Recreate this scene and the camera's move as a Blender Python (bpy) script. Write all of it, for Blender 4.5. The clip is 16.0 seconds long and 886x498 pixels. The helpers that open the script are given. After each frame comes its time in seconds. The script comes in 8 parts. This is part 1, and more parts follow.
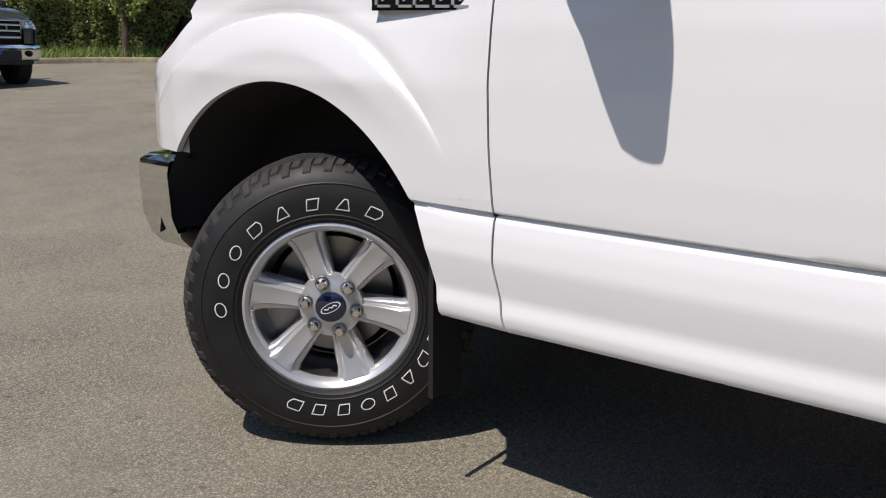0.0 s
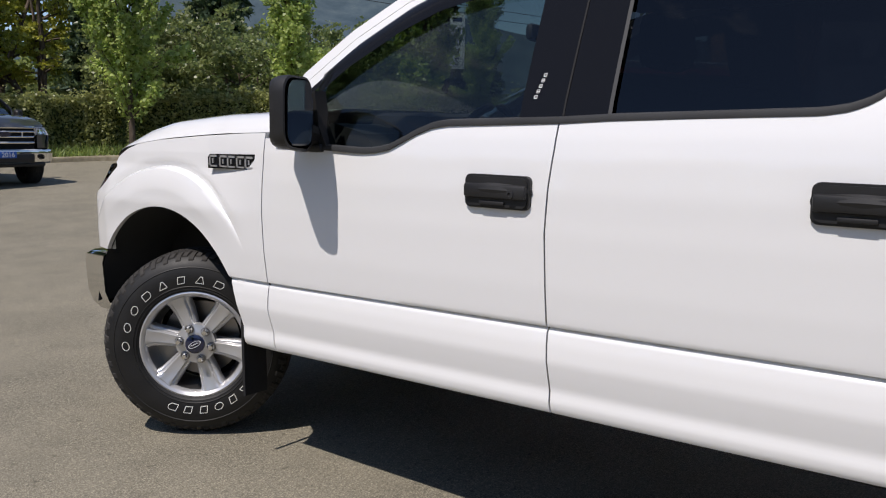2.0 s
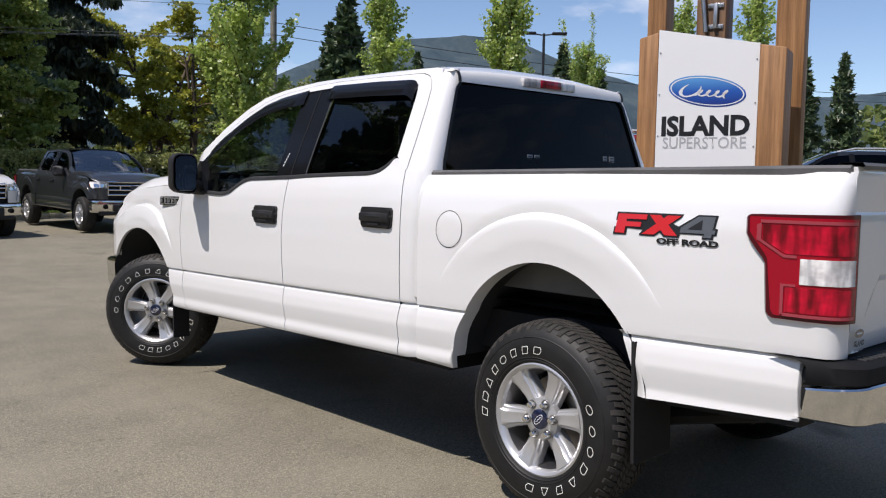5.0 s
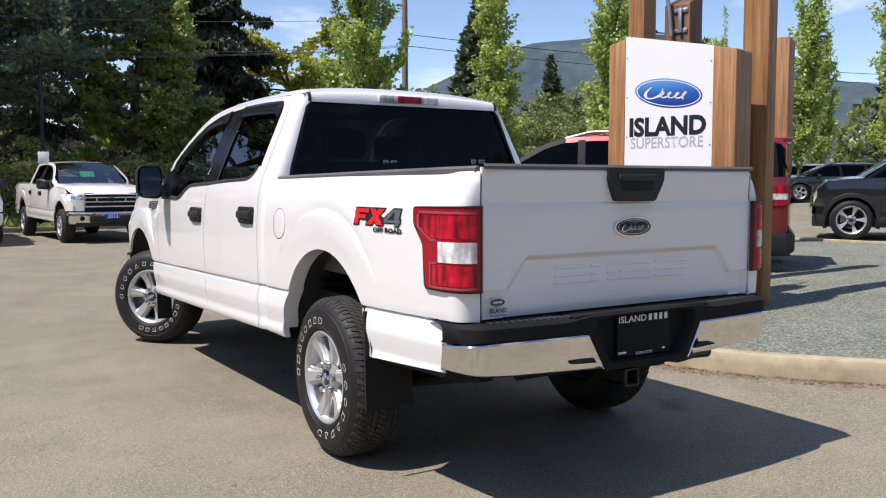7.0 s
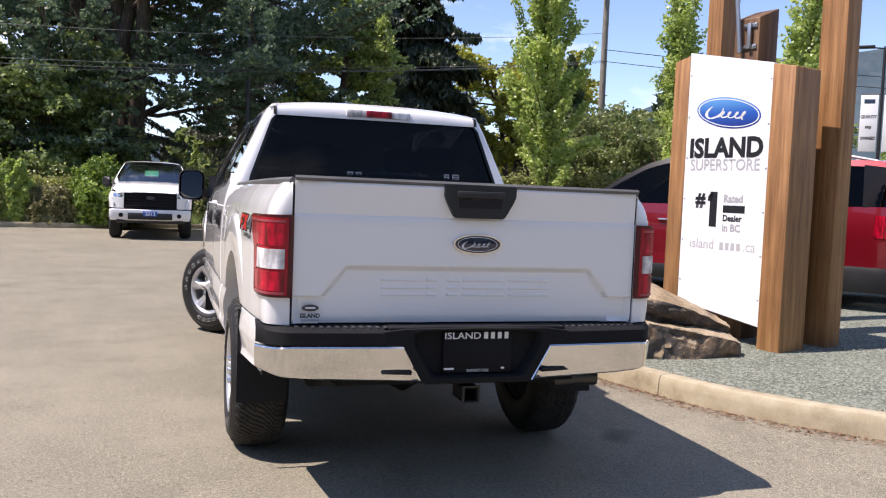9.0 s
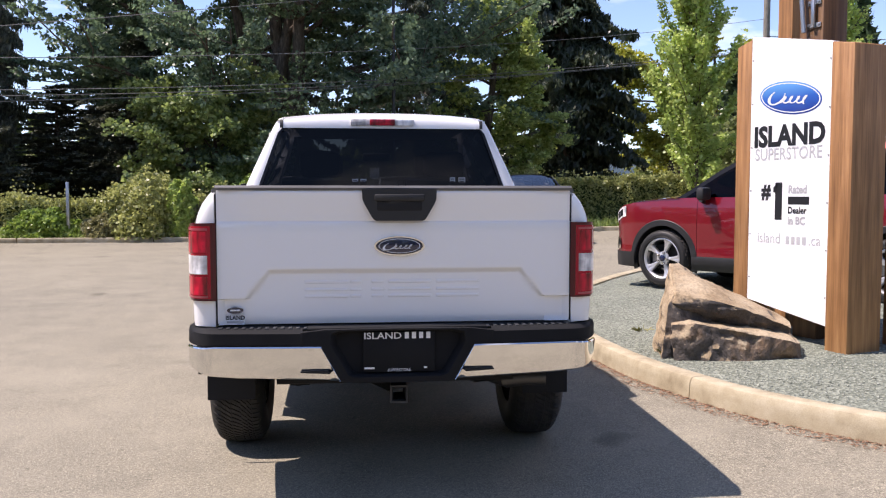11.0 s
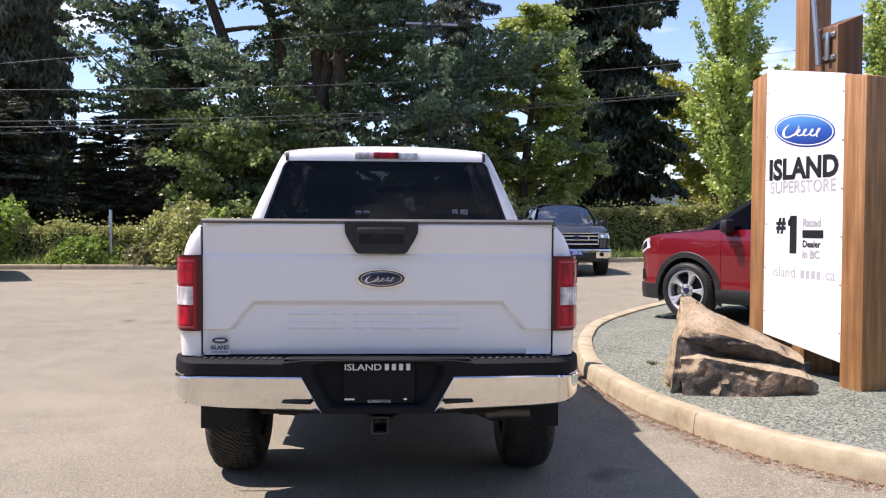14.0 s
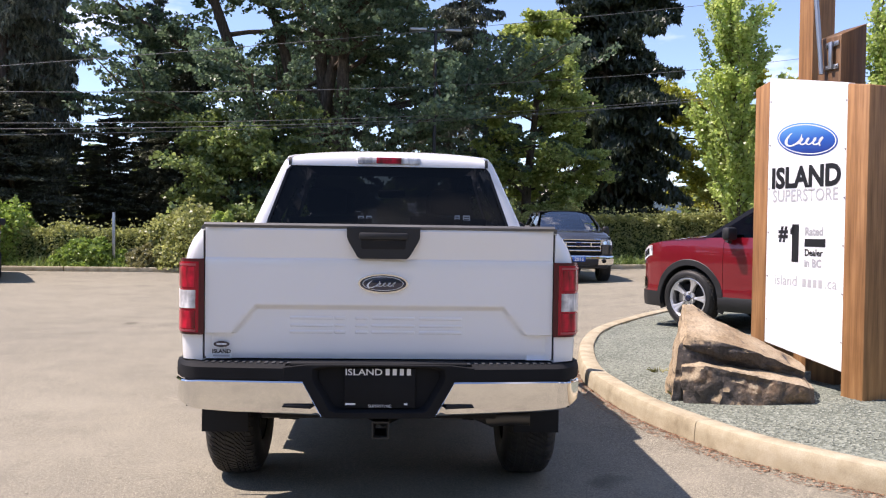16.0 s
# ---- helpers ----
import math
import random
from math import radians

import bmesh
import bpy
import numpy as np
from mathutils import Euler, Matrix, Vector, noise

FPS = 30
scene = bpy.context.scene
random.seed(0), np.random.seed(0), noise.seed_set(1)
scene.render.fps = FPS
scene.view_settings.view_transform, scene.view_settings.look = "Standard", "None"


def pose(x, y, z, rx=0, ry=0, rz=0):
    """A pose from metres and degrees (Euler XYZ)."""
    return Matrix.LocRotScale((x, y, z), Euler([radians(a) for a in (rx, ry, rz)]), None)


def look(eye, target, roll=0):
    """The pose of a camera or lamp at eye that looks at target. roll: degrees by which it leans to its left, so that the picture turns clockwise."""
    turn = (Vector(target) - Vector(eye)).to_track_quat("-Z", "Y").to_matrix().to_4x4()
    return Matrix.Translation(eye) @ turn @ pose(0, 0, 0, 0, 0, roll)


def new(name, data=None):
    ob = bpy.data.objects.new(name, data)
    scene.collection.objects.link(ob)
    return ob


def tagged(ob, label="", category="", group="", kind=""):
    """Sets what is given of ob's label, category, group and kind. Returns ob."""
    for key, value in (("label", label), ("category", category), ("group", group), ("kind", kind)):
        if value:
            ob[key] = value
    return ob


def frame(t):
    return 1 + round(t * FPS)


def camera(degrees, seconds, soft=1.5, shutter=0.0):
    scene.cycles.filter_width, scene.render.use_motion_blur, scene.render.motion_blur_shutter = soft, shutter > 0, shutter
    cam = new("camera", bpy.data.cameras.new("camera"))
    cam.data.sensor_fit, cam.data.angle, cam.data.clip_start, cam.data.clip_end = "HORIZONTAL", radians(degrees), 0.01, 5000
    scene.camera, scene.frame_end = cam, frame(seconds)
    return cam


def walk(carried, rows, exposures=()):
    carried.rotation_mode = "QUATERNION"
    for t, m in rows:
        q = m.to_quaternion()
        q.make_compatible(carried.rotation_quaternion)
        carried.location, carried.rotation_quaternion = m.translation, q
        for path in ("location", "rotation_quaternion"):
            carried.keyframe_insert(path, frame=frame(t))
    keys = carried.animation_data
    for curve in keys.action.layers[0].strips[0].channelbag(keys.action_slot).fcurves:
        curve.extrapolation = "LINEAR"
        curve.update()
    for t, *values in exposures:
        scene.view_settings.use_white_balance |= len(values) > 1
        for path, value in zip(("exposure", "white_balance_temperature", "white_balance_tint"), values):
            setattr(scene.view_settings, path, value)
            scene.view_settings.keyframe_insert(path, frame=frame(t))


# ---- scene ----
cam = camera(54.5, 16.0, soft=1.15)
PATH = [
    (0, (-2.534, 2.118, 1.12), (-0.977, 3.282, 0.651), 1.86),
    (0.5, (-2.624, 1.858, 1.168), (-1.078, 3.055, 0.748), 1.91),
    (1, (-2.804, 1.499, 1.252), (-1.245, 2.698, 0.888), 1.03),
    (1.5, (-2.989, 1.067, 1.335), (-1.412, 2.255, 1.019), 0.68),
    (2, (-3.159, 0.606, 1.36), (-1.593, 1.819, 1.082), 0.93),
    (2.5, (-3.394, 0.114, 1.378), (-1.851, 1.357, 1.109), 0.8),
    (3, (-3.525, -0.371, 1.379), (-2.011, 0.914, 1.141), 1.4),
    (3.5, (-3.675, -0.864, 1.388), (-2.195, 0.467, 1.191), 1.4),
    (4, (-3.73, -1.351, 1.391), (-2.279, 0.016, 1.224), 1.2),
    (4.5, (-3.713, -1.813, 1.376), (-2.301, -0.406, 1.218), 1.1),
    (7, (-2.736, -3.952, 1.38), (-1.675, -2.263, 1.23), -0.1),
    (7.5, (-2.414, -4.255, 1.415), (-1.431, -2.519, 1.268), -0.4),
    (8, (-2.042, -4.45, 1.416), (-1.188, -2.647, 1.281), 0.4),
    (8.5, (-1.685, -4.663, 1.416), (-0.974, -2.798, 1.288), 1.3),
    (9, (-1.288, -4.759, 1.404), (-0.684, -2.856, 1.278), 2.3),
    (11.5, (-0.053, -5.147, 1.425), (0.085, -3.155, 1.306), -0.3),
    (12, (0.026, -5.219, 1.452), (0.128, -3.225, 1.337), 0.1),
    (12.5, (0.065, -5.177, 1.454), (0.155, -3.182, 1.348), 0.3),
    (13, (0.087, -5.128, 1.446), (0.186, -3.132, 1.36), 0.3),
    (13.5, (0.088, -5.112, 1.444), (0.191, -3.116, 1.37), 0.3),
    (14, (0.092, -5.115, 1.437), (0.194, -3.118, 1.381), 0.3),
    (14.5, (0.095, -5.121, 1.443), (0.194, -3.124, 1.395), 0.4),
    (15, (0.091, -5.122, 1.44), (0.185, -3.125, 1.394), 0.7),
    (15.5, (0.087, -5.124, 1.444), (0.179, -3.127, 1.396), 1.0),
    (16, (0.095, -5.125, 1.44), (0.191, -3.128, 1.396), 0.8),
]
walk(cam, [(t, look(eye, target, roll)) for t, eye, target, roll in PATH],
     exposures=[(0.0, 0.08, 6540, 15), (1.0, -0.05, 6540, 15), (1.5, 0.04, 6540, 15), (2.0, 0.0, 6540, 15), (3.0, 0.02, 6540, 15), (4.5, 0.10, 6540, 15), (7.0, 0.54, 6620, 17), (9.0, 0.83, 6680, 21), (11.5, 0.98, 6700, 24), (13.0, 1.02, 6700, 24), (16.0, 1.02, 6700, 23)])

# ---- world, sun, exposure ----
SUN_FROM = Vector((-0.81, 0.05, 1.43)).normalized()
SUN_EL = math.asin(SUN_FROM.z)
SUN_AZ = math.atan2(SUN_FROM.x, SUN_FROM.y)
world = bpy.data.worlds.new("sky")
scene.world = world
world.use_nodes = True
wt = world.node_tree
wt.nodes.clear()


def link_nodes(tree, a, out, b, inp):
    tree.links.new(a.outputs[out], b.inputs[inp])


w_out = wt.nodes.new("ShaderNodeOutputWorld")
w_bg = wt.nodes.new("ShaderNodeBackground")
w_sky = wt.nodes.new("ShaderNodeTexSky")
w_sky.sky_type, w_sky.sun_disc = "NISHITA", False
w_sky.sun_elevation, w_sky.sun_rotation = SUN_EL, SUN_AZ
w_sky.air_density, w_sky.dust_density, w_sky.ozone_density = 0.82, 0.05, 2.6
w_map = wt.nodes.new("ShaderNodeMapping")
w_tc = wt.nodes.new("ShaderNodeTexCoord")
w_map.inputs["Scale"].default_value = (2.2, 2.2, 6.5)
w_map.inputs["Location"].default_value = (0.35, 0.1, 0.0)
w_noise = wt.nodes.new("ShaderNodeTexNoise")
w_noise.inputs["Scale"].default_value, w_noise.inputs["Detail"].default_value = 1.6, 6.0
w_noise.inputs["Roughness"].default_value = 0.55
w_ramp = wt.nodes.new("ShaderNodeValToRGB")
w_ramp.color_ramp.elements[0].position, w_ramp.color_ramp.elements[1].position = 0.56, 0.72
w_ramp.color_ramp.elements[1].color = (0.75, 0.75, 0.75, 1)
w_mix = wt.nodes.new("ShaderNodeMix")
w_mix.data_type = "RGBA"
w_mix.inputs["B"].default_value = (7.5, 7.8, 8.4, 1)
link_nodes(wt, w_tc, "Generated", w_map, "Vector")
link_nodes(wt, w_map, "Vector", w_noise, "Vector")
link_nodes(wt, w_noise, "Fac", w_ramp, "Fac")
link_nodes(wt, w_ramp, "Color", w_mix, "Factor")
link_nodes(wt, w_sky, "Color", w_mix, "A")
link_nodes(wt, w_mix, "Result", w_bg, "Color")
w_bg.inputs["Strength"].default_value = 0.12
link_nodes(wt, w_bg, "Background", w_out, "Surface")

sun_data = bpy.data.lights.new("sun", "SUN")
sun_data.energy, sun_data.angle, sun_data.color = 4.2, radians(0.53), (1.0, 0.95, 0.87)
sun = new("sun", sun_data)
sun.matrix_world = look(SUN_FROM * 60, (0, 0, 0))

# ---- mesh helpers ----


class Mesh:
    """Collects vertices and faces of one part."""

    def __init__(self):
        self.v, self.f, self.n = [], [], 0

    def add(self, verts, faces):
        verts = np.asarray(verts, float).reshape(-1, 3)
        self.v.append(verts)
        self.f.extend([tuple(i + self.n for i in face) for face in faces])
        self.n += len(verts)
        return self

    def grid(self, p, flip=False, close_u=False, close_v=False):
        p = np.asarray(p, float)
        nu, nv = p.shape[:2]
        faces = []
        for i in range(nu if close_u else nu - 1):
            for j in range(nv if close_v else nv - 1):
                a, b = i * nv + j, ((i + 1) % nu) * nv + j
                c, d = ((i + 1) % nu) * nv + (j + 1) % nv, i * nv + (j + 1) % nv
                faces.append((a, d, c, b) if flip else (a, b, c, d))
        return self.add(p, faces)

    def box(self, lo, hi, bevel=0.0):
        lo, hi = np.array(lo, float), np.array(hi, float)
        lo, hi = np.minimum(lo, hi), np.maximum(lo, hi)
        if bevel <= 0:
            v = [(x, y, z) for x in (lo[0], hi[0]) for y in (lo[1], hi[1]) for z in (lo[2], hi[2])]
            return self.add(v, [(0, 1, 3, 2), (4, 6, 7, 5), (0, 4, 5, 1), (2, 3, 7, 6), (0, 2, 6, 4), (1, 5, 7, 3)])
        b = min(bevel, *(0.49 * (hi - lo)))
        bm = bmesh.new()
        bmesh.ops.create_cube(bm, size=1)
        for v in bm.verts:
            v.co = [(lo[k] + hi[k]) / 2 + v.co[k] * (hi[k] - lo[k]) for k in range(3)]
        bmesh.ops.bevel(bm, geom=bm.edges[:], offset=b, segments=2, affect="EDGES", profile=0.5)
        return self.bm(bm)

    def bm(self, bm, m=None):
        if m is not None:
            bm.transform(m)
        bm.verts.index_update()
        self.add([v.co[:] for v in bm.verts], [tuple(v.index for v in f.verts) for f in bm.faces])
        bm.free()
        return self

    def prism(self, outline, d0, d1, axis="x"):
        """A closed outline of (a, b) pairs pushed from d0 to d1 along an axis."""
        n = len(outline)
        put = {"x": lambda a, b, d: (d, a, b), "y": lambda a, b, d: (a, d, b), "z": lambda a, b, d: (a, b, d)}[axis]
        v = [put(a, b, d0) for a, b in outline] + [put(a, b, d1) for a, b in outline]
        f = [tuple(range(n))[::-1], tuple(range(n, 2 * n))] + [(i, (i + 1) % n, n + (i + 1) % n, n + i) for i in range(n)]
        return self.add(v, f)

    def lathe(self, profile, n=48, axis="x", arc=None):
        """Profile of (along, radius) turned round an axis."""
        prof = np.asarray(profile, float)
        a0, a1 = arc or (0, 2 * math.pi)
        ang = np.linspace(a0, a1, n, endpoint=arc is not None)
        p = np.zeros((n, len(prof), 3))
        k = "xyz".index(axis)
        o = [i for i in range(3) if i != k]
        p[:, :, k] = prof[None, :, 0]
        p[:, :, o[0]] = np.cos(ang)[:, None] * prof[None, :, 1]
        p[:, :, o[1]] = np.sin(ang)[:, None] * prof[None, :, 1]
        return self.grid(p, close_u=arc is None)

    def tube(self, path, radii, sides=8, cap=True):
        path = np.asarray(path, float)
        n = len(path)
        radii = np.full(n, radii) if np.isscalar(radii) else np.asarray(radii, float)
        tan = np.gradient(path, axis=0)
        tan /= np.linalg.norm(tan, axis=1)[:, None] + 1e-9
        ref = np.array([0, 0, 1.0]) if abs(tan[0][2]) < 0.9 else np.array([1.0, 0, 0])
        u = np.cross(tan, ref)
        u /= np.linalg.norm(u, axis=1)[:, None] + 1e-9
        w = np.cross(tan, u)
        ang = np.linspace(0, 2 * math.pi, sides, endpoint=False)
        p = path[:, None] + radii[:, None, None] * (np.cos(ang)[None, :, None] * u[:, None] + np.sin(ang)[None, :, None] * w[:, None])
        base = self.n
        self.grid(p, close_v=True)
        if cap:
            self.f.append(tuple(base + i for i in range(sides)))
            self.f.append(tuple(base + (n - 1) * sides + i for i in range(sides))[::-1])
        return self

    def moved(self, m):
        m = np.array(m)
        self.v = [v @ m[:3, :3].T + m[:3, 3] for v in self.v]
        return self

    def mirrored(self):
        out = Mesh()
        out.v = [v * np.array([-1, 1, 1]) for v in self.v]
        out.f = [tuple(reversed(f)) for f in self.f]
        out.n = self.n
        return out

    def data(self, name, material, smooth=35):
        me = bpy.data.meshes.new(name)
        v = np.concatenate(self.v) if self.v else np.zeros((0, 3))
        me.from_pydata(v.tolist(), [], self.f)
        if material:
            me.materials.append(material)
        if smooth:
            me.polygons.foreach_set("use_smooth", np.ones(len(me.polygons), bool))
            me.update()
            me.set_sharp_from_angle(angle=radians(smooth))
        me.update()
        return me


def fast_mesh(name, verts, loops_per_face, material):
    """A mesh out of equal faces whose corners lie one after another in verts."""
    me = bpy.data.meshes.new(name)
    n = len(verts)
    k = loops_per_face
    me.vertices.add(n)
    me.vertices.foreach_set("co", np.asarray(verts, np.float32).ravel())
    me.loops.add(n)
    me.loops.foreach_set("vertex_index", np.arange(n, dtype=np.int32))
    me.polygons.add(n // k)
    me.polygons.foreach_set("loop_start", np.arange(0, n, k, dtype=np.int32))
    me.update(calc_edges=True)
    me.materials.append(material)
    return me


def part(name, mesh, material, parent, label="", smooth=35):
    data = mesh.data(name, material, smooth) if isinstance(mesh, Mesh) else mesh
    ob = new(name, data)
    ob.parent = parent
    if label:
        tagged(ob, label)
    return ob


def thing(name, label, category, m=None, group="", kind=""):
    ob = new(name)
    ob.empty_display_size = 0.2
    if m is not None:
        ob.matrix_world = m
    return tagged(ob, label, category, group, kind)


def solid(name, mesh, material, label, category, m=None, group="", kind="", smooth=35):
    ob = new(name, mesh.data(name, material, smooth) if isinstance(mesh, Mesh) else mesh)
    if m is not None:
        ob.matrix_world = m
    return tagged(ob, label, category, group, kind)


def text_mesh(body, size, material, bold=0.0, depth=0.0, stretch=1.0, align="CENTER"):
    """Letters as a mesh in the xy plane, their baseline at y = 0."""
    cu = bpy.data.curves.new("letters", "FONT")
    cu.body, cu.size, cu.offset, cu.extrude, cu.align_x = body, size, bold, depth, align
    cu.resolution_u = 3
    ob = bpy.data.objects.new("letters", cu)
    scene.collection.objects.link(ob)
    me = bpy.data.meshes.new_from_object(ob.evaluated_get(bpy.context.evaluated_depsgraph_get()))
    bpy.data.objects.remove(ob)
    bpy.data.curves.remove(cu)
    me.transform(Matrix.Diagonal((stretch, 1, 1, 1)))
    me.materials.clear()
    me.materials.append(material)
    return me


def text_part(name, body, size, material, parent, m, **how):
    me = text_mesh(body, size, material, **how)
    me.transform(m)
    return part(name, me, material, parent)


# ---- materials ----


class Mat:
    """A Principled material with its node tree at hand."""

    def __init__(self, name, color=(0.5, 0.5, 0.5), rough=0.5, metal=0.0, coat=0.0, spec=0.5):
        self.m = bpy.data.materials.new(name)
        self.m.use_nodes = True
        self.t = self.m.node_tree
        self.b = self.t.nodes["Principled BSDF"]
        self.out = self.t.nodes["Material Output"]
        self.set("Base Color", (*color, 1))
        self.set("Roughness", rough)
        self.set("Metallic", metal)
        self.set("Coat Weight", coat)
        self.set("Coat Roughness", 0.03)
        self.set("Specular IOR Level", spec)
        self.tc = None

    def set(self, key, value):
        self.b.inputs[key].default_value = value
        return self

    def node(self, kind, **values):
        n = self.t.nodes.new(kind)
        for k, v in values.items():
            n.inputs[k.replace("_", " ")].default_value = v
        return n

    def link(self, a, out, b, inp):
        self.t.links.new(a.outputs[out], b.inputs[inp])

    def coords(self, scale=(1, 1, 1)):
        if self.tc is None:
            self.tc = self.t.nodes.new("ShaderNodeTexCoord")
        mp = self.node("ShaderNodeMapping", Scale=scale)
        self.link(self.tc, "Object", mp, "Vector")
        return mp

    def noise(self, scale, detail=4.0, rough=0.55, stretch=(1, 1, 1)):
        n = self.node("ShaderNodeTexNoise", Scale=scale, Detail=detail, Roughness=rough)
        self.link(self.coords(stretch), "Vector", n, "Vector")
        return n

    def ramp(self, src, out, stops):
        r = self.t.nodes.new("ShaderNodeValToRGB")
        while len(r.color_ramp.elements) < len(stops):
            r.color_ramp.elements.new(0.5)
        for e, (pos, col) in zip(r.color_ramp.elements, stops):
            e.position = pos
            e.color = (*col, 1) if len(col) == 3 else col
        self.link(src, out, r, "Fac")
        return r

    def mix(self, a, b, fac, mode="MIX"):
        """a, b: nodes with a Color output, or colours. fac: a node and its output, or a number."""
        mx = self.t.nodes.new("ShaderNodeMix")
        mx.data_type, mx.blend_type = "RGBA", mode
        for val, key in ((a, "A"), (b, "B")):
            if isinstance(val, tuple):
                mx.inputs[key].default_value = (*val, 1) if len(val) == 3 else val
            else:
                self.t.links.new(val.outputs["Result"] if "Result" in val.outputs else val.outputs["Color"], mx.inputs[key])
        if isinstance(fac, tuple):
            self.link(fac[0], fac[1], mx, "Factor")
        else:
            mx.inputs["Factor"].default_value = fac
        return mx

    def color(self, node):
        self.t.links.new(node.outputs["Result"] if "Result" in node.outputs else node.outputs["Color"], self.b.inputs["Base Color"])
        return self

    def bump(self, src, out, strength, distance):
        b = self.node("ShaderNodeBump", Strength=strength, Distance=distance)
        self.link(src, out, b, "Height")
        prev = self.b.inputs["Normal"].links
        if prev:
            self.t.links.new(prev[0].from_socket, b.inputs["Normal"])
        self.link(b, "Normal", self.b, "Normal")
        return self

    def rough(self, src, out, lo, hi):
        mr = self.node("ShaderNodeMapRange")
        mr.inputs["To Min"].default_value, mr.inputs["To Max"].default_value = lo, hi
        self.link(src, out, mr, "Value")
        self.link(mr, "Result", self.b, "Roughness")
        return self


def paint(name, color, flake=0.0, dirt=0.06, rough=0.3):
    m = Mat(name, color, rough, 0.0, 1.0)
    n = m.noise(1.7, 5)
    dusty = tuple(c * 0.72 + 0.05 for c in color)
    n2 = m.noise(38.0, 3)
    r = m.ramp(n, "Fac", [(0.45, (0, 0, 0)), (0.8, (dirt, dirt, dirt))])
    mx = m.mix(color, dusty, (r, "Color"))
    if flake:
        fl = m.noise(900.0, 1)
        fr = m.ramp(fl, "Fac", [(0.45, tuple(c * (1 - flake) for c in color)), (0.65, tuple(min(1, c * (1 + flake)) for c in color))])
        mx = m.mix(fr, dusty, (r, "Color"))
        m.set("Metallic", 0.35)
    m.color(mx)
    m.bump(n2, "Fac", 0.02, 0.002)
    return m.m


def plastic(name, color, rough=0.55, grain=400.0, strength=0.12):
    m = Mat(name, color, rough)
    n = m.noise(grain, 2)
    big = m.noise(4.0, 4)
    m.color(m.ramp(big, "Fac", [(0.3, tuple(c * 0.8 for c in color)), (0.75, tuple(c * 1.25 + 0.004 for c in color))]))
    m.rough(big, "Fac", rough - 0.08, rough + 0.1)
    m.bump(n, "Fac", strength, 0.001)
    return m.m


def glass(name, tint, gloss_rough=0.0, base=0.05):
    """Tinted pane: sees through with a tint, mirrors by Fresnel."""
    m = Mat(name)
    tr = m.t.nodes.new("ShaderNodeBsdfTransparent")
    tr.inputs["Color"].default_value = (*tint, 1)
    gl = m.t.nodes.new("ShaderNodeBsdfGlossy")
    gl.inputs["Roughness"].default_value = gloss_rough
    lw = m.node("ShaderNodeLayerWeight", Blend=0.5)
    pw = m.t.nodes.new("ShaderNodeMath")
    pw.operation = "POWER"
    m.link(lw, "Facing", pw, 0)
    pw.inputs[1].default_value = 5.0
    ad = m.t.nodes.new("ShaderNodeMath")
    ad.operation = "MULTIPLY_ADD"
    m.link(pw, "Value", ad, 0)
    ad.inputs[1].default_value, ad.inputs[2].default_value = 0.93, base
    mx = m.t.nodes.new("ShaderNodeMixShader")
    m.link(ad, "Value", mx, "Fac")
    m.t.links.new(tr.outputs[0], mx.inputs[1])
    m.t.links.new(gl.outputs[0], mx.inputs[2])
    m.t.links.new(mx.outputs[0], m.out.inputs["Surface"])
    return m.m


def metal(name, color, rough, wear=0.05):
    m = Mat(name, color, rough, 1.0)
    n = m.noise(60.0, 3)
    m.rough(n, "Fac", max(0.0, rough - wear), rough + wear)
    return m.m


def plain(name, color, rough=0.5, coat=0.0):
    return Mat(name, color, rough, 0.0, coat).m


def leaf(name, dark, light, trans=0.35):
    m = Mat(name)
    geo = m.t.nodes.new("ShaderNodeNewGeometry")
    big = m.noise(0.35, 3)
    r = m.ramp(geo, "Random Per Island", [(0.0, dark), (0.55, tuple((a + b) / 2 for a, b in zip(dark, light))), (1.0, light)])
    shade = m.ramp(big, "Fac", [(0.35, (0.86, 0.87, 0.84)), (0.65, (1.12, 1.1, 1.0))])
    mx = m.mix(r, shade, 1.0, "MULTIPLY")
    d = m.t.nodes.new("ShaderNodeBsdfDiffuse")
    tl = m.t.nodes.new("ShaderNodeBsdfTranslucent")
    gl = m.t.nodes.new("ShaderNodeBsdfGlossy")
    gl.inputs["Roughness"].default_value = 0.45
    a = m.t.nodes.new("ShaderNodeMixShader")
    a.inputs["Fac"].default_value = trans
    b = m.t.nodes.new("ShaderNodeMixShader")
    b.inputs["Fac"].default_value = 0.05
    m.t.links.new(mx.outputs["Result"], d.inputs["Color"])
    m.t.links.new(mx.outputs["Result"], tl.inputs["Color"])
    m.t.links.new(d.outputs[0], a.inputs[1])
    m.t.links.new(tl.outputs[0], a.inputs[2])
    m.t.links.new(a.outputs[0], b.inputs[1])
    m.t.links.new(gl.outputs[0], b.inputs[2])
    m.t.links.new(b.outputs[0], m.out.inputs["Surface"])
    return m.m


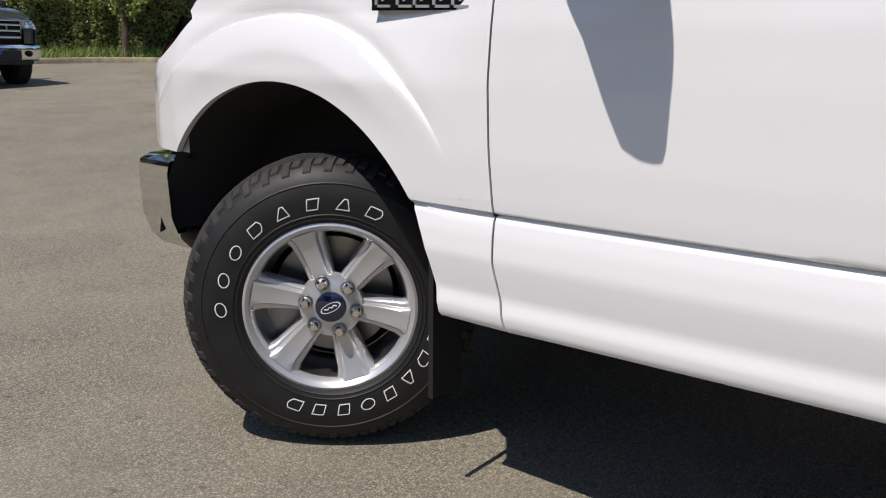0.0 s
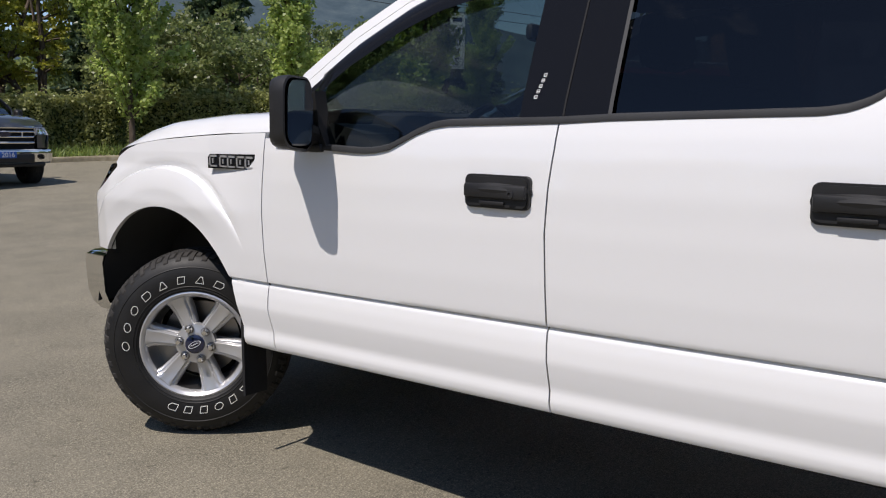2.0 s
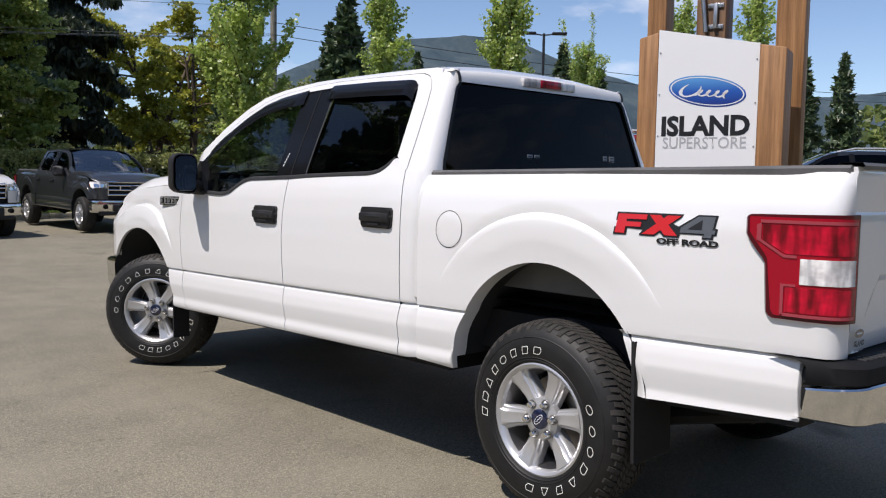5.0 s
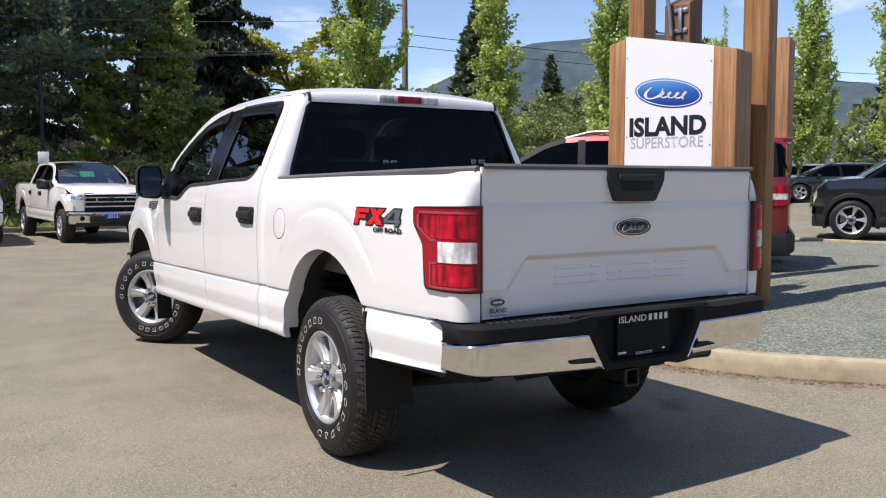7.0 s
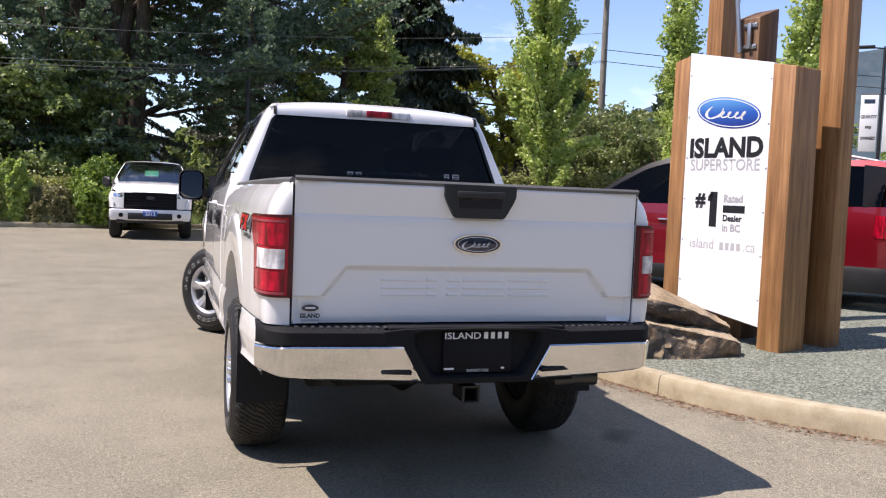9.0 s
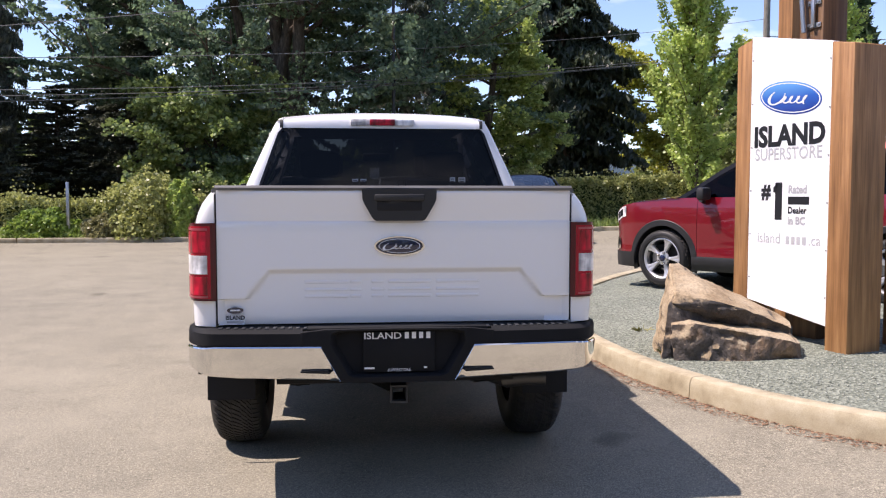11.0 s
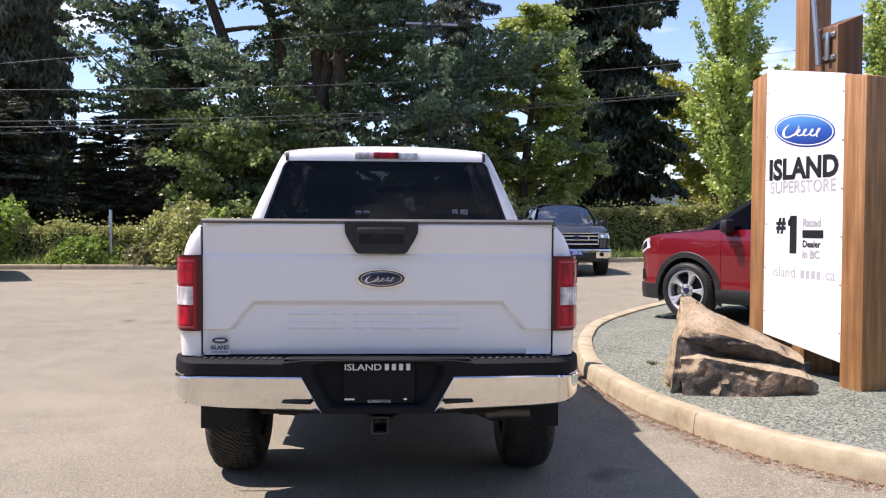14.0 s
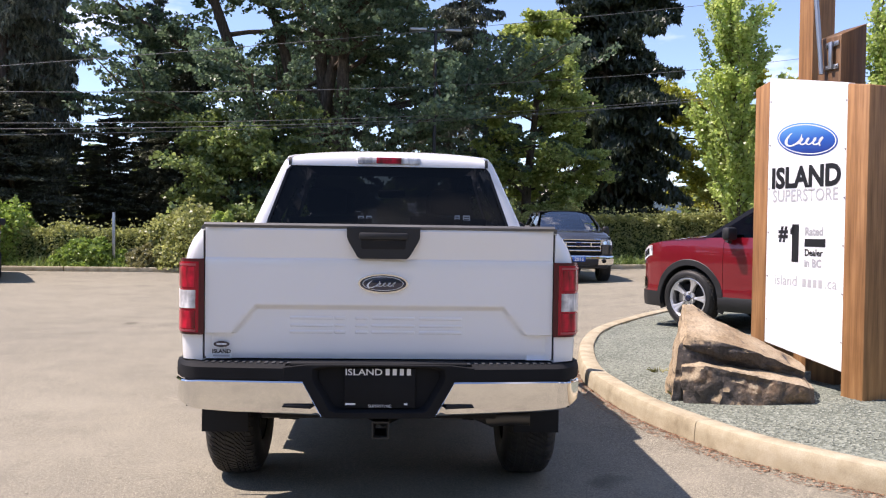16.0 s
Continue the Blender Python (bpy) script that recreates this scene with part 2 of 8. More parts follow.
def make_asphalt():
    m = Mat("asphalt", (0.17, 0.165, 0.155), 0.85, spec=0.3)
    fine = m.noise(150.0, 3, 0.75)
    stone = m.node("ShaderNodeTexVoronoi", Scale=85.0)
    m.link(m.coords(), "Vector", stone, "Vector")
    mid = m.noise(2.3, 6, 0.62)
    big = m.noise(0.22, 5, 0.6)
    base = m.ramp(fine, "Fac", [(0.32, (0.081, 0.074, 0.057)), (0.5, (0.219, 0.200, 0.153)), (0.68, (0.448, 0.413, 0.322))])
    spots = m.ramp(stone, "Distance", [(0.1, (1.3, 1.29, 1.26)), (0.55, (0.78, 0.78, 0.78))])
    c1 = m.mix(base, spots, 0.8, "MULTIPLY")
    grit = m.noise(48.0, 4, 0.8)
    c1 = m.mix(c1, m.ramp(grit, "Fac", [(0.34, (0.66, 0.66, 0.67)), (0.5, (1, 1, 1)), (0.66, (1.3, 1.29, 1.27))]), 1.0, "MULTIPLY")
    stain = m.ramp(mid, "Fac", [(0.3, (0.85, 0.85, 0.85)), (0.5, (1, 1, 1)), (0.72, (1.08, 1.075, 1.06))])
    c2 = m.mix(c1, stain, 1.0, "MULTIPLY")
    patch = m.ramp(big, "Fac", [(0.35, (0.91, 0.91, 0.91)), (0.65, (1.08, 1.07, 1.05))])
    c3 = m.mix(c2, patch, 1.0, "MULTIPLY")
    # open pits where stones are gone, and worn pale film
    pit = m.noise(21.0, 2, 0.5)
    c3 = m.mix(c3, m.ramp(pit, "Fac", [(0.66, (1, 1, 1)), (0.71, (0.62, 0.61, 0.60))]), 1.0, "MULTIPLY")
    film = m.noise(0.9, 5, 0.7)
    c3 = m.mix(c3, (0.275, 0.25, 0.192), (m.ramp(film, "Fac", [(0.45, (0, 0, 0)), (0.75, (0.55, 0.55, 0.55))]), "Color"))
    # small dark oil drips
    oil = m.noise(1.1, 2, 0.4)
    oilr = m.ramp(oil, "Fac", [(0.70, (1, 1, 1)), (0.76, (0.55, 0.54, 0.53))])
    m.color(m.mix(c3, oilr, 1.0, "MULTIPLY"))
    m.bump(fine, "Fac", 0.45, 0.004)
    m.bump(stone, "Distance", 0.25, 0.003)
    return m.m


def make_wood(name="stained_timber", dim=1.0):
    m = Mat(name, (0.30, 0.15, 0.06), 0.55)
    grain = m.noise(9.0, 6, 0.6, (2.2, 2.2, 0.12))
    streak = m.noise(42.0, 4, 0.6, (1.6, 1.6, 0.05))
    big = m.noise(1.3, 4)
    c = m.ramp(grain, "Fac", [(0.3, (0.20, 0.095, 0.035)), (0.5, (0.33, 0.165, 0.065)), (0.72, (0.46, 0.25, 0.11))])
    s = m.ramp(streak, "Fac", [(0.32, (0.7, 0.66, 0.6)), (0.55, (1.05, 1.03, 1.0))])
    c = m.mix(c, s, 0.8, "MULTIPLY")
    b = m.ramp(big, "Fac", [(0.35, (0.82 * dim, 0.80 * dim, 0.78 * dim)), (0.7, (1.12 * dim, 1.12 * dim, 1.1 * dim))])
    m.color(m.mix(c, b, 1.0, "MULTIPLY"))
    m.bump(streak, "Fac", 0.25, 0.004)
    m.bump(grain, "Fac", 0.2, 0.006)
    return m.m


def make_concrete():
    m = Mat("kerb_concrete", (0.42, 0.37, 0.28), 0.85, spec=0.3)
    fine = m.noise(150.0, 3, 0.7)
    mid = m.noise(5.0, 6, 0.6)
    c = m.ramp(mid, "Fac", [(0.28, (0.26, 0.215, 0.14)), (0.5, (0.38, 0.328, 0.225)), (0.75, (0.465, 0.412, 0.305))])
    f = m.ramp(fine, "Fac", [(0.3, (0.78, 0.77, 0.75)), (0.65, (1.1, 1.1, 1.1))])
    m.color(m.mix(c, f, 0.8, "MULTIPLY"))
    m.bump(fine, "Fac", 0.4, 0.003)
    m.bump(mid, "Fac", 0.3, 0.01)
    return m.m


def make_gravel(name="gravel_bed"):
    m = Mat(name, (0.25, 0.27, 0.25), 0.9, spec=0.25)
    v = m.node("ShaderNodeTexVoronoi", Scale=52.0)
    m.link(m.coords(), "Vector", v, "Vector")
    big = m.noise(1.4, 5)
    c = m.ramp(v, "Color", [(0.1, (0.107, 0.118, 0.096)), (0.5, (0.175, 0.19, 0.155)), (0.85, (0.285, 0.30, 0.25))])
    b = m.ramp(big, "Fac", [(0.3, (0.82, 0.84, 0.82)), (0.7, (1.1, 1.1, 1.08))])
    m.color(m.mix(c, b, 1.0, "MULTIPLY"))
    m.bump(v, "Distance", 0.9, 0.012)
    return m.m


def make_rock():
    m = Mat("boulder_stone", (0.4, 0.3, 0.2), 0.85, spec=0.3)
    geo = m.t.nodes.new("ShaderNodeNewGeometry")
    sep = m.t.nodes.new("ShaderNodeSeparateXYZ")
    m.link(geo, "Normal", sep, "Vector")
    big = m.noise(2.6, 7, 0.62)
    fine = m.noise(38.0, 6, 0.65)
    # tan stone tone, put on the faces turned up and towards the sun
    sunward_tan = m.ramp(big, "Fac", [(0.3, (0.22, 0.15, 0.085)), (0.45, (0.36, 0.275, 0.175)), (0.7, (0.47, 0.385, 0.27))])
    # dark stone tone for faces turned from the sun, shade included in the colour
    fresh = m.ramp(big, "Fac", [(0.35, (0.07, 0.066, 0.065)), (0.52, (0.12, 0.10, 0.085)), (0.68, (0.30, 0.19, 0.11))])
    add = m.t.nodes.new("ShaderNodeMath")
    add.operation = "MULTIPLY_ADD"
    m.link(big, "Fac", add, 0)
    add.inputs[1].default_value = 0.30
    # facing mask along the sun's side (up and -x) that picks the tone
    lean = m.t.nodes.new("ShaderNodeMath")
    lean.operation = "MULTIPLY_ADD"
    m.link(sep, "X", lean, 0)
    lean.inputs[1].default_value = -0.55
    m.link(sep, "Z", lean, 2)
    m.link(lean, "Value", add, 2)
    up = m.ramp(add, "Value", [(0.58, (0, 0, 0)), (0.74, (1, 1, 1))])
    c = m.mix(fresh, sunward_tan, (up, "Color"))
    f = m.ramp(fine, "Fac", [(0.3, (0.55, 0.55, 0.55)), (0.6, (1.1, 1.1, 1.1))])
    m.color(m.mix(c, f, 0.85, "MULTIPLY"))
    m.bump(fine, "Fac", 0.7, 0.02)
    m.bump(big, "Fac", 0.5, 0.05)
    return m.m


def make_bark(name="bark", dark=(0.05, 0.04, 0.032), mid=(0.13, 0.10, 0.075), pale=(0.22, 0.18, 0.14)):
    m = Mat(name, mid, 0.9, spec=0.2)
    n = m.noise(7.0, 6, 0.65, (2, 2, 0.35))
    m.color(m.ramp(n, "Fac", [(0.3, dark), (0.55, mid), (0.75, pale)]))
    m.bump(n, "Fac", 0.8, 0.03)
    return m.m


def make_rubber():
    m = Mat("tyre_rubber", (0.018, 0.018, 0.019), 0.62)
    big = m.noise(14.0, 5)
    m.color(m.ramp(big, "Fac", [(0.3, (0.0035, 0.0035, 0.004)), (0.75, (0.010, 0.0098, 0.0095))]))
    m.rough(big, "Fac", 0.48, 0.72)
    m.bump(m.noise(300.0, 2), "Fac", 0.08, 0.001)
    return m.m


def make_tread():
    m = Mat("tread_rubber", (0.05, 0.046, 0.042), 0.85)
    big = m.noise(22.0, 5)
    m.color(m.ramp(big, "Fac", [(0.3, (0.015, 0.0145, 0.014)), (0.7, (0.044, 0.040, 0.036))]))
    return m.m


WHITE = paint("white_paint", (0.81, 0.81, 0.81), 0.0, 0.05)
WHITE_OLD = paint("cream_white_paint", (0.74, 0.73, 0.70), 0.0, 0.2)
GREY = paint("dark_grey_paint", (0.045, 0.048, 0.055), 0.4, 0.08)
RED = paint("ruby_red_paint", (0.235, 0.003, 0.013), 0.2, 0.03)
BLACK_PAINT = paint("black_paint", (0.016, 0.018, 0.024), 0.3, 0.06)
SILVER = paint("silver_paint", (0.42, 0.43, 0.44), 0.3, 0.06)
BLACK = plastic("black_plastic", (0.011, 0.011, 0.012), 0.55)
TRIM = plastic("matte_trim", (0.028, 0.029, 0.031), 0.6)
GLOSS_BLACK = Mat("gloss_black", (0.008, 0.008, 0.009), 0.14, spec=0.22).m
SMOKE = glass("smoked_acrylic", (0.06, 0.06, 0.065))
RAIL = plastic("bed_rail_cap", (0.10, 0.10, 0.10), 0.5)
DARK = plain("underbody_black", (0.008, 0.008, 0.009), 0.85)
LINER = plastic("wheel_liner", (0.02, 0.021, 0.023), 0.8)
CHROME = metal("chrome", (0.74, 0.73, 0.71), 0.045, 0.02)
ALLOY = Mat("painted_alloy", (0.60, 0.60, 0.61), 0.34, 0.62, 0.35).m
BARREL = metal("rim_barrel_paint", (0.40, 0.40, 0.41), 0.35, 0.08)
PIPE = metal("exhaust_steel", (0.085, 0.083, 0.082), 0.5, 0.1)
STEEL = metal("raw_steel", (0.35, 0.34, 0.33), 0.42, 0.1)
ROTOR = metal("brake_disc", (0.33, 0.31, 0.29), 0.35, 0.1)
RUBBER, TREAD = make_rubber(), make_tread()
LETTER = plain("tyre_white", (0.78, 0.78, 0.74), 0.6)
NAVY = plain("emblem_navy", (0.010, 0.014, 0.045), 0.15, 0.8)
WHITE_INK = plain("white_lettering", (0.75, 0.75, 0.75), 0.45)
PALE_INK = plain("pale_grey_lettering", (0.43, 0.43, 0.44), 0.5)
GREY_INK = plain("grey_lettering", (0.40, 0.40, 0.41), 0.5)
BLACK_INK = plain("black_lettering", (0.012, 0.012, 0.013), 0.45)
RED_INK = plain("red_vinyl", (0.62, 0.02, 0.025), 0.35, 0.3)
GREY_VINYL = plain("grey_vinyl", (0.10, 0.11, 0.125), 0.35, 0.3)


def lens(name, deep, light):
    """A moulded lamp lens with fluted facets behind the surface."""
    m = Mat(name, light, 0.28, 0.0, 0.3, 0.3)
    flute = m.noise(30.0, 2, 0.5, (1.0, 1.0, 0.22))
    cell = m.noise(11.0, 3, 0.6, (1.0, 1.0, 1.6))
    c = m.ramp(flute, "Fac", [(0.36, deep), (0.5, tuple((a + b) / 2 for a, b in zip(deep, light))), (0.64, light)])
    k = m.ramp(cell, "Fac", [(0.35, (0.55, 0.5, 0.5)), (0.62, (1.15, 1.15, 1.15))])
    m.color(m.mix(c, k, 0.8, "MULTIPLY"))
    return m.m


RED_LENS = lens("red_lens", (0.16, 0.001, 0.007), (0.66, 0.005, 0.036))
PINK_LENS = Mat("reflex_lens", (0.36, 0.05, 0.07), 0.3, 0.0, 0.3).m
BUMPER_BLACK = plastic("bumper_plastic", (0.006, 0.0065, 0.008), 0.75)
BUMPER_BLACK.node_tree.nodes["Principled BSDF"].inputs["Specular IOR Level"].default_value = 0.22
MID_RED = Mat("mid_red_lens", (0.34, 0.002, 0.016), 0.25, 0.0, 0.3, 0.3).m
DARK_RED = Mat("dark_red_lens", (0.075, 0.001, 0.006), 0.3, 0.0, 0.3, 0.3).m
CLEAR_LENS = lens("clear_lens", (0.42, 0.42, 0.43), (0.90, 0.89, 0.88))
AMBER = Mat("amber_lens", (0.7, 0.22, 0.02), 0.15, 0.0, 1.0).m
FRONT_GLASS = glass("window_glass", (0.25, 0.30, 0.285), base=0.06)
PRIVACY = glass("privacy_glass", (0.042, 0.044, 0.050), base=0.016)
SIDE_PRIVACY = glass("side_privacy_glass", (0.045, 0.048, 0.052), base=0.055)
SHIELD = glass("windscreen_glass", (0.50, 0.55, 0.54), base=0.30)
SHIELD_CLEAR = glass("clear_windscreen", (0.55, 0.60, 0.58), base=0.05)
MIRROR = metal("mirror_glass", (0.75, 0.78, 0.8), 0.01, 0.0)
SEAT = plastic("grey_seat_cloth", (0.055, 0.055, 0.058), 0.85, 250.0, 0.3)
DASH = plastic("dark_dash", (0.025, 0.025, 0.027), 0.6)
PLATE_BLUE = plain("plate_blue", (0.02, 0.10, 0.42), 0.4)
GREEN_CARD = plain("green_card", (0.03, 0.42, 0.22), 0.6)
ASPHALT, WOOD, CONCRETE, GRAVEL, ROCK, BARK = make_asphalt(), make_wood(), make_concrete(), make_gravel(), make_rock(), make_bark()
POLE_WOOD = make_bark("weathered_pole", (0.15, 0.135, 0.11), (0.25, 0.23, 0.19), (0.34, 0.31, 0.26))
WOOD_DARK = make_wood("weathered_timber", 0.42)
LAMP_BLACK = plain("lamp_post_black", (0.015, 0.015, 0.017), 0.5)
GALV = metal("galvanised_steel", (0.45, 0.46, 0.47), 0.4, 0.1)
SIGN_WHITE = Mat("sign_white", (0.82, 0.82, 0.82), 0.35, 0.0, 0.2).m

# ---- wheels ----


def resample(pts, n):
    pts = np.asarray(pts, float)
    d = np.concatenate([[0], np.cumsum(np.linalg.norm(np.diff(pts, axis=0), axis=1))])
    q = np.linspace(0, d[-1], n)
    return np.stack([np.interp(q, d, pts[:, k]) for k in range(pts.shape[1])], 1)


def wheel_meshes(R=0.406, W=0.275, rim=0.243, spokes=6, twin=False, blocks=76):
    """Meshes of one wheel; its axle lies along x, its outer face looks to -x, its middle at the origin."""
    h = W / 2
    out = {}
    k = R - rim
    # half section of the tyre: bead, wall, round shoulder, crown
    prof = [(h - 0.014, rim - 0.014), (h - 0.002, rim + 0.004), (h + 0.006, rim + 0.14 * k), (h + 0.011, rim + 0.36 * k), (h + 0.009, rim + 0.52 * k), (h + 0.002, rim + 0.66 * k),
            (h - 0.010, rim + 0.78 * k), (h - 0.026, rim + 0.88 * k), (h - 0.046, rim + 0.945 * k), (h - 0.075, R - 0.0075), (0.03, R - 0.005)]
    rr_, xx_ = [p[1] for p in prof], [p[0] for p in prof]
    wall = lambda r: float(np.interp(r, rr_, xx_))
    crown = lambda x: float(np.interp(abs(x), xx_[::-1][:6], rr_[::-1][:6]))
    rings = []
    for r, wd in ((rim + 0.016, 0.003), (rim + 0.027, 0.0022), (rim + 0.64 * k, 0.0025)):
        rings += [(-wall(r - wd), r - wd), (-wall(r) - 0.0025, r), (-wall(r + wd), r + wd)]
    outer = sorted([(-a, r) for a, r in prof] + rings, key=lambda q: -q[1])
    out["tyre"] = Mesh().lathe(prof + outer, 72)
    tr = Mesh()

    def block(x0, x1, a0, a1, lean, up=0.0075, nx=2):
        """One tread block that follows the crown between two widths and two angles."""
        us = np.linspace(0, 1, nx + 1)
        top, low = [], []
        for u in us:
            x = x0 + (x1 - x0) * u
            sh = lean * (u - 0.5)
            q = crown(x)
            low.append([(x, math.cos(a + sh) * (q - 0.001), math.sin(a + sh) * (q - 0.001)) for a in (a0, a1)])
            xt = x * (1 - 0.006 / max(0.02, abs(x)) * 0.15)
            top.append([(xt, math.cos(a + sh) * (q + up), math.sin(a + sh) * (q + up)) for a in (a0 + 0.08 * (a1 - a0), a1 - 0.08 * (a1 - a0))])
        low, top = np.array(low), np.array(top)
        tr.grid(top)
        tr.grid(np.stack([low[:, 0], top[:, 0]], 1))
        tr.grid(np.stack([top[:, 1], low[:, 1]], 1))
        tr.grid(np.stack([top[0], low[0]], 0))
        tr.grid(np.stack([low[-1], top[-1]], 0))

    step = 2 * math.pi / blocks
    for i in range(blocks):
        a = i * step
        # five rows: two shoulders that run down on to the wall, two slanted rows, a centre rib
        for sg in (-1, 1):
            deep = 0.012 if i % 2 else 0.026
            block(sg * (h - 0.052), sg * (h - deep), a, a + step * 0.80, sg * 0.35 * step, 0.0065, 4)
            block(sg * 0.030, sg * 0.054, a + 0.3 * step, a + step * 1.16, sg * 0.8 * step, 0.007, 1)
            block(sg * 0.059, sg * 0.081, a + 0.55 * step, a + step * 1.40, sg * 0.9 * step, 0.007, 1)
        block(-0.024, 0.024, a, a + step * 0.88, 0.9 * step, 0.007, 2)
    out["tread"] = tr
    out["rim"] = Mesh().lathe([(-h + 0.030, rim - 0.024), (-h + 0.012, rim - 0.019), (-h + 0.005, rim - 0.012), (-h - 0.001, rim - 0.003), (-h + 0.002, rim + 0.004), (-h + 0.012, rim + 0.003)], 72)
    out["barrel"] = Mesh().lathe([(-h + 0.030, rim - 0.024), (-h + 0.06, rim - 0.030), (-0.02, rim - 0.045), (h - 0.02, rim - 0.02)], 72)
    sp = Mesh()
    fx = -h + 0.022
    # across a spoke: raised middle plane, a step down, dished edges
    cross = [(-1.0, 0.020), (-0.93, 0.008), (-0.80, 0.004), (-0.66, 0.0045), (-0.56, -0.005), (-0.50, -0.0075), (-0.25, -0.0062), (0.0, -0.0055), (0.25, -0.0062), (0.50, -0.0075), (0.56, -0.005), (0.66, 0.0045), (0.80, 0.004), (0.93, 0.008), (1.0, 0.020)]
    if twin:
        cross = [(-1.0, 0.012), (-0.7, -0.004), (0.0, -0.009), (0.7, -0.004), (1.0, 0.012)]
    for i in range(spokes):
        a0 = 2 * math.pi * i / spokes + math.pi / 2 + 0.14
        arms = ((-0.11, 0.5), (0.11, 0.5)) if twin else ((0.0, 1.0),)
        for off, ws in arms:
            nr, nw = 12, len(cross)
            top = np.zeros((nr, nw, 3))
            low = np.zeros((nr, nw, 3))
            for a in range(nr):
                u = a / (nr - 1)
                rr = 0.052 + u * (rim - 0.018 - 0.052)
                half = (0.0335 + 0.0185 * u ** 1.3) * (0.48 if twin else 1.0) + 0.016 * max(0.0, (u - 0.82) / 0.18) ** 2
                depth = fx + 0.012 * math.sin(u * math.pi) + 0.008 * (1 - u) - 0.008 * u
                fade = min(1.0, u / 0.2) if not twin else 1.0
                for b, (s, dz) in enumerate(cross):
                    tt = a0 + off * u
                    y, z = math.cos(tt) * rr - math.sin(tt) * s * half, math.sin(tt) * rr + math.cos(tt) * s * half
                    top[a, b] = (depth + dz * (fade if abs(s) < 0.9 else 1), y, z)
                    low[a, b] = (depth + 0.050, y, z)
            sp.grid(top)
            sp.grid(np.stack([top[:, 0], low[:, 0]], 1))
            sp.grid(np.stack([top[:, -1], low[:, -1]], 1), flip=True)
    sp.lathe([(fx + 0.03, 0.090), (fx + 0.006, 0.086), (fx + 0.001, 0.060), (fx - 0.003, 0.050), (fx - 0.003, 0.040)], 36)
    out["spokes"] = sp
    out["pocket"] = Mesh().lathe([(fx - 0.0015, 0.0205), (fx - 0.0045, 0.0195), (fx - 0.002, 0.0150)], 18)
    out["nut"] = Mesh().lathe([(fx - 0.002, 0.0165), (fx - 0.010, 0.0160), (fx - 0.022, 0.0140), (fx - 0.029, 0.0095), (fx - 0.030, 0.0)], 12)
    out["cap"] = Mesh().lathe([(fx - 0.002, 0.0425), (fx - 0.010, 0.0415), (fx - 0.013, 0.037), (fx - 0.0135, 0.0)], 36)
    ov = Mesh()
    for s0, s1 in ((0.86, 1.0),):
        ring = [[(fx - 0.0150, math.cos(t) * 0.030 * s, math.sin(t) * 0.0125 * s) for s in (s0, s1)] for t in np.linspace(0, 2 * math.pi, 32, endpoint=False)]
        ov.grid(ring, close_u=True)
    out["capmark"] = ov
    out["capbar"] = Mesh().tube([(fx - 0.0140, 0.018 * q, 0.0022 * math.sin(q * 9)) for q in np.linspace(-1, 1, 19)], 0.0014, 5)
    out["disc"] = Mesh().lathe([(0.01, 0.06), (0.01, 0.168), (0.035, 0.168), (0.035, 0.05)], 40)
    out["caliper"] = Mesh().lathe([(-0.03, 0.10), (-0.036, 0.14), (-0.03, 0.190), (0.06, 0.190), (0.06, 0.10)], 14, arc=(-0.5, 0.5))
    out["back"] = Mesh().lathe([(0.07, 0.0), (0.07, rim - 0.03)], 36)

    # white outlined shapes on the wall, each an object of its own
    def ring_mark(outer_pts, thick):
        """A closed outline in (across, up) with an even line width, wrapped on the wall round angle 0."""
        p = resample(np.array(outer_pts + outer_pts[:1]), 33)[:-1]
        c = p.mean(0)
        t_ = np.roll(p, -1, 0) - np.roll(p, 1, 0)
        n_ = np.stack([-t_[:, 1], t_[:, 0]], 1)
        n_ /= np.linalg.norm(n_, axis=1)[:, None] + 1e-9
        n_ *= np.sign(((c - p) * n_).sum(1).mean())
        rows = []
        for q in (p, p + n_ * thick):
            rows.append([(-wall(rim + 0.058 + b) - 0.0018, math.cos(a / 0.31) * (rim + 0.058 + b), math.sin(a / 0.31) * (rim + 0.058 + b)) for a, b in q])
        return Mesh().grid(np.stack([np.array(rows[0]), np.array(rows[1])], 1), close_u=True)

    w, v = 0.0220, 0.0160
    lean = lambda pts: [(a + 0.22 * b, b) for a, b in pts]
    oval = [(w * math.cos(t), v * math.sin(t)) for t in np.linspace(0, 2 * math.pi, 20, endpoint=False)]
    marks = [lean(oval),
             lean([(-w, -v), (-w, v), (0.6 * w, v), (w, 0.3 * v), (w, -0.3 * v), (0.6 * w, -v)]),
             lean([(-w, -v), (-0.25 * w, v), (0.25 * w, v), (w, -v)]),
             lean([(-0.8 * w, -v), (-0.8 * w, v), (0.8 * w, v), (0.8 * w, -v)])]
    for i, pts in enumerate(marks):
        out["mark_%d" % i] = ring_mark(pts, 0.0030)
    return out


WHEEL_SETS = {}
# angle and shape of each outlined mark on the tyre wall
MARKS = [(0.50 * math.pi - 0.10 + (i - 3.5) * 0.286, k) for i, k in enumerate((0, 0, 0, 1, 2, 3, 2, 1))]
MARKS += [(1.5 * math.pi + (i - 3.5) * 0.236, k) for i, k in enumerate((3, 1, 2, 3, 0, 3, 3, 1))]


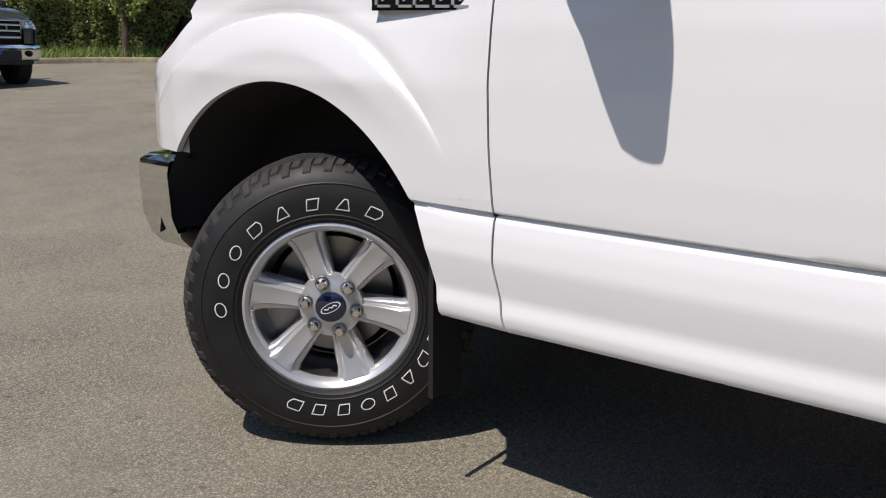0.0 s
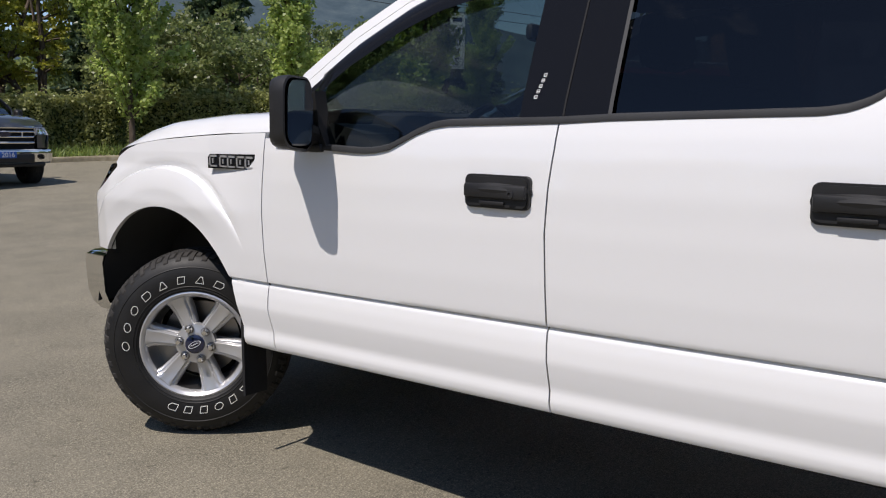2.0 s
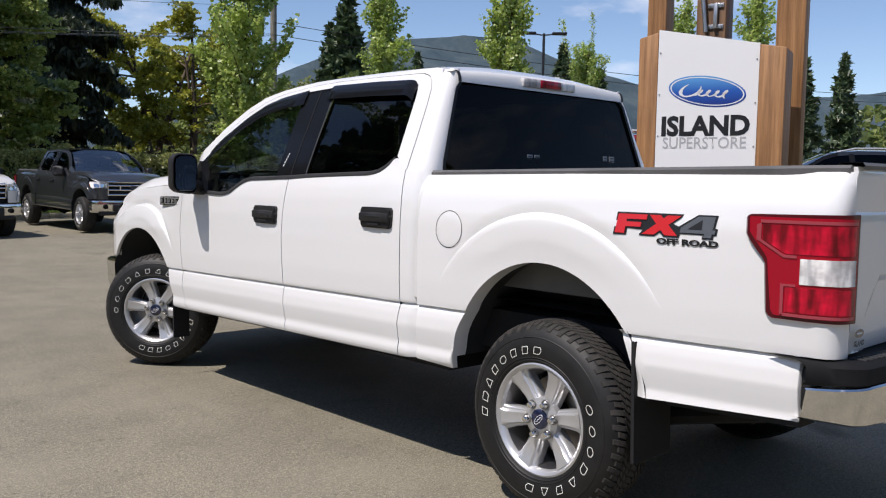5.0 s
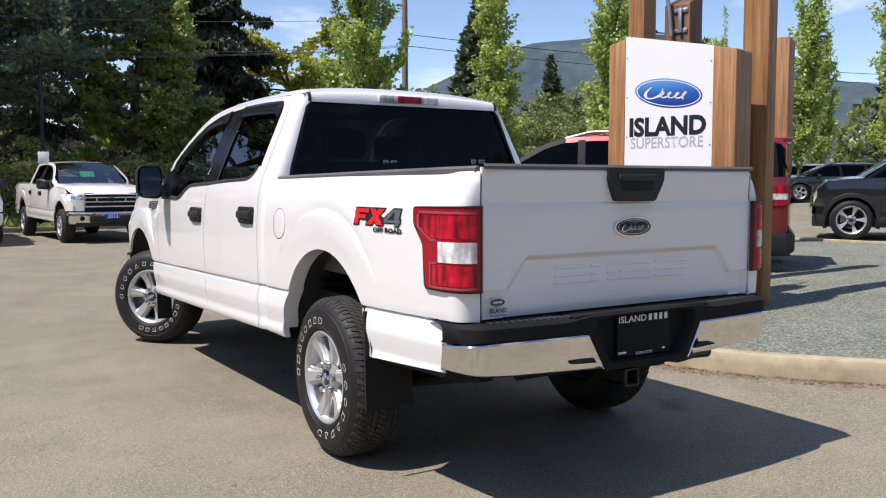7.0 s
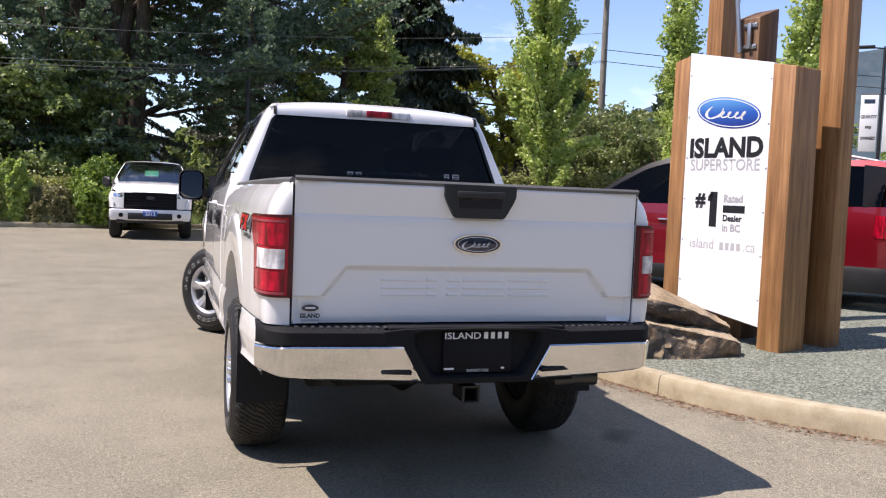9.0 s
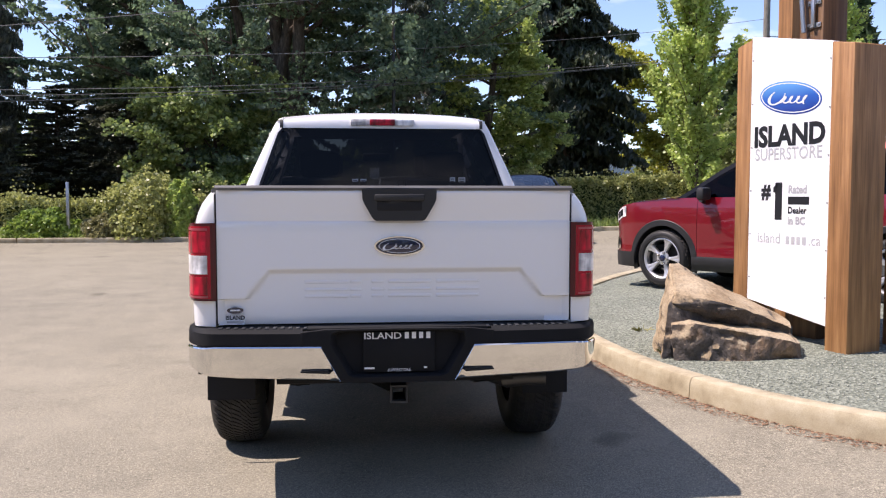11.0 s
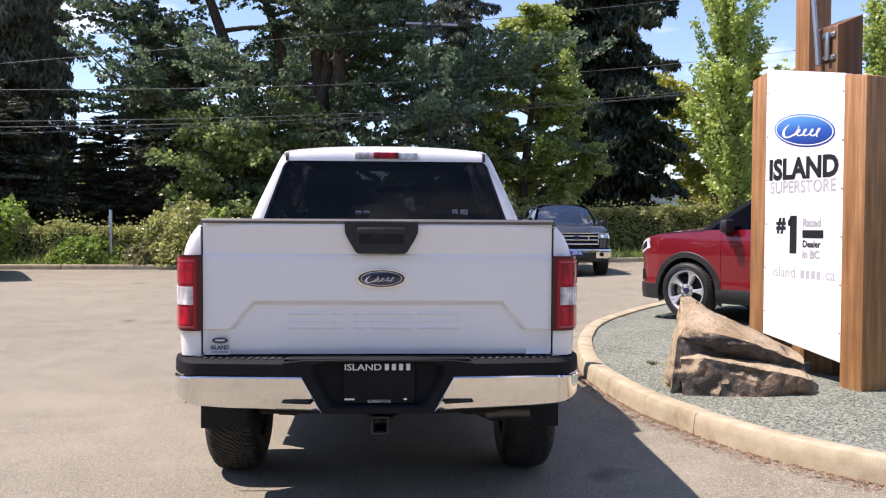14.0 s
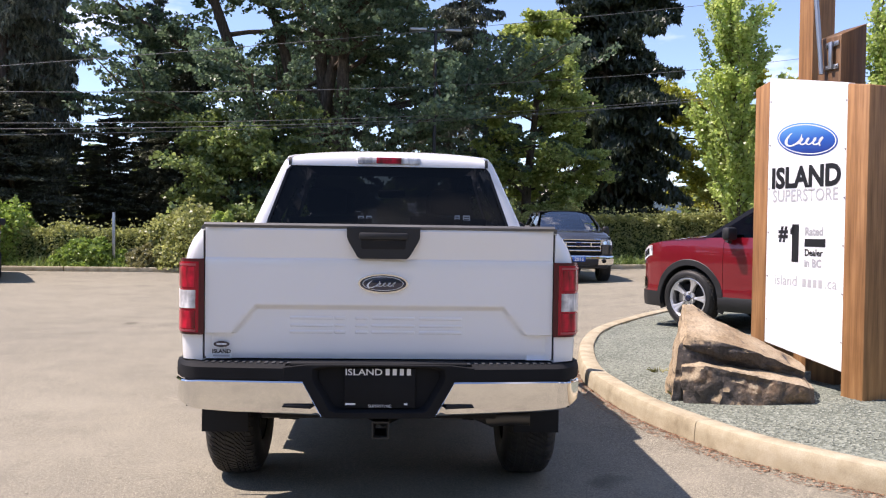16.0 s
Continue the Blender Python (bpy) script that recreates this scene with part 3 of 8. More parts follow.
def add_wheel(parent, at, side, kind="truck", steer=0.0, spin=0.0):
    """A wheel under a vehicle; side -1 left, +1 right."""
    if kind not in WHEEL_SETS:
        if kind == "truck":
            ms = wheel_meshes(0.404, rim=0.2315, blocks=84)
        elif kind == "suv":
            ms = wheel_meshes(0.375, 0.245, 0.262, 5, True, 48)
        else:
            ms = wheel_meshes(0.335, 0.22, 0.235, 5, True, 48)
        mats = dict(tyre=RUBBER, tread=TREAD, rim=ALLOY, spokes=ALLOY, nut=CHROME, pocket=STEEL, barrel=BARREL, cap=NAVY, capmark=WHITE_INK, capbar=WHITE_INK, disc=ROTOR, caliper=STEEL, back=DARK)
        WHEEL_SETS[kind] = {k: m.data(k, mats.get(k, LETTER), 40) for k, m in ms.items()}
    s = WHEEL_SETS[kind]
    hub = new("wheel")
    hub.parent = parent
    hub.matrix_basis = Matrix.Translation(at) @ pose(0, 0, 0, 0, 0, steer + (0 if side < 0 else 180)) @ pose(0, 0, 0, spin)
    names = dict(tyre="tyre", tread="tread", rim="rim", spokes="spokes", barrel="rim_barrel", cap="centre_cap", disc="brake_disc", caliper="brake_caliper", back="hub_back")
    if kind == "truck":
        names.update(capmark="cap_ring", capbar="cap_mark")
    for k, name in names.items():
        ob = new(name, s[k])
        ob.parent = hub
        if k == "tread":
            tagged(ob, kind="stuff")
    n = 6 if kind == "truck" else 5
    for i in range(n):
        a = 2 * math.pi * i / n + math.pi / 2 + 0.14
        for key, name in (("nut", "wheel_nut"), ("pocket", "nut_seat")):
            ob = new(name, s[key])
            ob.parent = hub
            ob.location = (0, math.cos(a) * 0.0695, math.sin(a) * 0.0695)
    if kind == "truck":
        for a, i in MARKS:
            ob = new("tyre_mark", s["mark_%d" % i])
            ob.parent = hub
            ob.rotation_euler = (a, 0, 0)
    return hub


# ---- body panels ----


def flourish(put_at):
    """A swash and a run of slanted loops: an abstract ribbon with no letters. put_at maps (across, up) to a point."""
    m = Mesh()

    def ribbon(pts, widths):
        p = resample(np.array(pts), 40)
        t = np.gradient(p, axis=0)
        t /= np.linalg.norm(t, axis=1)[:, None] + 1e-9
        n_ = np.stack([-t[:, 1], t[:, 0]], 1)
        wd = np.interp(np.linspace(0, 1, 40), np.linspace(0, 1, len(widths)), widths)[:, None] / 2
        m.grid([[put_at(*(a - b * c)), put_at(*(a + b * c))] for a, b, c in zip(p, n_, wd)])

    def curve(cx, cy, rx, ry, a0, a1, lean=0.35):
        return [(cx + rx * math.cos(t) + lean * ry * math.sin(t), cy + ry * math.sin(t)) for t in np.linspace(a0, a1, 24)]

    ribbon(curve(-0.50, 0.0, 0.27, 0.50, 2.4, 6.9), (0.03, 0.12, 0.08, 0.03))
    run = [(-0.30 + 1.0 * q + 0.075 * math.sin(q * 25.1), -0.16 + (0.22 + 0.30 * max(0.0, q - 0.72)) * -math.cos(q * 25.1) + 0.1 * q) for q in np.linspace(0, 1, 90)]
    run = [(a + 0.35 * b, b) for a, b in run]
    p = len(run) // 3
    for k in range(3):
        ribbon(run[k * p:(k + 1) * p + 1], (0.05, 0.09, 0.05, 0.09, 0.05))
    return m


def fit(pairs):
    xs, ys = zip(*sorted(pairs))
    return lambda q: np.interp(q, xs, ys)


def sheet(p, depth, lip=True):
    """An outer skin p[u, v] with its edges turned in by the vector depth."""
    m = Mesh()
    m.grid(p)
    if lip:
        d = np.asarray(depth, float)
        for line, fl in ((p[0], True), (p[-1], False)):
            m.grid(np.stack([line, line + d], 1), flip=not fl)
        for line, fl in ((p[:, 0], False), (p[:, -1], True)):
            m.grid(np.stack([line, line + d], 1), flip=not fl)
    return m


PROFILE = fit([(-0.30, -0.060), (-0.285, -0.040), (-0.27, -0.020), (-0.25, -0.006), (-0.225, -0.002), (-0.19, -0.009), (-0.14, -0.001), (-0.10, 0.004),
               (-0.05, -0.001), (-0.014, -0.009), (-0.003, -0.017), (0.0, -0.021), (0.005, -0.0055), (0.03, -0.003), (0.12, 0.001), (0.28, 0.001), (0.40, -0.004), (0.50, -0.015), (0.56, -0.027), (0.62, -0.045), (0.68, -0.066)])


def crease_z(y):
    return 0.811 - 0.0183 * y


ARCH_F = (3.842, 0.42, 0.565, 0.585)
ARCH_R = (0.008, 0.50, 0.508, 0.556)
FLARE_F = (3.852, 0.60, 0.650, 0.580)
FLARE_R = (0.02, 0.56, 0.68, 0.70)


def arch_z(y, arch):
    c, z0, a, b = arch
    q = (y - c) / a
    return z0 + b * math.sqrt(max(0.0, 1 - q * q)) if abs(q) < 1 else None


def crest_z(y, crest):
    return arch_z(y, crest) or 0.0


FLARE_V = [0.0, 0.05, 0.12, 0.22, 0.32, 0.40, 0.46, 0.52, 0.62, 0.74, 0.84, 0.92, 0.965, 0.985, 1.0]
FLARE_RISE = [0.0, 0.003, 0.007, 0.0125, 0.018, 0.0228, 0.0246, 0.0248, 0.0236, 0.021, 0.0185, 0.016, 0.012, 0.006, 0.0]


GROOVE = 0.015


def groove(y, z, crest, z0, much=1.0):
    """Depth of the hollow just above a flare's crease."""
    c, zc, a, b = crest
    d = (math.hypot((y - c) / a, (z - zc) / b) - 1) * 0.62
    fade = min(1.0, max(0.0, (z - z0 - 0.09) / 0.30)) ** 1.3
    return much * GROOVE * fade * max(0.0, 1 - max(0.0, d) / 0.048) ** 2


def flare_skin(lip, crest, z0, much=1.0):
    """The flare between an arch's lip and the crease round it, above z0."""
    def path(e, n=90):
        q = math.asin((z0 - e[1]) / e[3])
        t = np.linspace(q, math.pi - q, n)
        return np.stack([e[0] + e[2] * np.cos(t), e[1] + e[3] * np.sin(t)], 1)
    a, b = path(lip), path(crest)
    p = np.zeros((len(a), len(FLARE_V), 3))
    for i in range(len(a)):
        for j, v in enumerate(FLARE_V):
            y, z = a[i] + (b[i] - a[i]) * v
            fade = much * min(1.0, max(0.0, (z - z0 - 0.09) / 0.30)) ** 1.3
            p[i, j] = (-side_x(y, z) - FLARE_RISE[j] * fade + GROOVE * fade * max(0.0, (v - 0.93) / 0.07), y, z)
    return p


PLAN_W = fit([(-1.2, 0.912), (-1.0, 0.922), (-0.8, 0.938), (-0.5, 0.955), (-0.2, 0.966), (0.3, 0.978), (0.75, 0.987), (1.5, 0.995), (3.0, 0.995), (3.4, 0.990), (3.8, 0.986), (4.1, 0.984), (4.28, 0.974), (4.40, 0.945), (4.50, 0.89), (4.58, 0.80)])


def side_x(y, z):
    w = PLAN_W(y) + PROFILE(z - crease_z(y))
    if y > 2.9:
        w -= 0.038 * min(1.0, max(0.0, (y - 3.12) / 0.45)) * min(1.0, max(0.0, (z - 1.02) / 0.16))
    if y < 0.76:
        w += float(np.interp(z, [1.24, 1.33, 1.38, 1.41, 1.44], [0, -0.008, -0.020, -0.034, -0.05]))
    return float(w)


GAP1 = fit([(0.4, 3.084), (0.495, 3.096), (0.64, 3.13), (0.756, 3.14), (0.9, 3.156), (1.04, 3.166), (1.24, 3.17), (1.34, 3.179), (1.5, 3.184)])
GAP2 = fit([(0.4, 1.865), (0.52, 1.87), (0.777, 1.892), (1.06, 1.907), (1.2, 1.903), (1.3, 1.895), (1.4, 1.893), (1.5, 1.889)])
GAP3 = fit([(0.4, 0.882), (0.54, 0.882), (0.7, 0.883), (0.795, 0.872), (1.1, 0.874), (1.27, 0.88), (1.43, 0.895), (1.6, 0.906)])
GAP4 = lambda z: 0.752 + 0 * z
DLO_LOW = fit([(0.86, 1.425), (0.889, 1.432), (0.985, 1.492), (1.005, 1.482), (1.056, 1.440), (1.11, 1.418), (1.176, 1.408), (1.74, 1.391), (1.888, 1.383), (2.30, 1.372), (2.36, 1.364), (2.42, 1.342), (2.475, 1.315), (2.53, 1.290), (2.59, 1.277), (2.66, 1.273), (3.10, 1.290), (3.2, 1.32)])
LOWER = fit([(-1.2, 0.628), (-0.53, 0.597), (0.47, 0.532), (0.75, 0.545), (0.85, 0.536), (1.83, 0.519), (3.0, 0.496), (3.24, 0.485)])
FENDER_TOP = fit([(3.0, 1.335), (3.3, 1.328), (3.6, 1.314), (3.9, 1.292), (4.1, 1.268), (4.24, 1.243), (4.34, 1.210), (4.42, 1.15), (4.52, 1.04)])


def rows_at(y, zl, zh, nv):
    """Heights of nv rows at y, crowded at the body crease."""
    zc = max(crease_z(y), zl + 0.02)
    nb = int(nv * 0.42)
    below = np.array([-1.0, -0.93, -0.87, -0.80, -0.72, -0.62, -0.52, -0.42, -0.33, -0.24, -0.15, -0.08, -0.045, -0.018, 0.0])
    b = zc + (zc - zl) * np.interp(np.linspace(0, 1, nb), np.linspace(0, 1, len(below)), below)
    u = np.linspace(0, 1, nv - nb + 1)[1:]
    above = np.interp(u, [0, 1.2 / (nv - nb), 2.4 / (nv - nb), 4 / (nv - nb), 1], [0, 0.008, 0.02, 0.05, 1.0])
    return np.concatenate([b, zc + (zh - zc) * above])



def side_panel(y0, y1, low, high, gap_a, gap_b, nu, nv, rows=None):
    """A left-hand body panel between two gaps (functions of z, front to rear) and two heights (functions of y)."""
    us = np.linspace(0, 1, nu)
    p = np.zeros((nu, nv, 3))
    for i, u in enumerate(us):
        yn = y0 + (y1 - y0) * u
        zs = rows_at(yn, float(low(yn)), float(high(yn)), nv)
        for j in range(nv):
            ya = gap_a(zs[j]) if gap_a else y0
            yb = gap_b(zs[j]) if gap_b else y1
            y = ya + (yb - ya) * u
            z = zs[j] + (crease_z(y) - crease_z(yn)) if j < nv - 1 and j > 0 else float(high(y) if j else low(y))
            p[i, j] = (-side_x(y, z), y, z)
    return p


def both(name, mesh, mat, parent, label="", smooth=35):
    a = part(name, mesh, mat, parent, label, smooth)
    b = part(name, mesh.mirrored(), mat, parent, label, smooth)
    return a, b


def arch_stations(y0, y1, arch, n):
    """Stations that crowd towards the ends of an arch."""
    c, z0, a, b = arch
    ys = list(np.linspace(y0, y1, n))
    ys += [c + a * math.cos(t) for t in np.linspace(0.0, math.pi, 41)]
    ys = sorted(y for y in ys if min(y0, y1) <= y <= max(y0, y1))
    out = [ys[0]]
    for y in ys[1:]:
        if y - out[-1] > 0.004:
            out.append(y)
    out[-1] = ys[-1]
    return np.array(out if y0 < y1 else out[::-1])


def skin(ys, low, high, nv):
    p = np.zeros((len(ys), nv, 3))
    for i, yn in enumerate(ys):
        for j, z in enumerate(rows_at(yn, float(low(yn)), float(high(yn)), nv)):
            p[i, j] = (-side_x(yn, z), yn, z)
    return p


def rounded(cx, cz, w, h, r, n=5):
    """A rounded rectangle as (a, b) pairs."""
    pts = []
    for sx, sz, a0 in ((1, 1, 0), (-1, 1, 90), (-1, -1, 180), (1, -1, 270)):
        for k in range(n):
            a = radians(a0 + 90 * k / (n - 1))
            pts.append((cx + sx * (w / 2 - r) + r * math.cos(a), cz + sz * (h / 2 - r) + r * math.sin(a)))
    return pts


def decal(outline, off=0.0025, steps=1):
    """A flat sticker on the left flank from (y, z) pairs."""
    m = Mesh()
    v = [(-side_x(y, z) - off, y, z) for y, z in outline]
    m.add(v, [tuple(range(len(v)))])
    return m


# outline of the side windows, from the belt behind the rear door over the top to the belt at the mirror
DLO_TOP = [(0.996, 1.50), (1.004, 1.60), (1.014, 1.72), (1.024, 1.83), (1.045, 1.868), (1.10, 1.884), (1.40, 1.896), (1.77, 1.902), (2.01, 1.893), (2.294, 1.862), (2.45, 1.828), (2.60, 1.765), (2.80, 1.645), (2.97, 1.505), (3.12, 1.36), (3.17, 1.31)]
CUT_TOP = [(0.889, 1.43), (0.897, 1.60), (0.912, 1.76), (0.928, 1.86), (0.965, 1.905), (1.04, 1.926), (1.40, 1.934), (1.77, 1.936), (2.02, 1.926), (2.31, 1.894), (2.47, 1.860), (2.63, 1.795), (2.83, 1.675), (3.00, 1.533), (3.15, 1.385), (3.20, 1.335)]
EDGE_TOP = [(0.832, 1.43), (0.848, 1.60), (0.868, 1.76), (0.880, 1.87), (0.890, 1.925), (0.93, 1.950), (1.40, 1.962), (1.77, 1.962), (2.04, 1.952), (2.33, 1.920), (2.50, 1.886), (2.665, 1.822), (2.865, 1.702), (3.04, 1.555), (3.19, 1.410), (3.25, 1.355)]
GLASS_X = fit([(1.20, 0.992), (1.30, 0.976), (1.36, 0.9605), (1.43, 0.9375), (1.60, 0.862), (1.75, 0.793), (1.86, 0.742), (1.90, 0.722), (1.93, 0.700), (1.955, 0.672), (1.97, 0.640)])


def cab_x(z):
    return float(GLASS_X(z))


def make_pickup(name, label, paint_mat, m, steer=0.0, main=False, front="bars", plate="", group=""):
    car = thing(name, label, "pickup truck", m, group)
    # doors, wings, cab corners, bed sides
    for sgn in (-1, 1):
        def put(nm, p, depth=0.02, parent=car, mat=paint_mat, lab=""):
            me = sheet(p, depth if isinstance(depth, tuple) else (depth, 0, 0))
            return part(nm, me if sgn < 0 else me.mirrored(), mat, parent, lab)
        g = 0.0028
        d1 = put("front_door", side_panel(3.15, 1.885, LOWER, DLO_LOW, lambda z: GAP1(z) - g, lambda z: GAP2(z) + g, 60, 64))
        d2 = put("rear_door", side_panel(1.885, 0.87, LOWER, DLO_LOW, lambda z: GAP2(z) - g, lambda z: GAP3(z) + g, 50, 64))
        p = side_panel(0.87, 0.752, LOWER, lambda y: 1.432, lambda z: GAP3(z) - g, lambda z: GAP4(z) + 0.002, 16, 64)
        # the corner rounds in towards the bed
        p[:, :, 0] += 0.030 * np.clip((0.832 - p[:, :, 1]) / 0.08, 0, 1) ** 2 * np.interp(p[:, :, 2], [1.24, 1.42], [1, 2])
        put("cab_corner", p)
        FF, FR = 0.775, 0.835
        # front wing: above the flare, behind it, and the flare
        ys = arch_stations(3.16, 4.53, FLARE_F, 70)
        p = skin(ys, lambda y: max(FF, crest_z(y, FLARE_F)), FENDER_TOP, 40)
        lamp_edge = fit([(0.90, 4.53), (0.96, 4.50), (1.00, 4.47), (1.04, 4.405), (1.11, 4.335), (1.165, 4.300), (1.180, 4.350), (1.3, 4.34)])
        for i, yn in enumerate(ys):
            for j in range(40):
                x, y, z = p[i, j]
                off_crest = (math.hypot((y - FLARE_F[0]) / FLARE_F[2], (z - FLARE_F[1]) / FLARE_F[3]) - 1) * 0.62
                y += max(0.0, 1 - (yn - ys[0]) / 0.3) * (GAP1(z) + g - 3.16) * (1.0 if yn < 3.175 else min(1.0, max(0.0, off_crest / 0.05)))
                y -= max(0.0, (yn - 4.05) / 0.48) * (4.53 - float(lamp_edge(z)))
                p[i, j] = (-side_x(y, z) + groove(y, z, FLARE_F, FF), y, z)
        wing = put("front_wing", p[::-1])

        def skirt(y0, y1, arch, base, top, n):
            """The panel below the flare, from the arch's lip to the height top; its last station lies on the lip."""
            c, z0, a, b = arch
            q = a * math.sqrt(1 - ((top - z0) / b) ** 2)
            end = c - q if y0 < c else c + q
            out = []
            for yn in np.linspace(y0, end, n):
                zl = min(top - 1e-4, max(arch_z(yn, arch) or 0, float(base(yn))))
                zc = min(max(crease_z(yn), zl), top)
                zs = np.concatenate([zl + (zc - zl) * np.linspace(0, 1, 26)[:-1], zc + (top - zc) * np.array([0, 0.05, 0.15, 0.3, 0.5, 0.75, 1.0])])
                out.append([(-side_x(yn, z), yn, z) for z in zs])
            return np.array(out)
        p = skirt(3.16, 0, ARCH_F, lambda y: 0.492, FF, 60)
        for i in range(len(p)):
            yn = p[i, 0, 1]
            for j in range(p.shape[1]):
                x, y, z = p[i, j]
                y += max(0.0, 1 - (yn - 3.16) / 0.06) * (GAP1(z) + g - 3.16)
                p[i, j] = (-side_x(y, z), y, z)
        put("wing_skirt", p[::-1], parent=wing)
        put("wing_flare", flare_skin(ARCH_F, FLARE_F, FF), parent=wing)
        # bed side in the same way
        ys = arch_stations(0.747, -1.06, FLARE_R, 80)
        bed_top = skin(ys, lambda y: max(FR, crest_z(y, FLARE_R)), lambda y: 1.418 - 0.012 * y, 48)
        for i in range(bed_top.shape[0]):
            for j in range(48):
                bed_top[i, j, 0] += groove(bed_top[i, j, 1], bed_top[i, j, 2], FLARE_R, FR, 0.6)
        pf = skirt(0.747, 0, ARCH_R, LOWER, FR, 50)
        pr = skirt(-1.03, 0, ARCH_R, LOWER, FR, 60)[::-1]
        p = bed_top
        # the corner turns on to the tail
        ext = []
        for xo, y in ((0.004, -1.10), (0.014, -1.13), (0.034, -1.150), (0.06, -1.158), (0.110, -1.160)):
            col = p[-1].copy()
            col[:, 0] = np.minimum(col[:, 0] + xo, -0.8085)
            col[:, 1] = y
            ext.append(col)
        p = np.concatenate([p, np.array(ext)])
        bed = put("bed_side", p, (0.008, 0.03, 0))
        ext = []
        for xo, xi, y in ((0.0, 0.0, -1.045), (0.001, 0.001, -1.053), (0.001, 0.006, -1.0565), (0.002, 0.05, -1.0575), (0.004, 0.055, -1.10), (0.014, 0.06, -1.13), (0.034, 0.06, -1.150), (0.06, 0.06, -1.158), (0.110, 0.06, -1.160)):
            col = pr[-1].copy()
            col[:, 0] = np.minimum(col[:, 0] + xo + xi * np.interp(col[:, 2], [0.815, 0.845], [1, 0]), -0.8085)
            col[:, 1] = y
            ext.append(col)
        put("bed_skirt", np.concatenate([pr, np.array(ext)]), (0.008, 0.03, 0), parent=bed)
        put("bed_skirt", pf, 0.03, parent=bed)
        put("bed_flare", flare_skin(ARCH_R, FLARE_R, FR, 0.6), parent=bed)
        for ya, yb, za, zb, own in ((0.745, 0.50, 0.80, 0.93, bed), (3.172, 3.33, 0.735, 0.86, wing)):
            put("flare_backing", np.array([[(-(side_x(y, z) - 0.0009), y, z) for z in np.linspace(za, zb, 8)] for y in np.linspace(max(ya, yb), min(ya, yb), 14)]), 0.004, parent=own)
        # dark seams inside the panel gaps
        for gp, z0, z1 in ((GAP1, 0.50, 1.29), (GAP2, 0.535, 1.378), (GAP3, 0.555, 1.425)):
            sm = Mesh().grid([[(-(side_x(float(gp(z)), z) - 0.006), float(gp(z)) + o, z) for o in (-0.006, 0.006)] for z in np.linspace(z0, z1, 40)])
            part("panel_gap", sm if sgn < 0 else sm.mirrored(), DARK, car)
        # wheel housings
        for arch, xin in ((ARCH_F, 0.55), (ARCH_R, 0.60)):
            c, z0, a, b = arch
            hm = Mesh()
            ang = np.linspace(0.15, math.pi - 0.15, 30)
            ring = [[(-x, c + (a + 0.012) * math.cos(t), z0 + (b + 0.012) * math.sin(t)) for x in (0.955, xin)] for t in ang]
            hm.grid(ring, flip=True)
            hm.grid([[(-xin, c + a * math.cos(t) * k, z0 + b * math.sin(t) * k) for k in (0.02, 1.03)] for t in ang])
            part("wheel_housing", hm if sgn < 0 else hm.mirrored(), LINER, car, smooth=50)
        # painted inner lip of the rear arch
        c, z0, a, b = ARCH_R
        lm = Mesh().grid([[(-side_x(c + a * math.cos(t), z0 + b * math.sin(t)) + q, c + a * math.cos(t), z0 + b * math.sin(t)) for q in (0.0, 0.012, float(np.interp(t, [1.9, 2.4], [0.085, 0.02])))] for t in np.linspace(0.16, math.pi - 0.62, 40)], flip=True)
        part("arch_lip", lm if sgn < 0 else lm.mirrored(), paint_mat, car)
        # upper cab: door frame and cab side, with the gap between
        n = 64
        r0, r1, r2 = resample(DLO_TOP, n), resample(CUT_TOP, n), resample(EDGE_TOP, n)
        def up(ring, off=0.0):
            return [(-(cab_x(z) + off), y, z) for y, z in ring]
        def lerp(a, b, k):
            return a + (b - a) * k
        fr = np.stack([up(lerp(r0, r1, k)) for k in (0.0, 0.25, 0.6, 0.955)], 1)
        fr[:, :, 0] += 0.09 * np.clip((fr[:, :, 1] - 3.04) / 0.12, 0, 1)
        me = sheet(fr, (0.02, 0, 0))
        part("door_frame", me if sgn < 0 else me.mirrored(), paint_mat, d1)
        fr = np.stack([up(lerp(r1, r2, k)) for k in (0.02, 0.4, 0.8, 1.0)], 1)
        fr[:, :, 0] += 0.12 * np.clip((fr[:, :, 1] - 3.06) / 0.14, 0, 1)
        fr[:, :, 2] -= 0.02 * np.clip((fr[:, :, 1] - 3.10) / 0.12, 0, 1)
        me = sheet(fr, (0.02, 0, 0))
        part("cab_side", me if sgn < 0 else me.mirrored(), paint_mat, car)
        # belt strip, pillar covers, panes
        ys = np.linspace(3.10, 1.0, 90)
        bs = Mesh().grid(np.stack([[(-(cab_x(DLO_LOW(y)) + k), y, DLO_LOW(y) + dz) for y in ys] for k, dz in ((-0.01, -0.006), (0.006, -0.004), (0.007, 0.004), (0.004, 0.014), (-0.012, 0.018))], 1), flip=True)
        part("belt_strip", bs if sgn < 0 else bs.mirrored(), TRIM, d1)
        bp = Mesh().grid([[(-(cab_x(z) - 0.003), y0 + (y1 - y0) * k, z) for k in (0, 1)] for z, y0, y1 in [(z, np.interp(z, [1.38, 1.9], [2.035, 2.065]), np.interp(z, [1.38, 1.9], [1.735, 1.76])) for z in np.linspace(1.384, 1.905, 12)]], flip=True)
        part("centre_pillar", bp if sgn < 0 else bp.mirrored(), GLOSS_BLACK, car)
        seam = Mesh().grid([[(-(cab_x(z) - 0.0005), np.interp(z, [1.38, 1.9], [1.885, 1.905]) + k, z) for k in (-0.003, 0.003)] for z in np.linspace(1.39, 1.90, 10)])
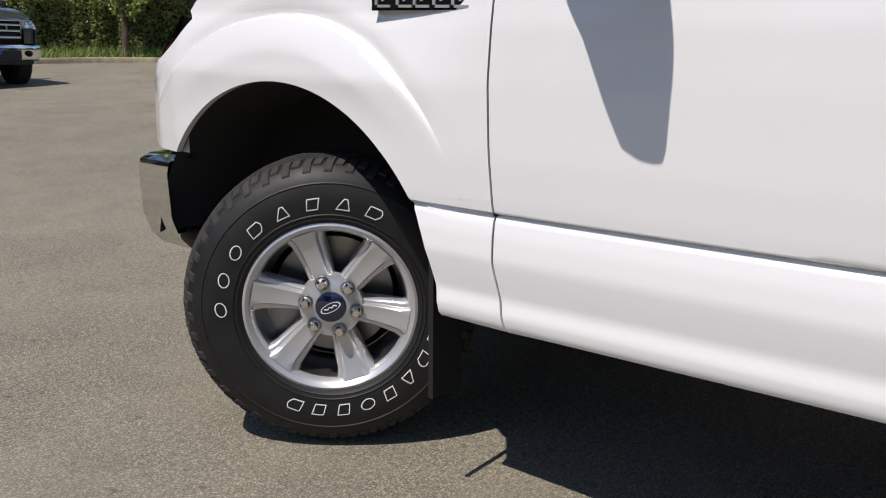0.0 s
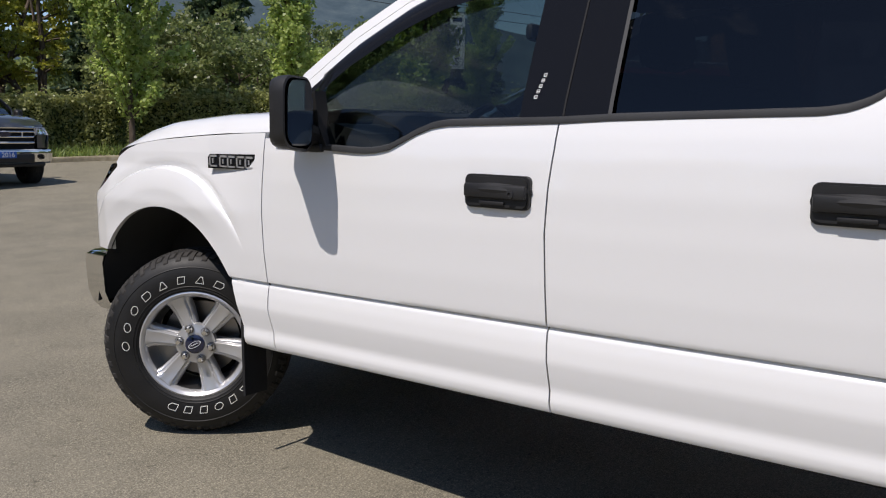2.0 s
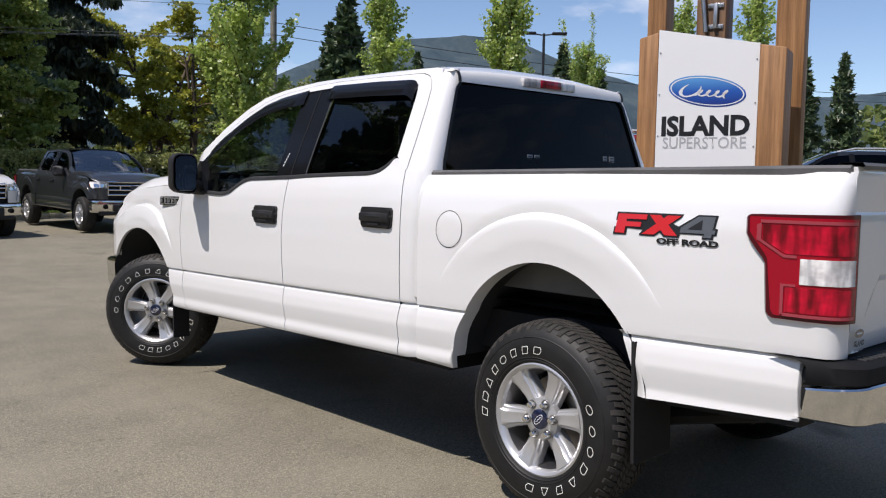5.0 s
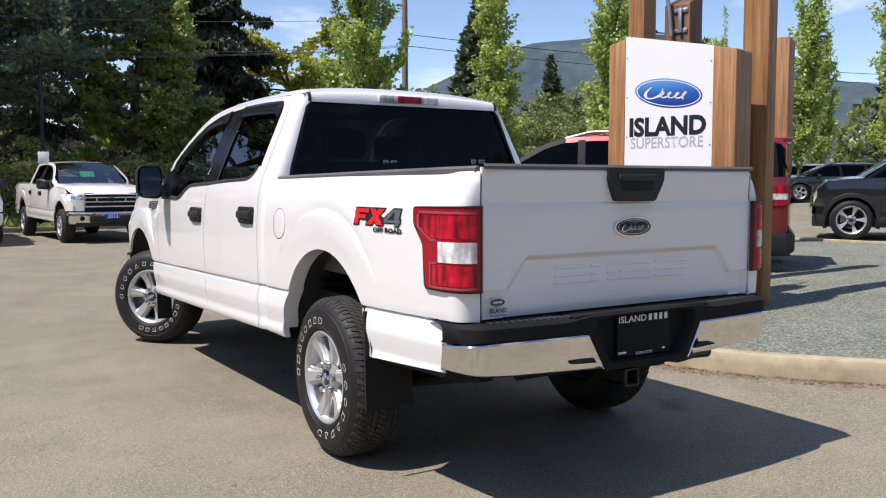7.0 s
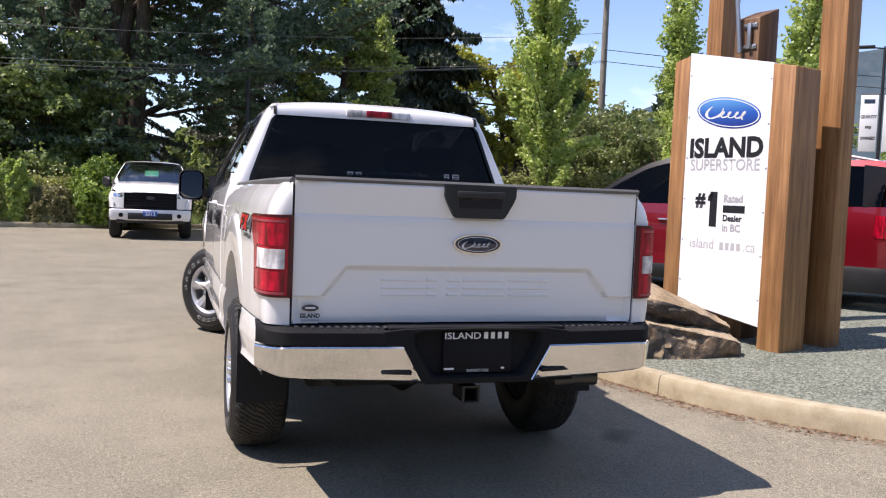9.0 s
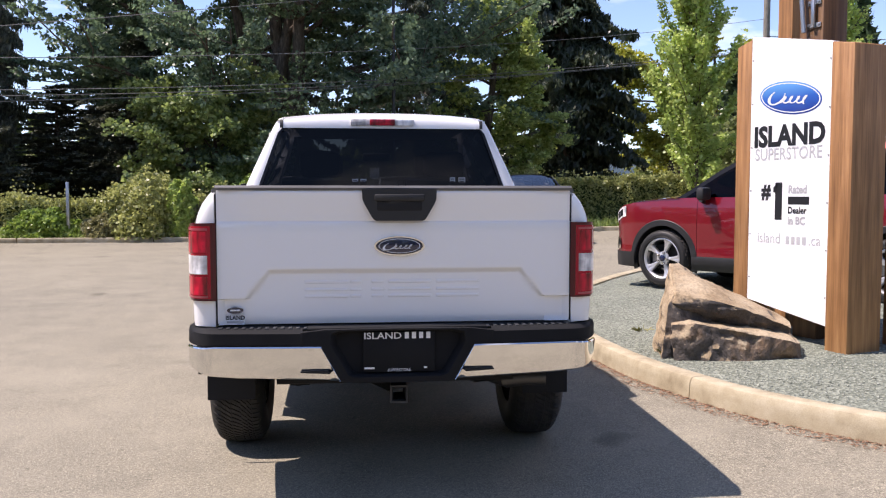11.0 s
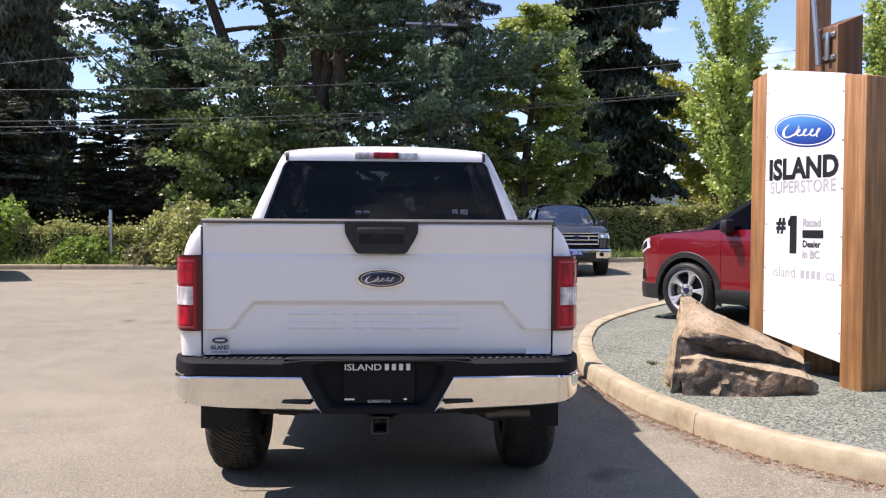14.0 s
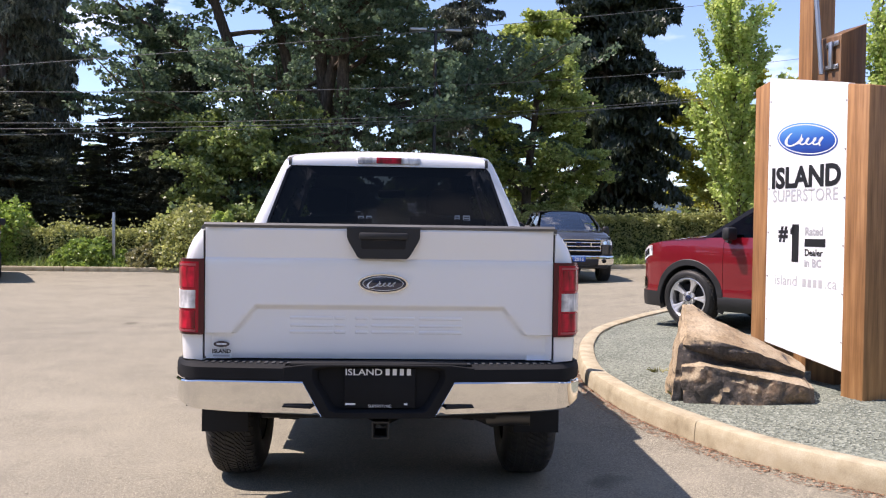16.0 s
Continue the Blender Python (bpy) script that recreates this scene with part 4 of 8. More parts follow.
        part("pillar_gap", seam if sgn < 0 else seam.mirrored(), DARK, car)
        strip = Mesh().grid([[(-(cab_x(z) + 0.001), np.interp(z, [1.38, 1.9], [1.735, 1.762]) + k, z) for k in (-0.006, 0.006)] for z in np.linspace(1.395, 1.88, 10)], flip=True)
        part("glass_run", strip if sgn < 0 else strip.mirrored(), TRIM if main else RAIL, d2)
        top_f = fit([(y, z) for y, z in DLO_TOP[7:]])
        top_r = fit([(y, z) for y, z in DLO_TOP[:9]] + [(0.99, 1.5)])
        def pane(ys, top, inset):
            cols = []
            for y in ys:
                zl, zh = float(DLO_LOW(y)) - 0.01, float(top(y)) + 0.004
                cols.append([(-(cab_x(z) - inset), y, z) for z in np.linspace(zl, max(zh, zl + 0.01), 10)])
            return Mesh().grid(cols, flip=True)
        w = pane(np.linspace(3.15, 2.03, 40), top_f, 0.014)
        gob = part("window_pane", w if sgn < 0 else w.mirrored(), FRONT_GLASS, d1)
        gob.visible_shadow = False
        rear_top = fit([(0.998, 1.52), (1.008, 1.62), (1.018, 1.74), (1.026, 1.83), (1.05, 1.87), (1.1, 1.885), (1.4, 1.896), (1.78, 1.902)])
        w = pane(np.concatenate([np.linspace(1.76, 1.06, 24), np.linspace(1.05, 0.998, 12)]), rear_top, 0.012)
        part("window_pane", w if sgn < 0 else w.mirrored(), SIDE_PRIVACY, d2)
        # black band under the roof and down the windscreen pillar
        bb = np.stack([up(lerp(r0, r1, -0.45)[14:60], -0.004), up(lerp(r0, r1, 0.0)[14:60], 0.0015)], 1)
        me = Mesh().grid(bb)
        part("window_surround", me if sgn < 0 else me.mirrored(), GLOSS_BLACK, d1)
        if main:
            # rain visors over both windows
            def visor(ya, yb, drop, nn=26):
                rows = []
                for q in np.linspace(0, 1, nn):
                    y = ya + (yb - ya) * q
                    zt = float(np.interp(y, [a for a, _ in DLO_TOP[3:]], [b for _, b in DLO_TOP[3:]]))
                    e = min(1.0, 14 * q * (1 - q) + 0.25)
                    rows.append([(-(cab_x(zt + 0.012) + 0.002), y, zt + 0.012), (-(cab_x(zt - 0.01) + 0.022 * e), y, zt - 0.010), (-(cab_x(zt - drop * 0.6) + 0.026 * e), y, zt - drop * 0.6), (-(cab_x(zt - drop) + 0.020 * e), y, zt - drop)])
                return Mesh().grid(rows, flip=True)
            for ya, yb, own, dr in ((2.93, 2.03, d1, 0.075), (1.80, 1.035, d2, 0.070)):
                v = visor(ya, yb, dr)
                part("rain_visor", v if sgn < 0 else v.mirrored(), GLOSS_BLACK, own, "smoked plastic rain visor")
        # handles
        for own, yc, zc, lock in ((d1, 2.075, 1.172, sgn < 0), (d2, 1.052, 1.197, False)):
            hx = side_x(yc, zc)
            hd = Mesh()
            hd.prism(rounded(yc, zc, 0.236, 0.102, 0.02), -(hx - 0.012), -(hx + 0.012))
            hd.prism(rounded(yc, zc, 0.222, 0.090, 0.02), -(hx + 0.010), -(hx + 0.019))
            # grip bar standing off the dish
            path = [(-(hx + o), yc + q * 0.112, zc + 0.006 + 0.002 * math.cos(q * 3)) for q, o in ((-1, -0.006), (-0.86, 0.008), (-0.4, 0.015), (0, 0.016), (0.4, 0.015), (0.86, 0.008), (1, -0.006))]
            hd.tube(path, [0.016, 0.019, 0.020, 0.021, 0.020, 0.019, 0.016], 10)
            hd.box((-(hx + 0.033), yc - 0.112, zc - 0.020), (-(hx + 0.002), yc + 0.112, zc + 0.024), 0.009)
            hd.box((-(hx + 0.026), yc - 0.035, zc - 0.040), (-(hx + 0.010), yc + 0.055, zc - 0.028), 0.003)
            if lock:
                lk = Mesh().lathe([(-(hx + 0.030), 0.014), (-(hx + 0.0365), 0.013), (-(hx + 0.0375), 0.006), (-(hx + 0.0345), 0.005), (-(hx + 0.0345), 0.0)], 16)
                hd.add(np.concatenate(lk.v) + np.array([0, yc - 0.062, zc - 0.004]), lk.f)
            part("door_handle", hd if sgn < 0 else hd.mirrored(), BLACK, own, "black plastic pull handle")
        # bed rail cap
        ys = np.linspace(0.748, -1.142, 40)
        prof = ((-0.004, -0.020), (0.004, -0.012), (0.006, 0.012), (-0.006, 0.022), (-0.10, 0.022), (-0.11, -0.01))
        rc = Mesh().grid([[(-(side_x(y, 1.425) + a - 0.022 * max(0.0, (-0.98 - y) / 0.16)), y, 1.418 - 0.012 * y + b) for a, b in prof for k in (1,)] for y in ys] + [[(-(side_x(-1.142, 1.425) - 0.06), -1.146, 1.430) for k in range(6)]])
        part("bed_rail_cap", rc if sgn < 0 else rc.mirrored(), RAIL, car, "dark grey plastic rail cap")
        inner = Mesh().grid([[(-0.80, y, z) for z in (0.915, 1.42)] for y in (0.70, -1.10)])
        part("bed_inner_wall", inner if sgn < 0 else inner.mirrored(), RAIL, car)
        # mirrors
        mr = Mesh()
        shape = rounded(0, 0, 0.212, 0.262, 0.060, 5)
        rows = []
        for q, s in ((0.0, 0.93), (0.03, 0.985), (0.20, 1.0), (0.50, 0.985), (0.78, 0.93), (0.93, 0.80), (1.0, 0.50)):
            row = []
            for a, b in shape:
                k = (a + 0.106) / 0.212
                deep = 0.105 + 0.060 * k ** 0.5
                low = 0.018 * (1 - k) * max(0.0, -b / 0.131)
                row.append((-1.128 + a * s, 2.768 + 0.078 * k + q * deep * (1 - 0.15 * abs(b) / 0.131), 1.398 + b * s + low))
            rows.append(row)
        mr.grid(rows, close_v=True)
        mr.f.append(tuple(mr.n - len(shape) + i for i in range(len(shape))))
        mh = part("mirror_housing", mr if sgn < 0 else mr.mirrored(), BLACK, d1, "black plastic mirror housing")
        mg = Mesh().prism([(a * 0.86, b * 0.84) for a, b in shape], -0.003, 0.003, "y").moved(Matrix.Translation((-1.128, 2.803, 1.403)) @ pose(0, 0, 0, 0.5, 0, 20.2))
        part("mirror_glass", mg if sgn < 0 else mg.mirrored(), MIRROR, mh)
        arm = Mesh()
        arm.tube([(-1.10, 2.87, 1.36), (-1.02, 2.885, 1.335), (-0.97, 2.90, 1.325)], [0.045, 0.040, 0.045], 10)
        arm.prism([(2.82, 1.284), (3.09, 1.295), (2.97, 1.40), (2.90, 1.485), (2.88, 1.485), (2.86, 1.36)], -0.985, -0.93)
        arm.box((-1.000, 2.84, 1.268), (-0.955, 2.99, 1.298), 0.010)
        part("mirror_arm", arm if sgn < 0 else arm.mirrored(), BLACK, d1)
        # wing badge
        if main:
            bd = Mesh()
            for ya, yb, za, zb in ((3.518, 3.228, 1.182, 1.242),):
                bx = side_x(3.37, 1.21)
                q = [(ya, za + 0.003), (ya, zb - 0.012), (ya - 0.014, zb), (yb, zb + 0.006), (yb, za + 0.018), (yb + 0.012, za + 0.006)]
                bd.prism([(a, b) for a, b in q], -(bx - 0.012), -(bx + 0.012))
            bo = part("wing_badge", bd if sgn < 0 else bd.mirrored(), GLOSS_BLACK, car, "gloss black and chrome name badge")
            cb = Mesh()
            for ya in (3.506, 3.442, 3.392, 3.336, 3.284):
                for a, b, c, d in ((0.0, 0.047, 1.192, 1.198), (0.0, 0.047, 1.231, 1.239), (0.0, 0.008, 1.192, 1.239), (0.020, 0.027, 1.206, 1.225)):
                    cb.box((-(bx + 0.0155), ya - a, c), (-(bx + 0.010), ya - b, d))
            part("badge_bars", cb if sgn < 0 else cb.mirrored(), ALLOY, bo)
        # fuel door
        if sgn < 0:
            fd = Mesh()
            nn = 40
            ring = lambda r, o: [(-(side_x(0.541 + r * math.cos(t), 1.166 + r * math.sin(t)) + o), 0.541 + r * math.cos(t), 1.166 + r * math.sin(t)) for t in np.linspace(0, 2 * math.pi, nn, endpoint=False)]
            fd.grid(np.stack([ring(0.001, 0.0025), ring(0.04, 0.0025), ring(0.074, 0.0025), ring(0.0805, 0.001), ring(0.082, -0.004)], 1), close_u=True, flip=True)
            fo = part("fuel_door", fd, paint_mat, car)
            fr2 = Mesh().grid(np.stack([ring(0.0815, 0.0012), ring(0.0845, 0.0012)], 1), close_u=True, flip=True)
            part("fuel_door_gap", fr2, DARK, fo)
        # tail lamps, wrapping the corner
        def lamp_skin(us, zs, off):
            """us: 0 at the front tip of the lamp on the flank, 1 at its inner edge on the tail."""
            plan = resample([(-side_x(-0.868, 1.1), -0.868), (-side_x(-1.0, 1.1), -1.0), (-side_x(-1.07, 1.1), -1.07), (-0.905, -1.12), (-0.89, -1.150), (-0.86, -1.165), (-0.812, -1.168)], 60)
            nrm = np.gradient(plan, axis=0)
            nrm = np.stack([nrm[:, 1], -nrm[:, 0]], 1)
            nrm /= np.linalg.norm(nrm, axis=1)[:, None]
            out = np.zeros((len(us), len(zs[0]), 3))
            for i, u in enumerate(us):
                k = u * 59
                x, y = np.interp(k, range(60), plan[:, 0]), np.interp(k, range(60), plan[:, 1])
                nx, ny = np.interp(k, range(60), nrm[:, 0]), np.interp(k, range(60), nrm[:, 1])
                for j, z in enumerate(zs[i]):
                    out[i, j] = (x + nx * off, y + ny * off, z)
            return out
        us = np.linspace(0, 1, 41)
        lo_l = np.interp(us, [0, 0.012, 0.155, 0.175, 0.20, 0.24, 1], [1.225, 1.212, 1.145, 1.130, 0.970, 0.953, 0.950])
        hi_l = np.interp(us, [0, 0.03, 1], [1.280, 1.290, 1.296])
        zs = [np.linspace(a, b, 14) for a, b in zip(lo_l, hi_l)]
        # outward is away from the middle of the car
        def lamp(nm, us, lo, hi, off, mat, parent, rows=8):
            q = lamp_skin(us, [np.linspace(a, b, rows) for a, b in zip(lo, hi)], off)
            me = sheet(q, (0.012, 0.010, 0))
            return part(nm, me if sgn < 0 else me.mirrored(), mat, parent)
        tl = lamp("tail_lamp", us, lo_l, hi_l, 0.012, DARK_RED, car, 14)
        tagged(tl, "red tail lamp with clear reversing lens")
        u3 = np.linspace(0.025, 0.965, 40)
        lamp("lens_border", u3, np.interp(u3, [0.025, 0.045, 0.18, 0.205, 0.23, 0.27, 1], [1.232, 1.222, 1.155, 1.138, 0.985, 0.963, 0.960]), np.full(40, 1.282), 0.0145, MID_RED, tl)
        u3 = np.linspace(0.15, 0.915, 40)
        lamp("stop_lens", u3, np.interp(u3, [0.15, 0.36], [1.208, 1.166]), np.full(40, 1.258), 0.0170, RED_LENS, tl)
        lamp("reversing_lens", np.linspace(0.49, 0.925, 34), np.full(34, 1.070), np.full(34, 1.152), 0.0180, CLEAR_LENS, tl)
        lamp("indicator_lens", np.linspace(0.37, 0.925, 36), np.full(36, 0.978), np.full(36, 1.058), 0.0170, RED_LENS, tl)
        # bright guide line round the lenses
        for u0, u1, la, lb, ha, hb_ in ((0.13, 0.93, 1.263, 1.263, 1.273, 1.273), (0.095, 0.135, 1.206, 1.200, 1.256, 1.262), (0.135, 0.34, 1.199, 1.153, 1.209, 1.163), (0.34, 0.455, 1.153, 1.153, 1.162, 1.162),
                                       (0.325, 0.352, 0.966, 0.972, 1.070, 1.066), (0.352, 0.455, 1.061, 1.061, 1.068, 1.068), (0.352, 0.93, 0.964, 0.964, 0.973, 0.973)):
            lamp("guide_strip", np.linspace(u0, u1, 24), np.linspace(la, lb, 24), np.linspace(ha, hb_, 24), 0.0178, PINK_LENS, tl, 3)
        # head lamps, flush with the wing and wrapping to the front
        def lamp_point(k, z, off=0.0):
            ye = float(lamp_edge(min(z, 1.163))) - 0.014
            yb = ye + 0.030
            if k < 0.4:
                y = ye + (yb - ye) * k / 0.4
                return (-(side_x(min(y, 4.52), z) - 0.006 + off), y, z)
            q = (k - 0.4) / 0.6
            x0 = side_x(min(yb, 4.52), z) - 0.006
            return (-(x0 + (0.60 - x0) * q + off), yb + (4.54 - yb) * math.sin(q * math.pi / 2) + off, z)
        def lamp_sheet(ks, z0, z1, off, rows=7):
            return Mesh().grid([[lamp_point(k, z, off) for z in np.linspace(z0, z1, rows)] for k in ks], flip=True)
        for nm, me, mt, lab in (("headlamp", lamp_sheet(np.linspace(0, 1, 22), 1.02, 1.170, 0.0), SMOKE if main else CLEAR_LENS, "clear headlamp"),):
            hlo = part(nm, me if sgn < 0 else me.mirrored(), mt, car, lab)
        for nm, me, mt in (("headlamp_bowl", lamp_sheet(np.linspace(0.02, 1, 20), 1.0, 1.165, -0.03), GLOSS_BLACK), ("lamp_unit", lamp_sheet(np.linspace(0.50, 0.66, 5), 1.04, 1.12, 0.003), CHROME),
                           ("lamp_unit", lamp_sheet(np.linspace(0.70, 0.90, 5), 1.04, 1.12, 0.003), CHROME), ("side_marker", lamp_sheet(np.linspace(0.03, 0.13, 4), 1.045, 1.105, 0.0015, 4), AMBER if not main else DARK_RED)):
            part(nm, me if sgn < 0 else me.mirrored(), mt, hlo)
        # mudflaps
        for yy, za, zb, x0, x1 in ((3.300, 0.27, 0.66, 0.86, 0.975), (-0.470, 0.34, 0.80, 0.72, 0.966)):
            mf = Mesh().grid([[(-x, yy + 0.03 * (z - za), z) for z in np.linspace(za, zb, 6)] for x in np.linspace(x0, x1, 8)])
            mf.grid([[(-x, yy + 0.014 + 0.03 * (z - za), z) for z in np.linspace(za, zb, 6)] for x in np.linspace(x0, x1, 8)], flip=True)
            mf.grid([[(-x1, yy + o + 0.03 * (z - za), z) for o in (0, 0.014)] for z in np.linspace(za, zb, 6)])
            part("mudflap", mf if sgn < 0 else mf.mirrored(), DARK, car, "black moulded mudflap")
    # roof
    us = np.linspace(-1, 1, 29)
    ring = resample(EDGE_TOP, 64)
    ry = np.linspace(2.50, 0.832, 30)
    edge = fit([(y, z) for y, z in EDGE_TOP if y <= 2.51 and z > 1.9] + [(0.82, 1.92)])
    rows = []
    for y in ry:
        ze = float(edge(y))
        xe = cab_x(ze)
        crown = 0.034 * min(1, (y - 0.80) / 0.10 + 0.35)
        rows.append([(xe * u, y, ze + crown * (1 - abs(u) ** 2.6)) for u in us])
    part("roof", Mesh().grid(rows, flip=True), paint_mat, car)
    # roof ditch seams
    for sgn in (-1, 1):
        ds = Mesh().grid([[(sgn * (cab_x(float(edge(y))) * k), y, float(edge(y)) + 0.034 * (1 - k ** 2.6) + 0.0015) for k in (0.955, 0.972)] for y in ry[2:]], flip=sgn > 0)
        part("roof_seam", ds, paint_mat if not main else GREY_INK, car)
    # rear of the cab
    rear_y = lambda z: 0.752 + (z - 1.43) * 0.152
    outer = fit([(1.30, 0.965), (1.43, 0.9375), (1.60, 0.862), (1.75, 0.793), (1.86, 0.742), (1.90, 0.722), (1.93, 0.700), (1.955, 0.672)])
    lo, hi = 1.30, 1.935
    zz = np.linspace(lo, hi, 24)
    for s in (-1, 1):
        wx = fit([(1.30, 0.835), (1.46, 0.825), (1.845, 0.69), (1.872, 0.655), (1.94, 0.655)])
        corner_y = fit([(b, a) for a, b in EDGE_TOP[:5]])

        def around(z):
            xo, ye = min(cab_x(z), float(outer(z))), float(corner_y(z))
            rx, ry = max(0.01, min(0.075, xo - float(wx(z)) - 0.004)), ye - rear_y(z)
            flat = [(float(wx(z)) + (xo - rx - float(wx(z))) * k, rear_y(z)) for k in (0, 0.5)]
            return flat + [(xo - rx + rx * math.sin(a), ye - ry * math.cos(a)) for a in np.linspace(0, math.pi / 2, 9)]
        q = Mesh().grid([[(s * a, b, z) for a, b in around(z)] for z in zz], flip=s < 0)
        part("rear_pillar", q, paint_mat, car)
    def lip_point(u, a, out=0.0):
        """Rounded rear end of the roof: a runs from the glass up to the roof skin."""
        zt = float(edge(0.842)) + 0.026 * (1 - abs(u * 0.96) ** 2.6) + 0.001
        return (u * 0.70, 0.842 - (0.032 + out) * math.cos(a), 1.870 + (zt + out - 1.870) * math.sin(a))
    hdr = Mesh().grid([[lip_point(u, a) for a in np.linspace(0, math.pi / 2, 9)] for u in np.linspace(-0.97, 0.97, 24)], flip=True)
    part("roof_lip", hdr, paint_mat, car)
    gm = Mesh().grid([[(wx(z) * u * 1.0, rear_y(z) + 0.004 + 0.006 * u * u, z) for z in np.linspace(1.33, 1.874, 14)] for u in np.linspace(-1, 1, 20)])
    rwo = part("rear_window", gm, PRIVACY, car, "dark privacy glass")
    if main:
        for xa, xb, z0 in ((0.455, 0.490, 1.487), (0.512, 0.560, 1.487), (-0.205, -0.165, 1.475), (-0.150, -0.110, 1.475)):
            slip = part("window_slip", Mesh().box((xa, rear_y(z0) + 0.010, z0), (xb, rear_y(z0) + 0.012, z0 + 0.055)), GREY_INK, rwo, "small printed paper slip")
            for k in range(3):
                part("slip_bar", Mesh().box((xa + 0.006, rear_y(z0) + 0.0085, z0 + 0.010 + k * 0.015), (xb - 0.006, rear_y(z0) + 0.0105, z0 + 0.016 + k * 0.015)), BLACK_INK, slip)
    for s in (-1, 1):
        fr = Mesh().grid([[(s * (wx(z) - 0.016 + k), rear_y(z) - 0.003, z) for k in (0, 0.020)] for z in np.linspace(1.36, 1.88, 14)], flip=s < 0)
        part("window_seal", fr, GLOSS_BLACK, car)
        # black joint between roof and pillar
        jn = Mesh().grid([[lip_point(s * v, a, 0.003) for v in (0.945, 0.975)] for a in np.linspace(0, math.pi / 2, 8)], flip=s > 0)
        part("roof_joint", jn, BLACK, car)
    # high stop lamp
    sl = thing("high_stop_lamp", "", "")
    sl.parent = car
    ho = Mesh().box((-0.215, 0.795, 1.886), (0.215, 0.86, 1.934), 0.012)
    part("lamp_body", ho, CLEAR_LENS, sl)
    part("stop_lens", Mesh().box((-0.085, 0.789, 1.889), (0.085, 0.82, 1.931), 0.006), RED_LENS, sl)
    # windscreen
    ws = []
    top = [(u * 0.655, 2.46 + 0.10 * (1 - u * u), 1.905 + 0.03 * (1 - u * u)) for u in np.linspace(-1, 1, 20)]
    bot = [(u * 0.83, 3.22 + 0.22 * (1 - u * u), 1.345 + 0.03 * (1 - u * u)) for u in np.linspace(-1, 1, 20)]
    ws = Mesh().grid([[tuple(np.array(a) * (1 - k) + np.array(b) * k + np.array([0, 0.03, 0.03]) * math.sin(k * math.pi)) for k in np.linspace(0, 1, 10)] for a, b in zip(top, bot)])
    so = part("windscreen", ws, SHIELD_CLEAR if main else SHIELD, car)
    so.visible_shadow = False
    # bonnet
    bon = []
    for y in np.linspace(3.24, 4.50, 34):
        row = []
        fe = float(FENDER_TOP(min(y, 4.30)))
        xe = side_x(min(y, 4.42), fe) - 0.03 - max(0, y - 4.3) * 0.4
        drop = max(0.0, (y - 4.20) / 0.30) ** 2.2 * 0.10
        for u in np.sort(np.concatenate([np.linspace(-0.88, 0.88, 29), [-1, -0.992, -0.98, -0.96, -0.935, -0.91, 0.91, 0.935, 0.96, 0.98, 0.992, 1]])):
            a = abs(u)
            dome = np.interp(a, [0, 0.50, 0.62, 0.76, 0.88, 0.935, 0.97, 0.99, 1.0], [0.108, 0.106, 0.090, 0.089, 0.084, 0.073, 0.048, 0.020, 0.0])
            dome *= np.interp(y - 0.25 * (1 - u * u), [3.24, 3.5, 3.9, 4.05, 4.2, 4.5], [0.95, 1.0, 0.92, 0.72, 0.38, 0.18])
            back = 0.13 * max(0.0, 1 - (y - 3.24) / 0.25) * np.clip((a - 0.88) / 0.06, 0, 1)
            row.append((u * xe, y - back + 0.14 * (1 - u * u) * (y - 3.24) / 1.26, fe + dome - drop + 0.006))
        bon.append(row)
    part("bonnet", Mesh().grid(bon), paint_mat, car)
    cowl = Mesh().grid([[(u * 0.90, 3.10 + k * 0.34, 1.345 - 0.02 * k + 0.05 * (1 - u * u)) for k in (0, 1)] for u in np.linspace(-1, 1, 16)], flip=True)
    part("cowl", cowl, BLACK, car)
    # front: grille, bumper
    gr = thing("grille", "", "")
    gr.parent = car
    gy = lambda x: 4.585 - 0.06 * (x / 0.6) ** 2
    part("grille_back", Mesh().grid([[(x, gy(x) - 0.03, z) for z in (0.82, 1.20)] for x in np.linspace(-0.64, 0.64, 15)]), DARK, gr)
    frame_mat = CHROME if front == "bars" else GLOSS_BLACK
    bars = ((1.165, 0.050), (1.085, 0.042), (0.985, 0.042), (0.875, 0.050)) if front == "bars" else ((1.165, 0.02), (1.10, 0.03), (1.02, 0.03), (0.94, 0.03), (0.875, 0.02))
    for z, hgt in bars:
        part("grille_bar", Mesh().tube([(x, gy(x), z) for x in np.linspace(-0.60, 0.60, 13)], hgt / 2, 8), frame_mat, gr)
    for x in (-0.60, 0.60):
        part("grille_post", Mesh().tube([(x, gy(x), z) for z in np.linspace(0.87, 1.17, 5)], 0.020, 8), frame_mat, gr)
    if front == "bars":
        for x in (-0.33, 0.33):
            part("grille_post", Mesh().tube([(x, gy(x), z) for z in np.linspace(0.99, 1.085, 4)], 0.022, 8), frame_mat, gr)
    em = Mesh().lathe([(0.0, 0.0), (0.018, 0.0), (0.018, 0.105), (0.0, 0.115)], 30, "y")
    em.v = [v * np.array([1, 1, 0.42]) + np.array([0, 4.60, 1.035]) for v in em.v]
    part("front_emblem", em, NAVY, gr)
    for s in (-1, 1):
        fm = Mesh().grid([[(s * x, y, z) for z in (0.772, 0.84, 0.95, 1.03)] for x, y in ((0.938, 4.27), (0.93, 4.36), (0.89, 4.45), (0.80, 4.53), (0.62, 4.575))], flip=s > 0)
        part("front_fascia", fm, paint_mat, car)
    bp = []
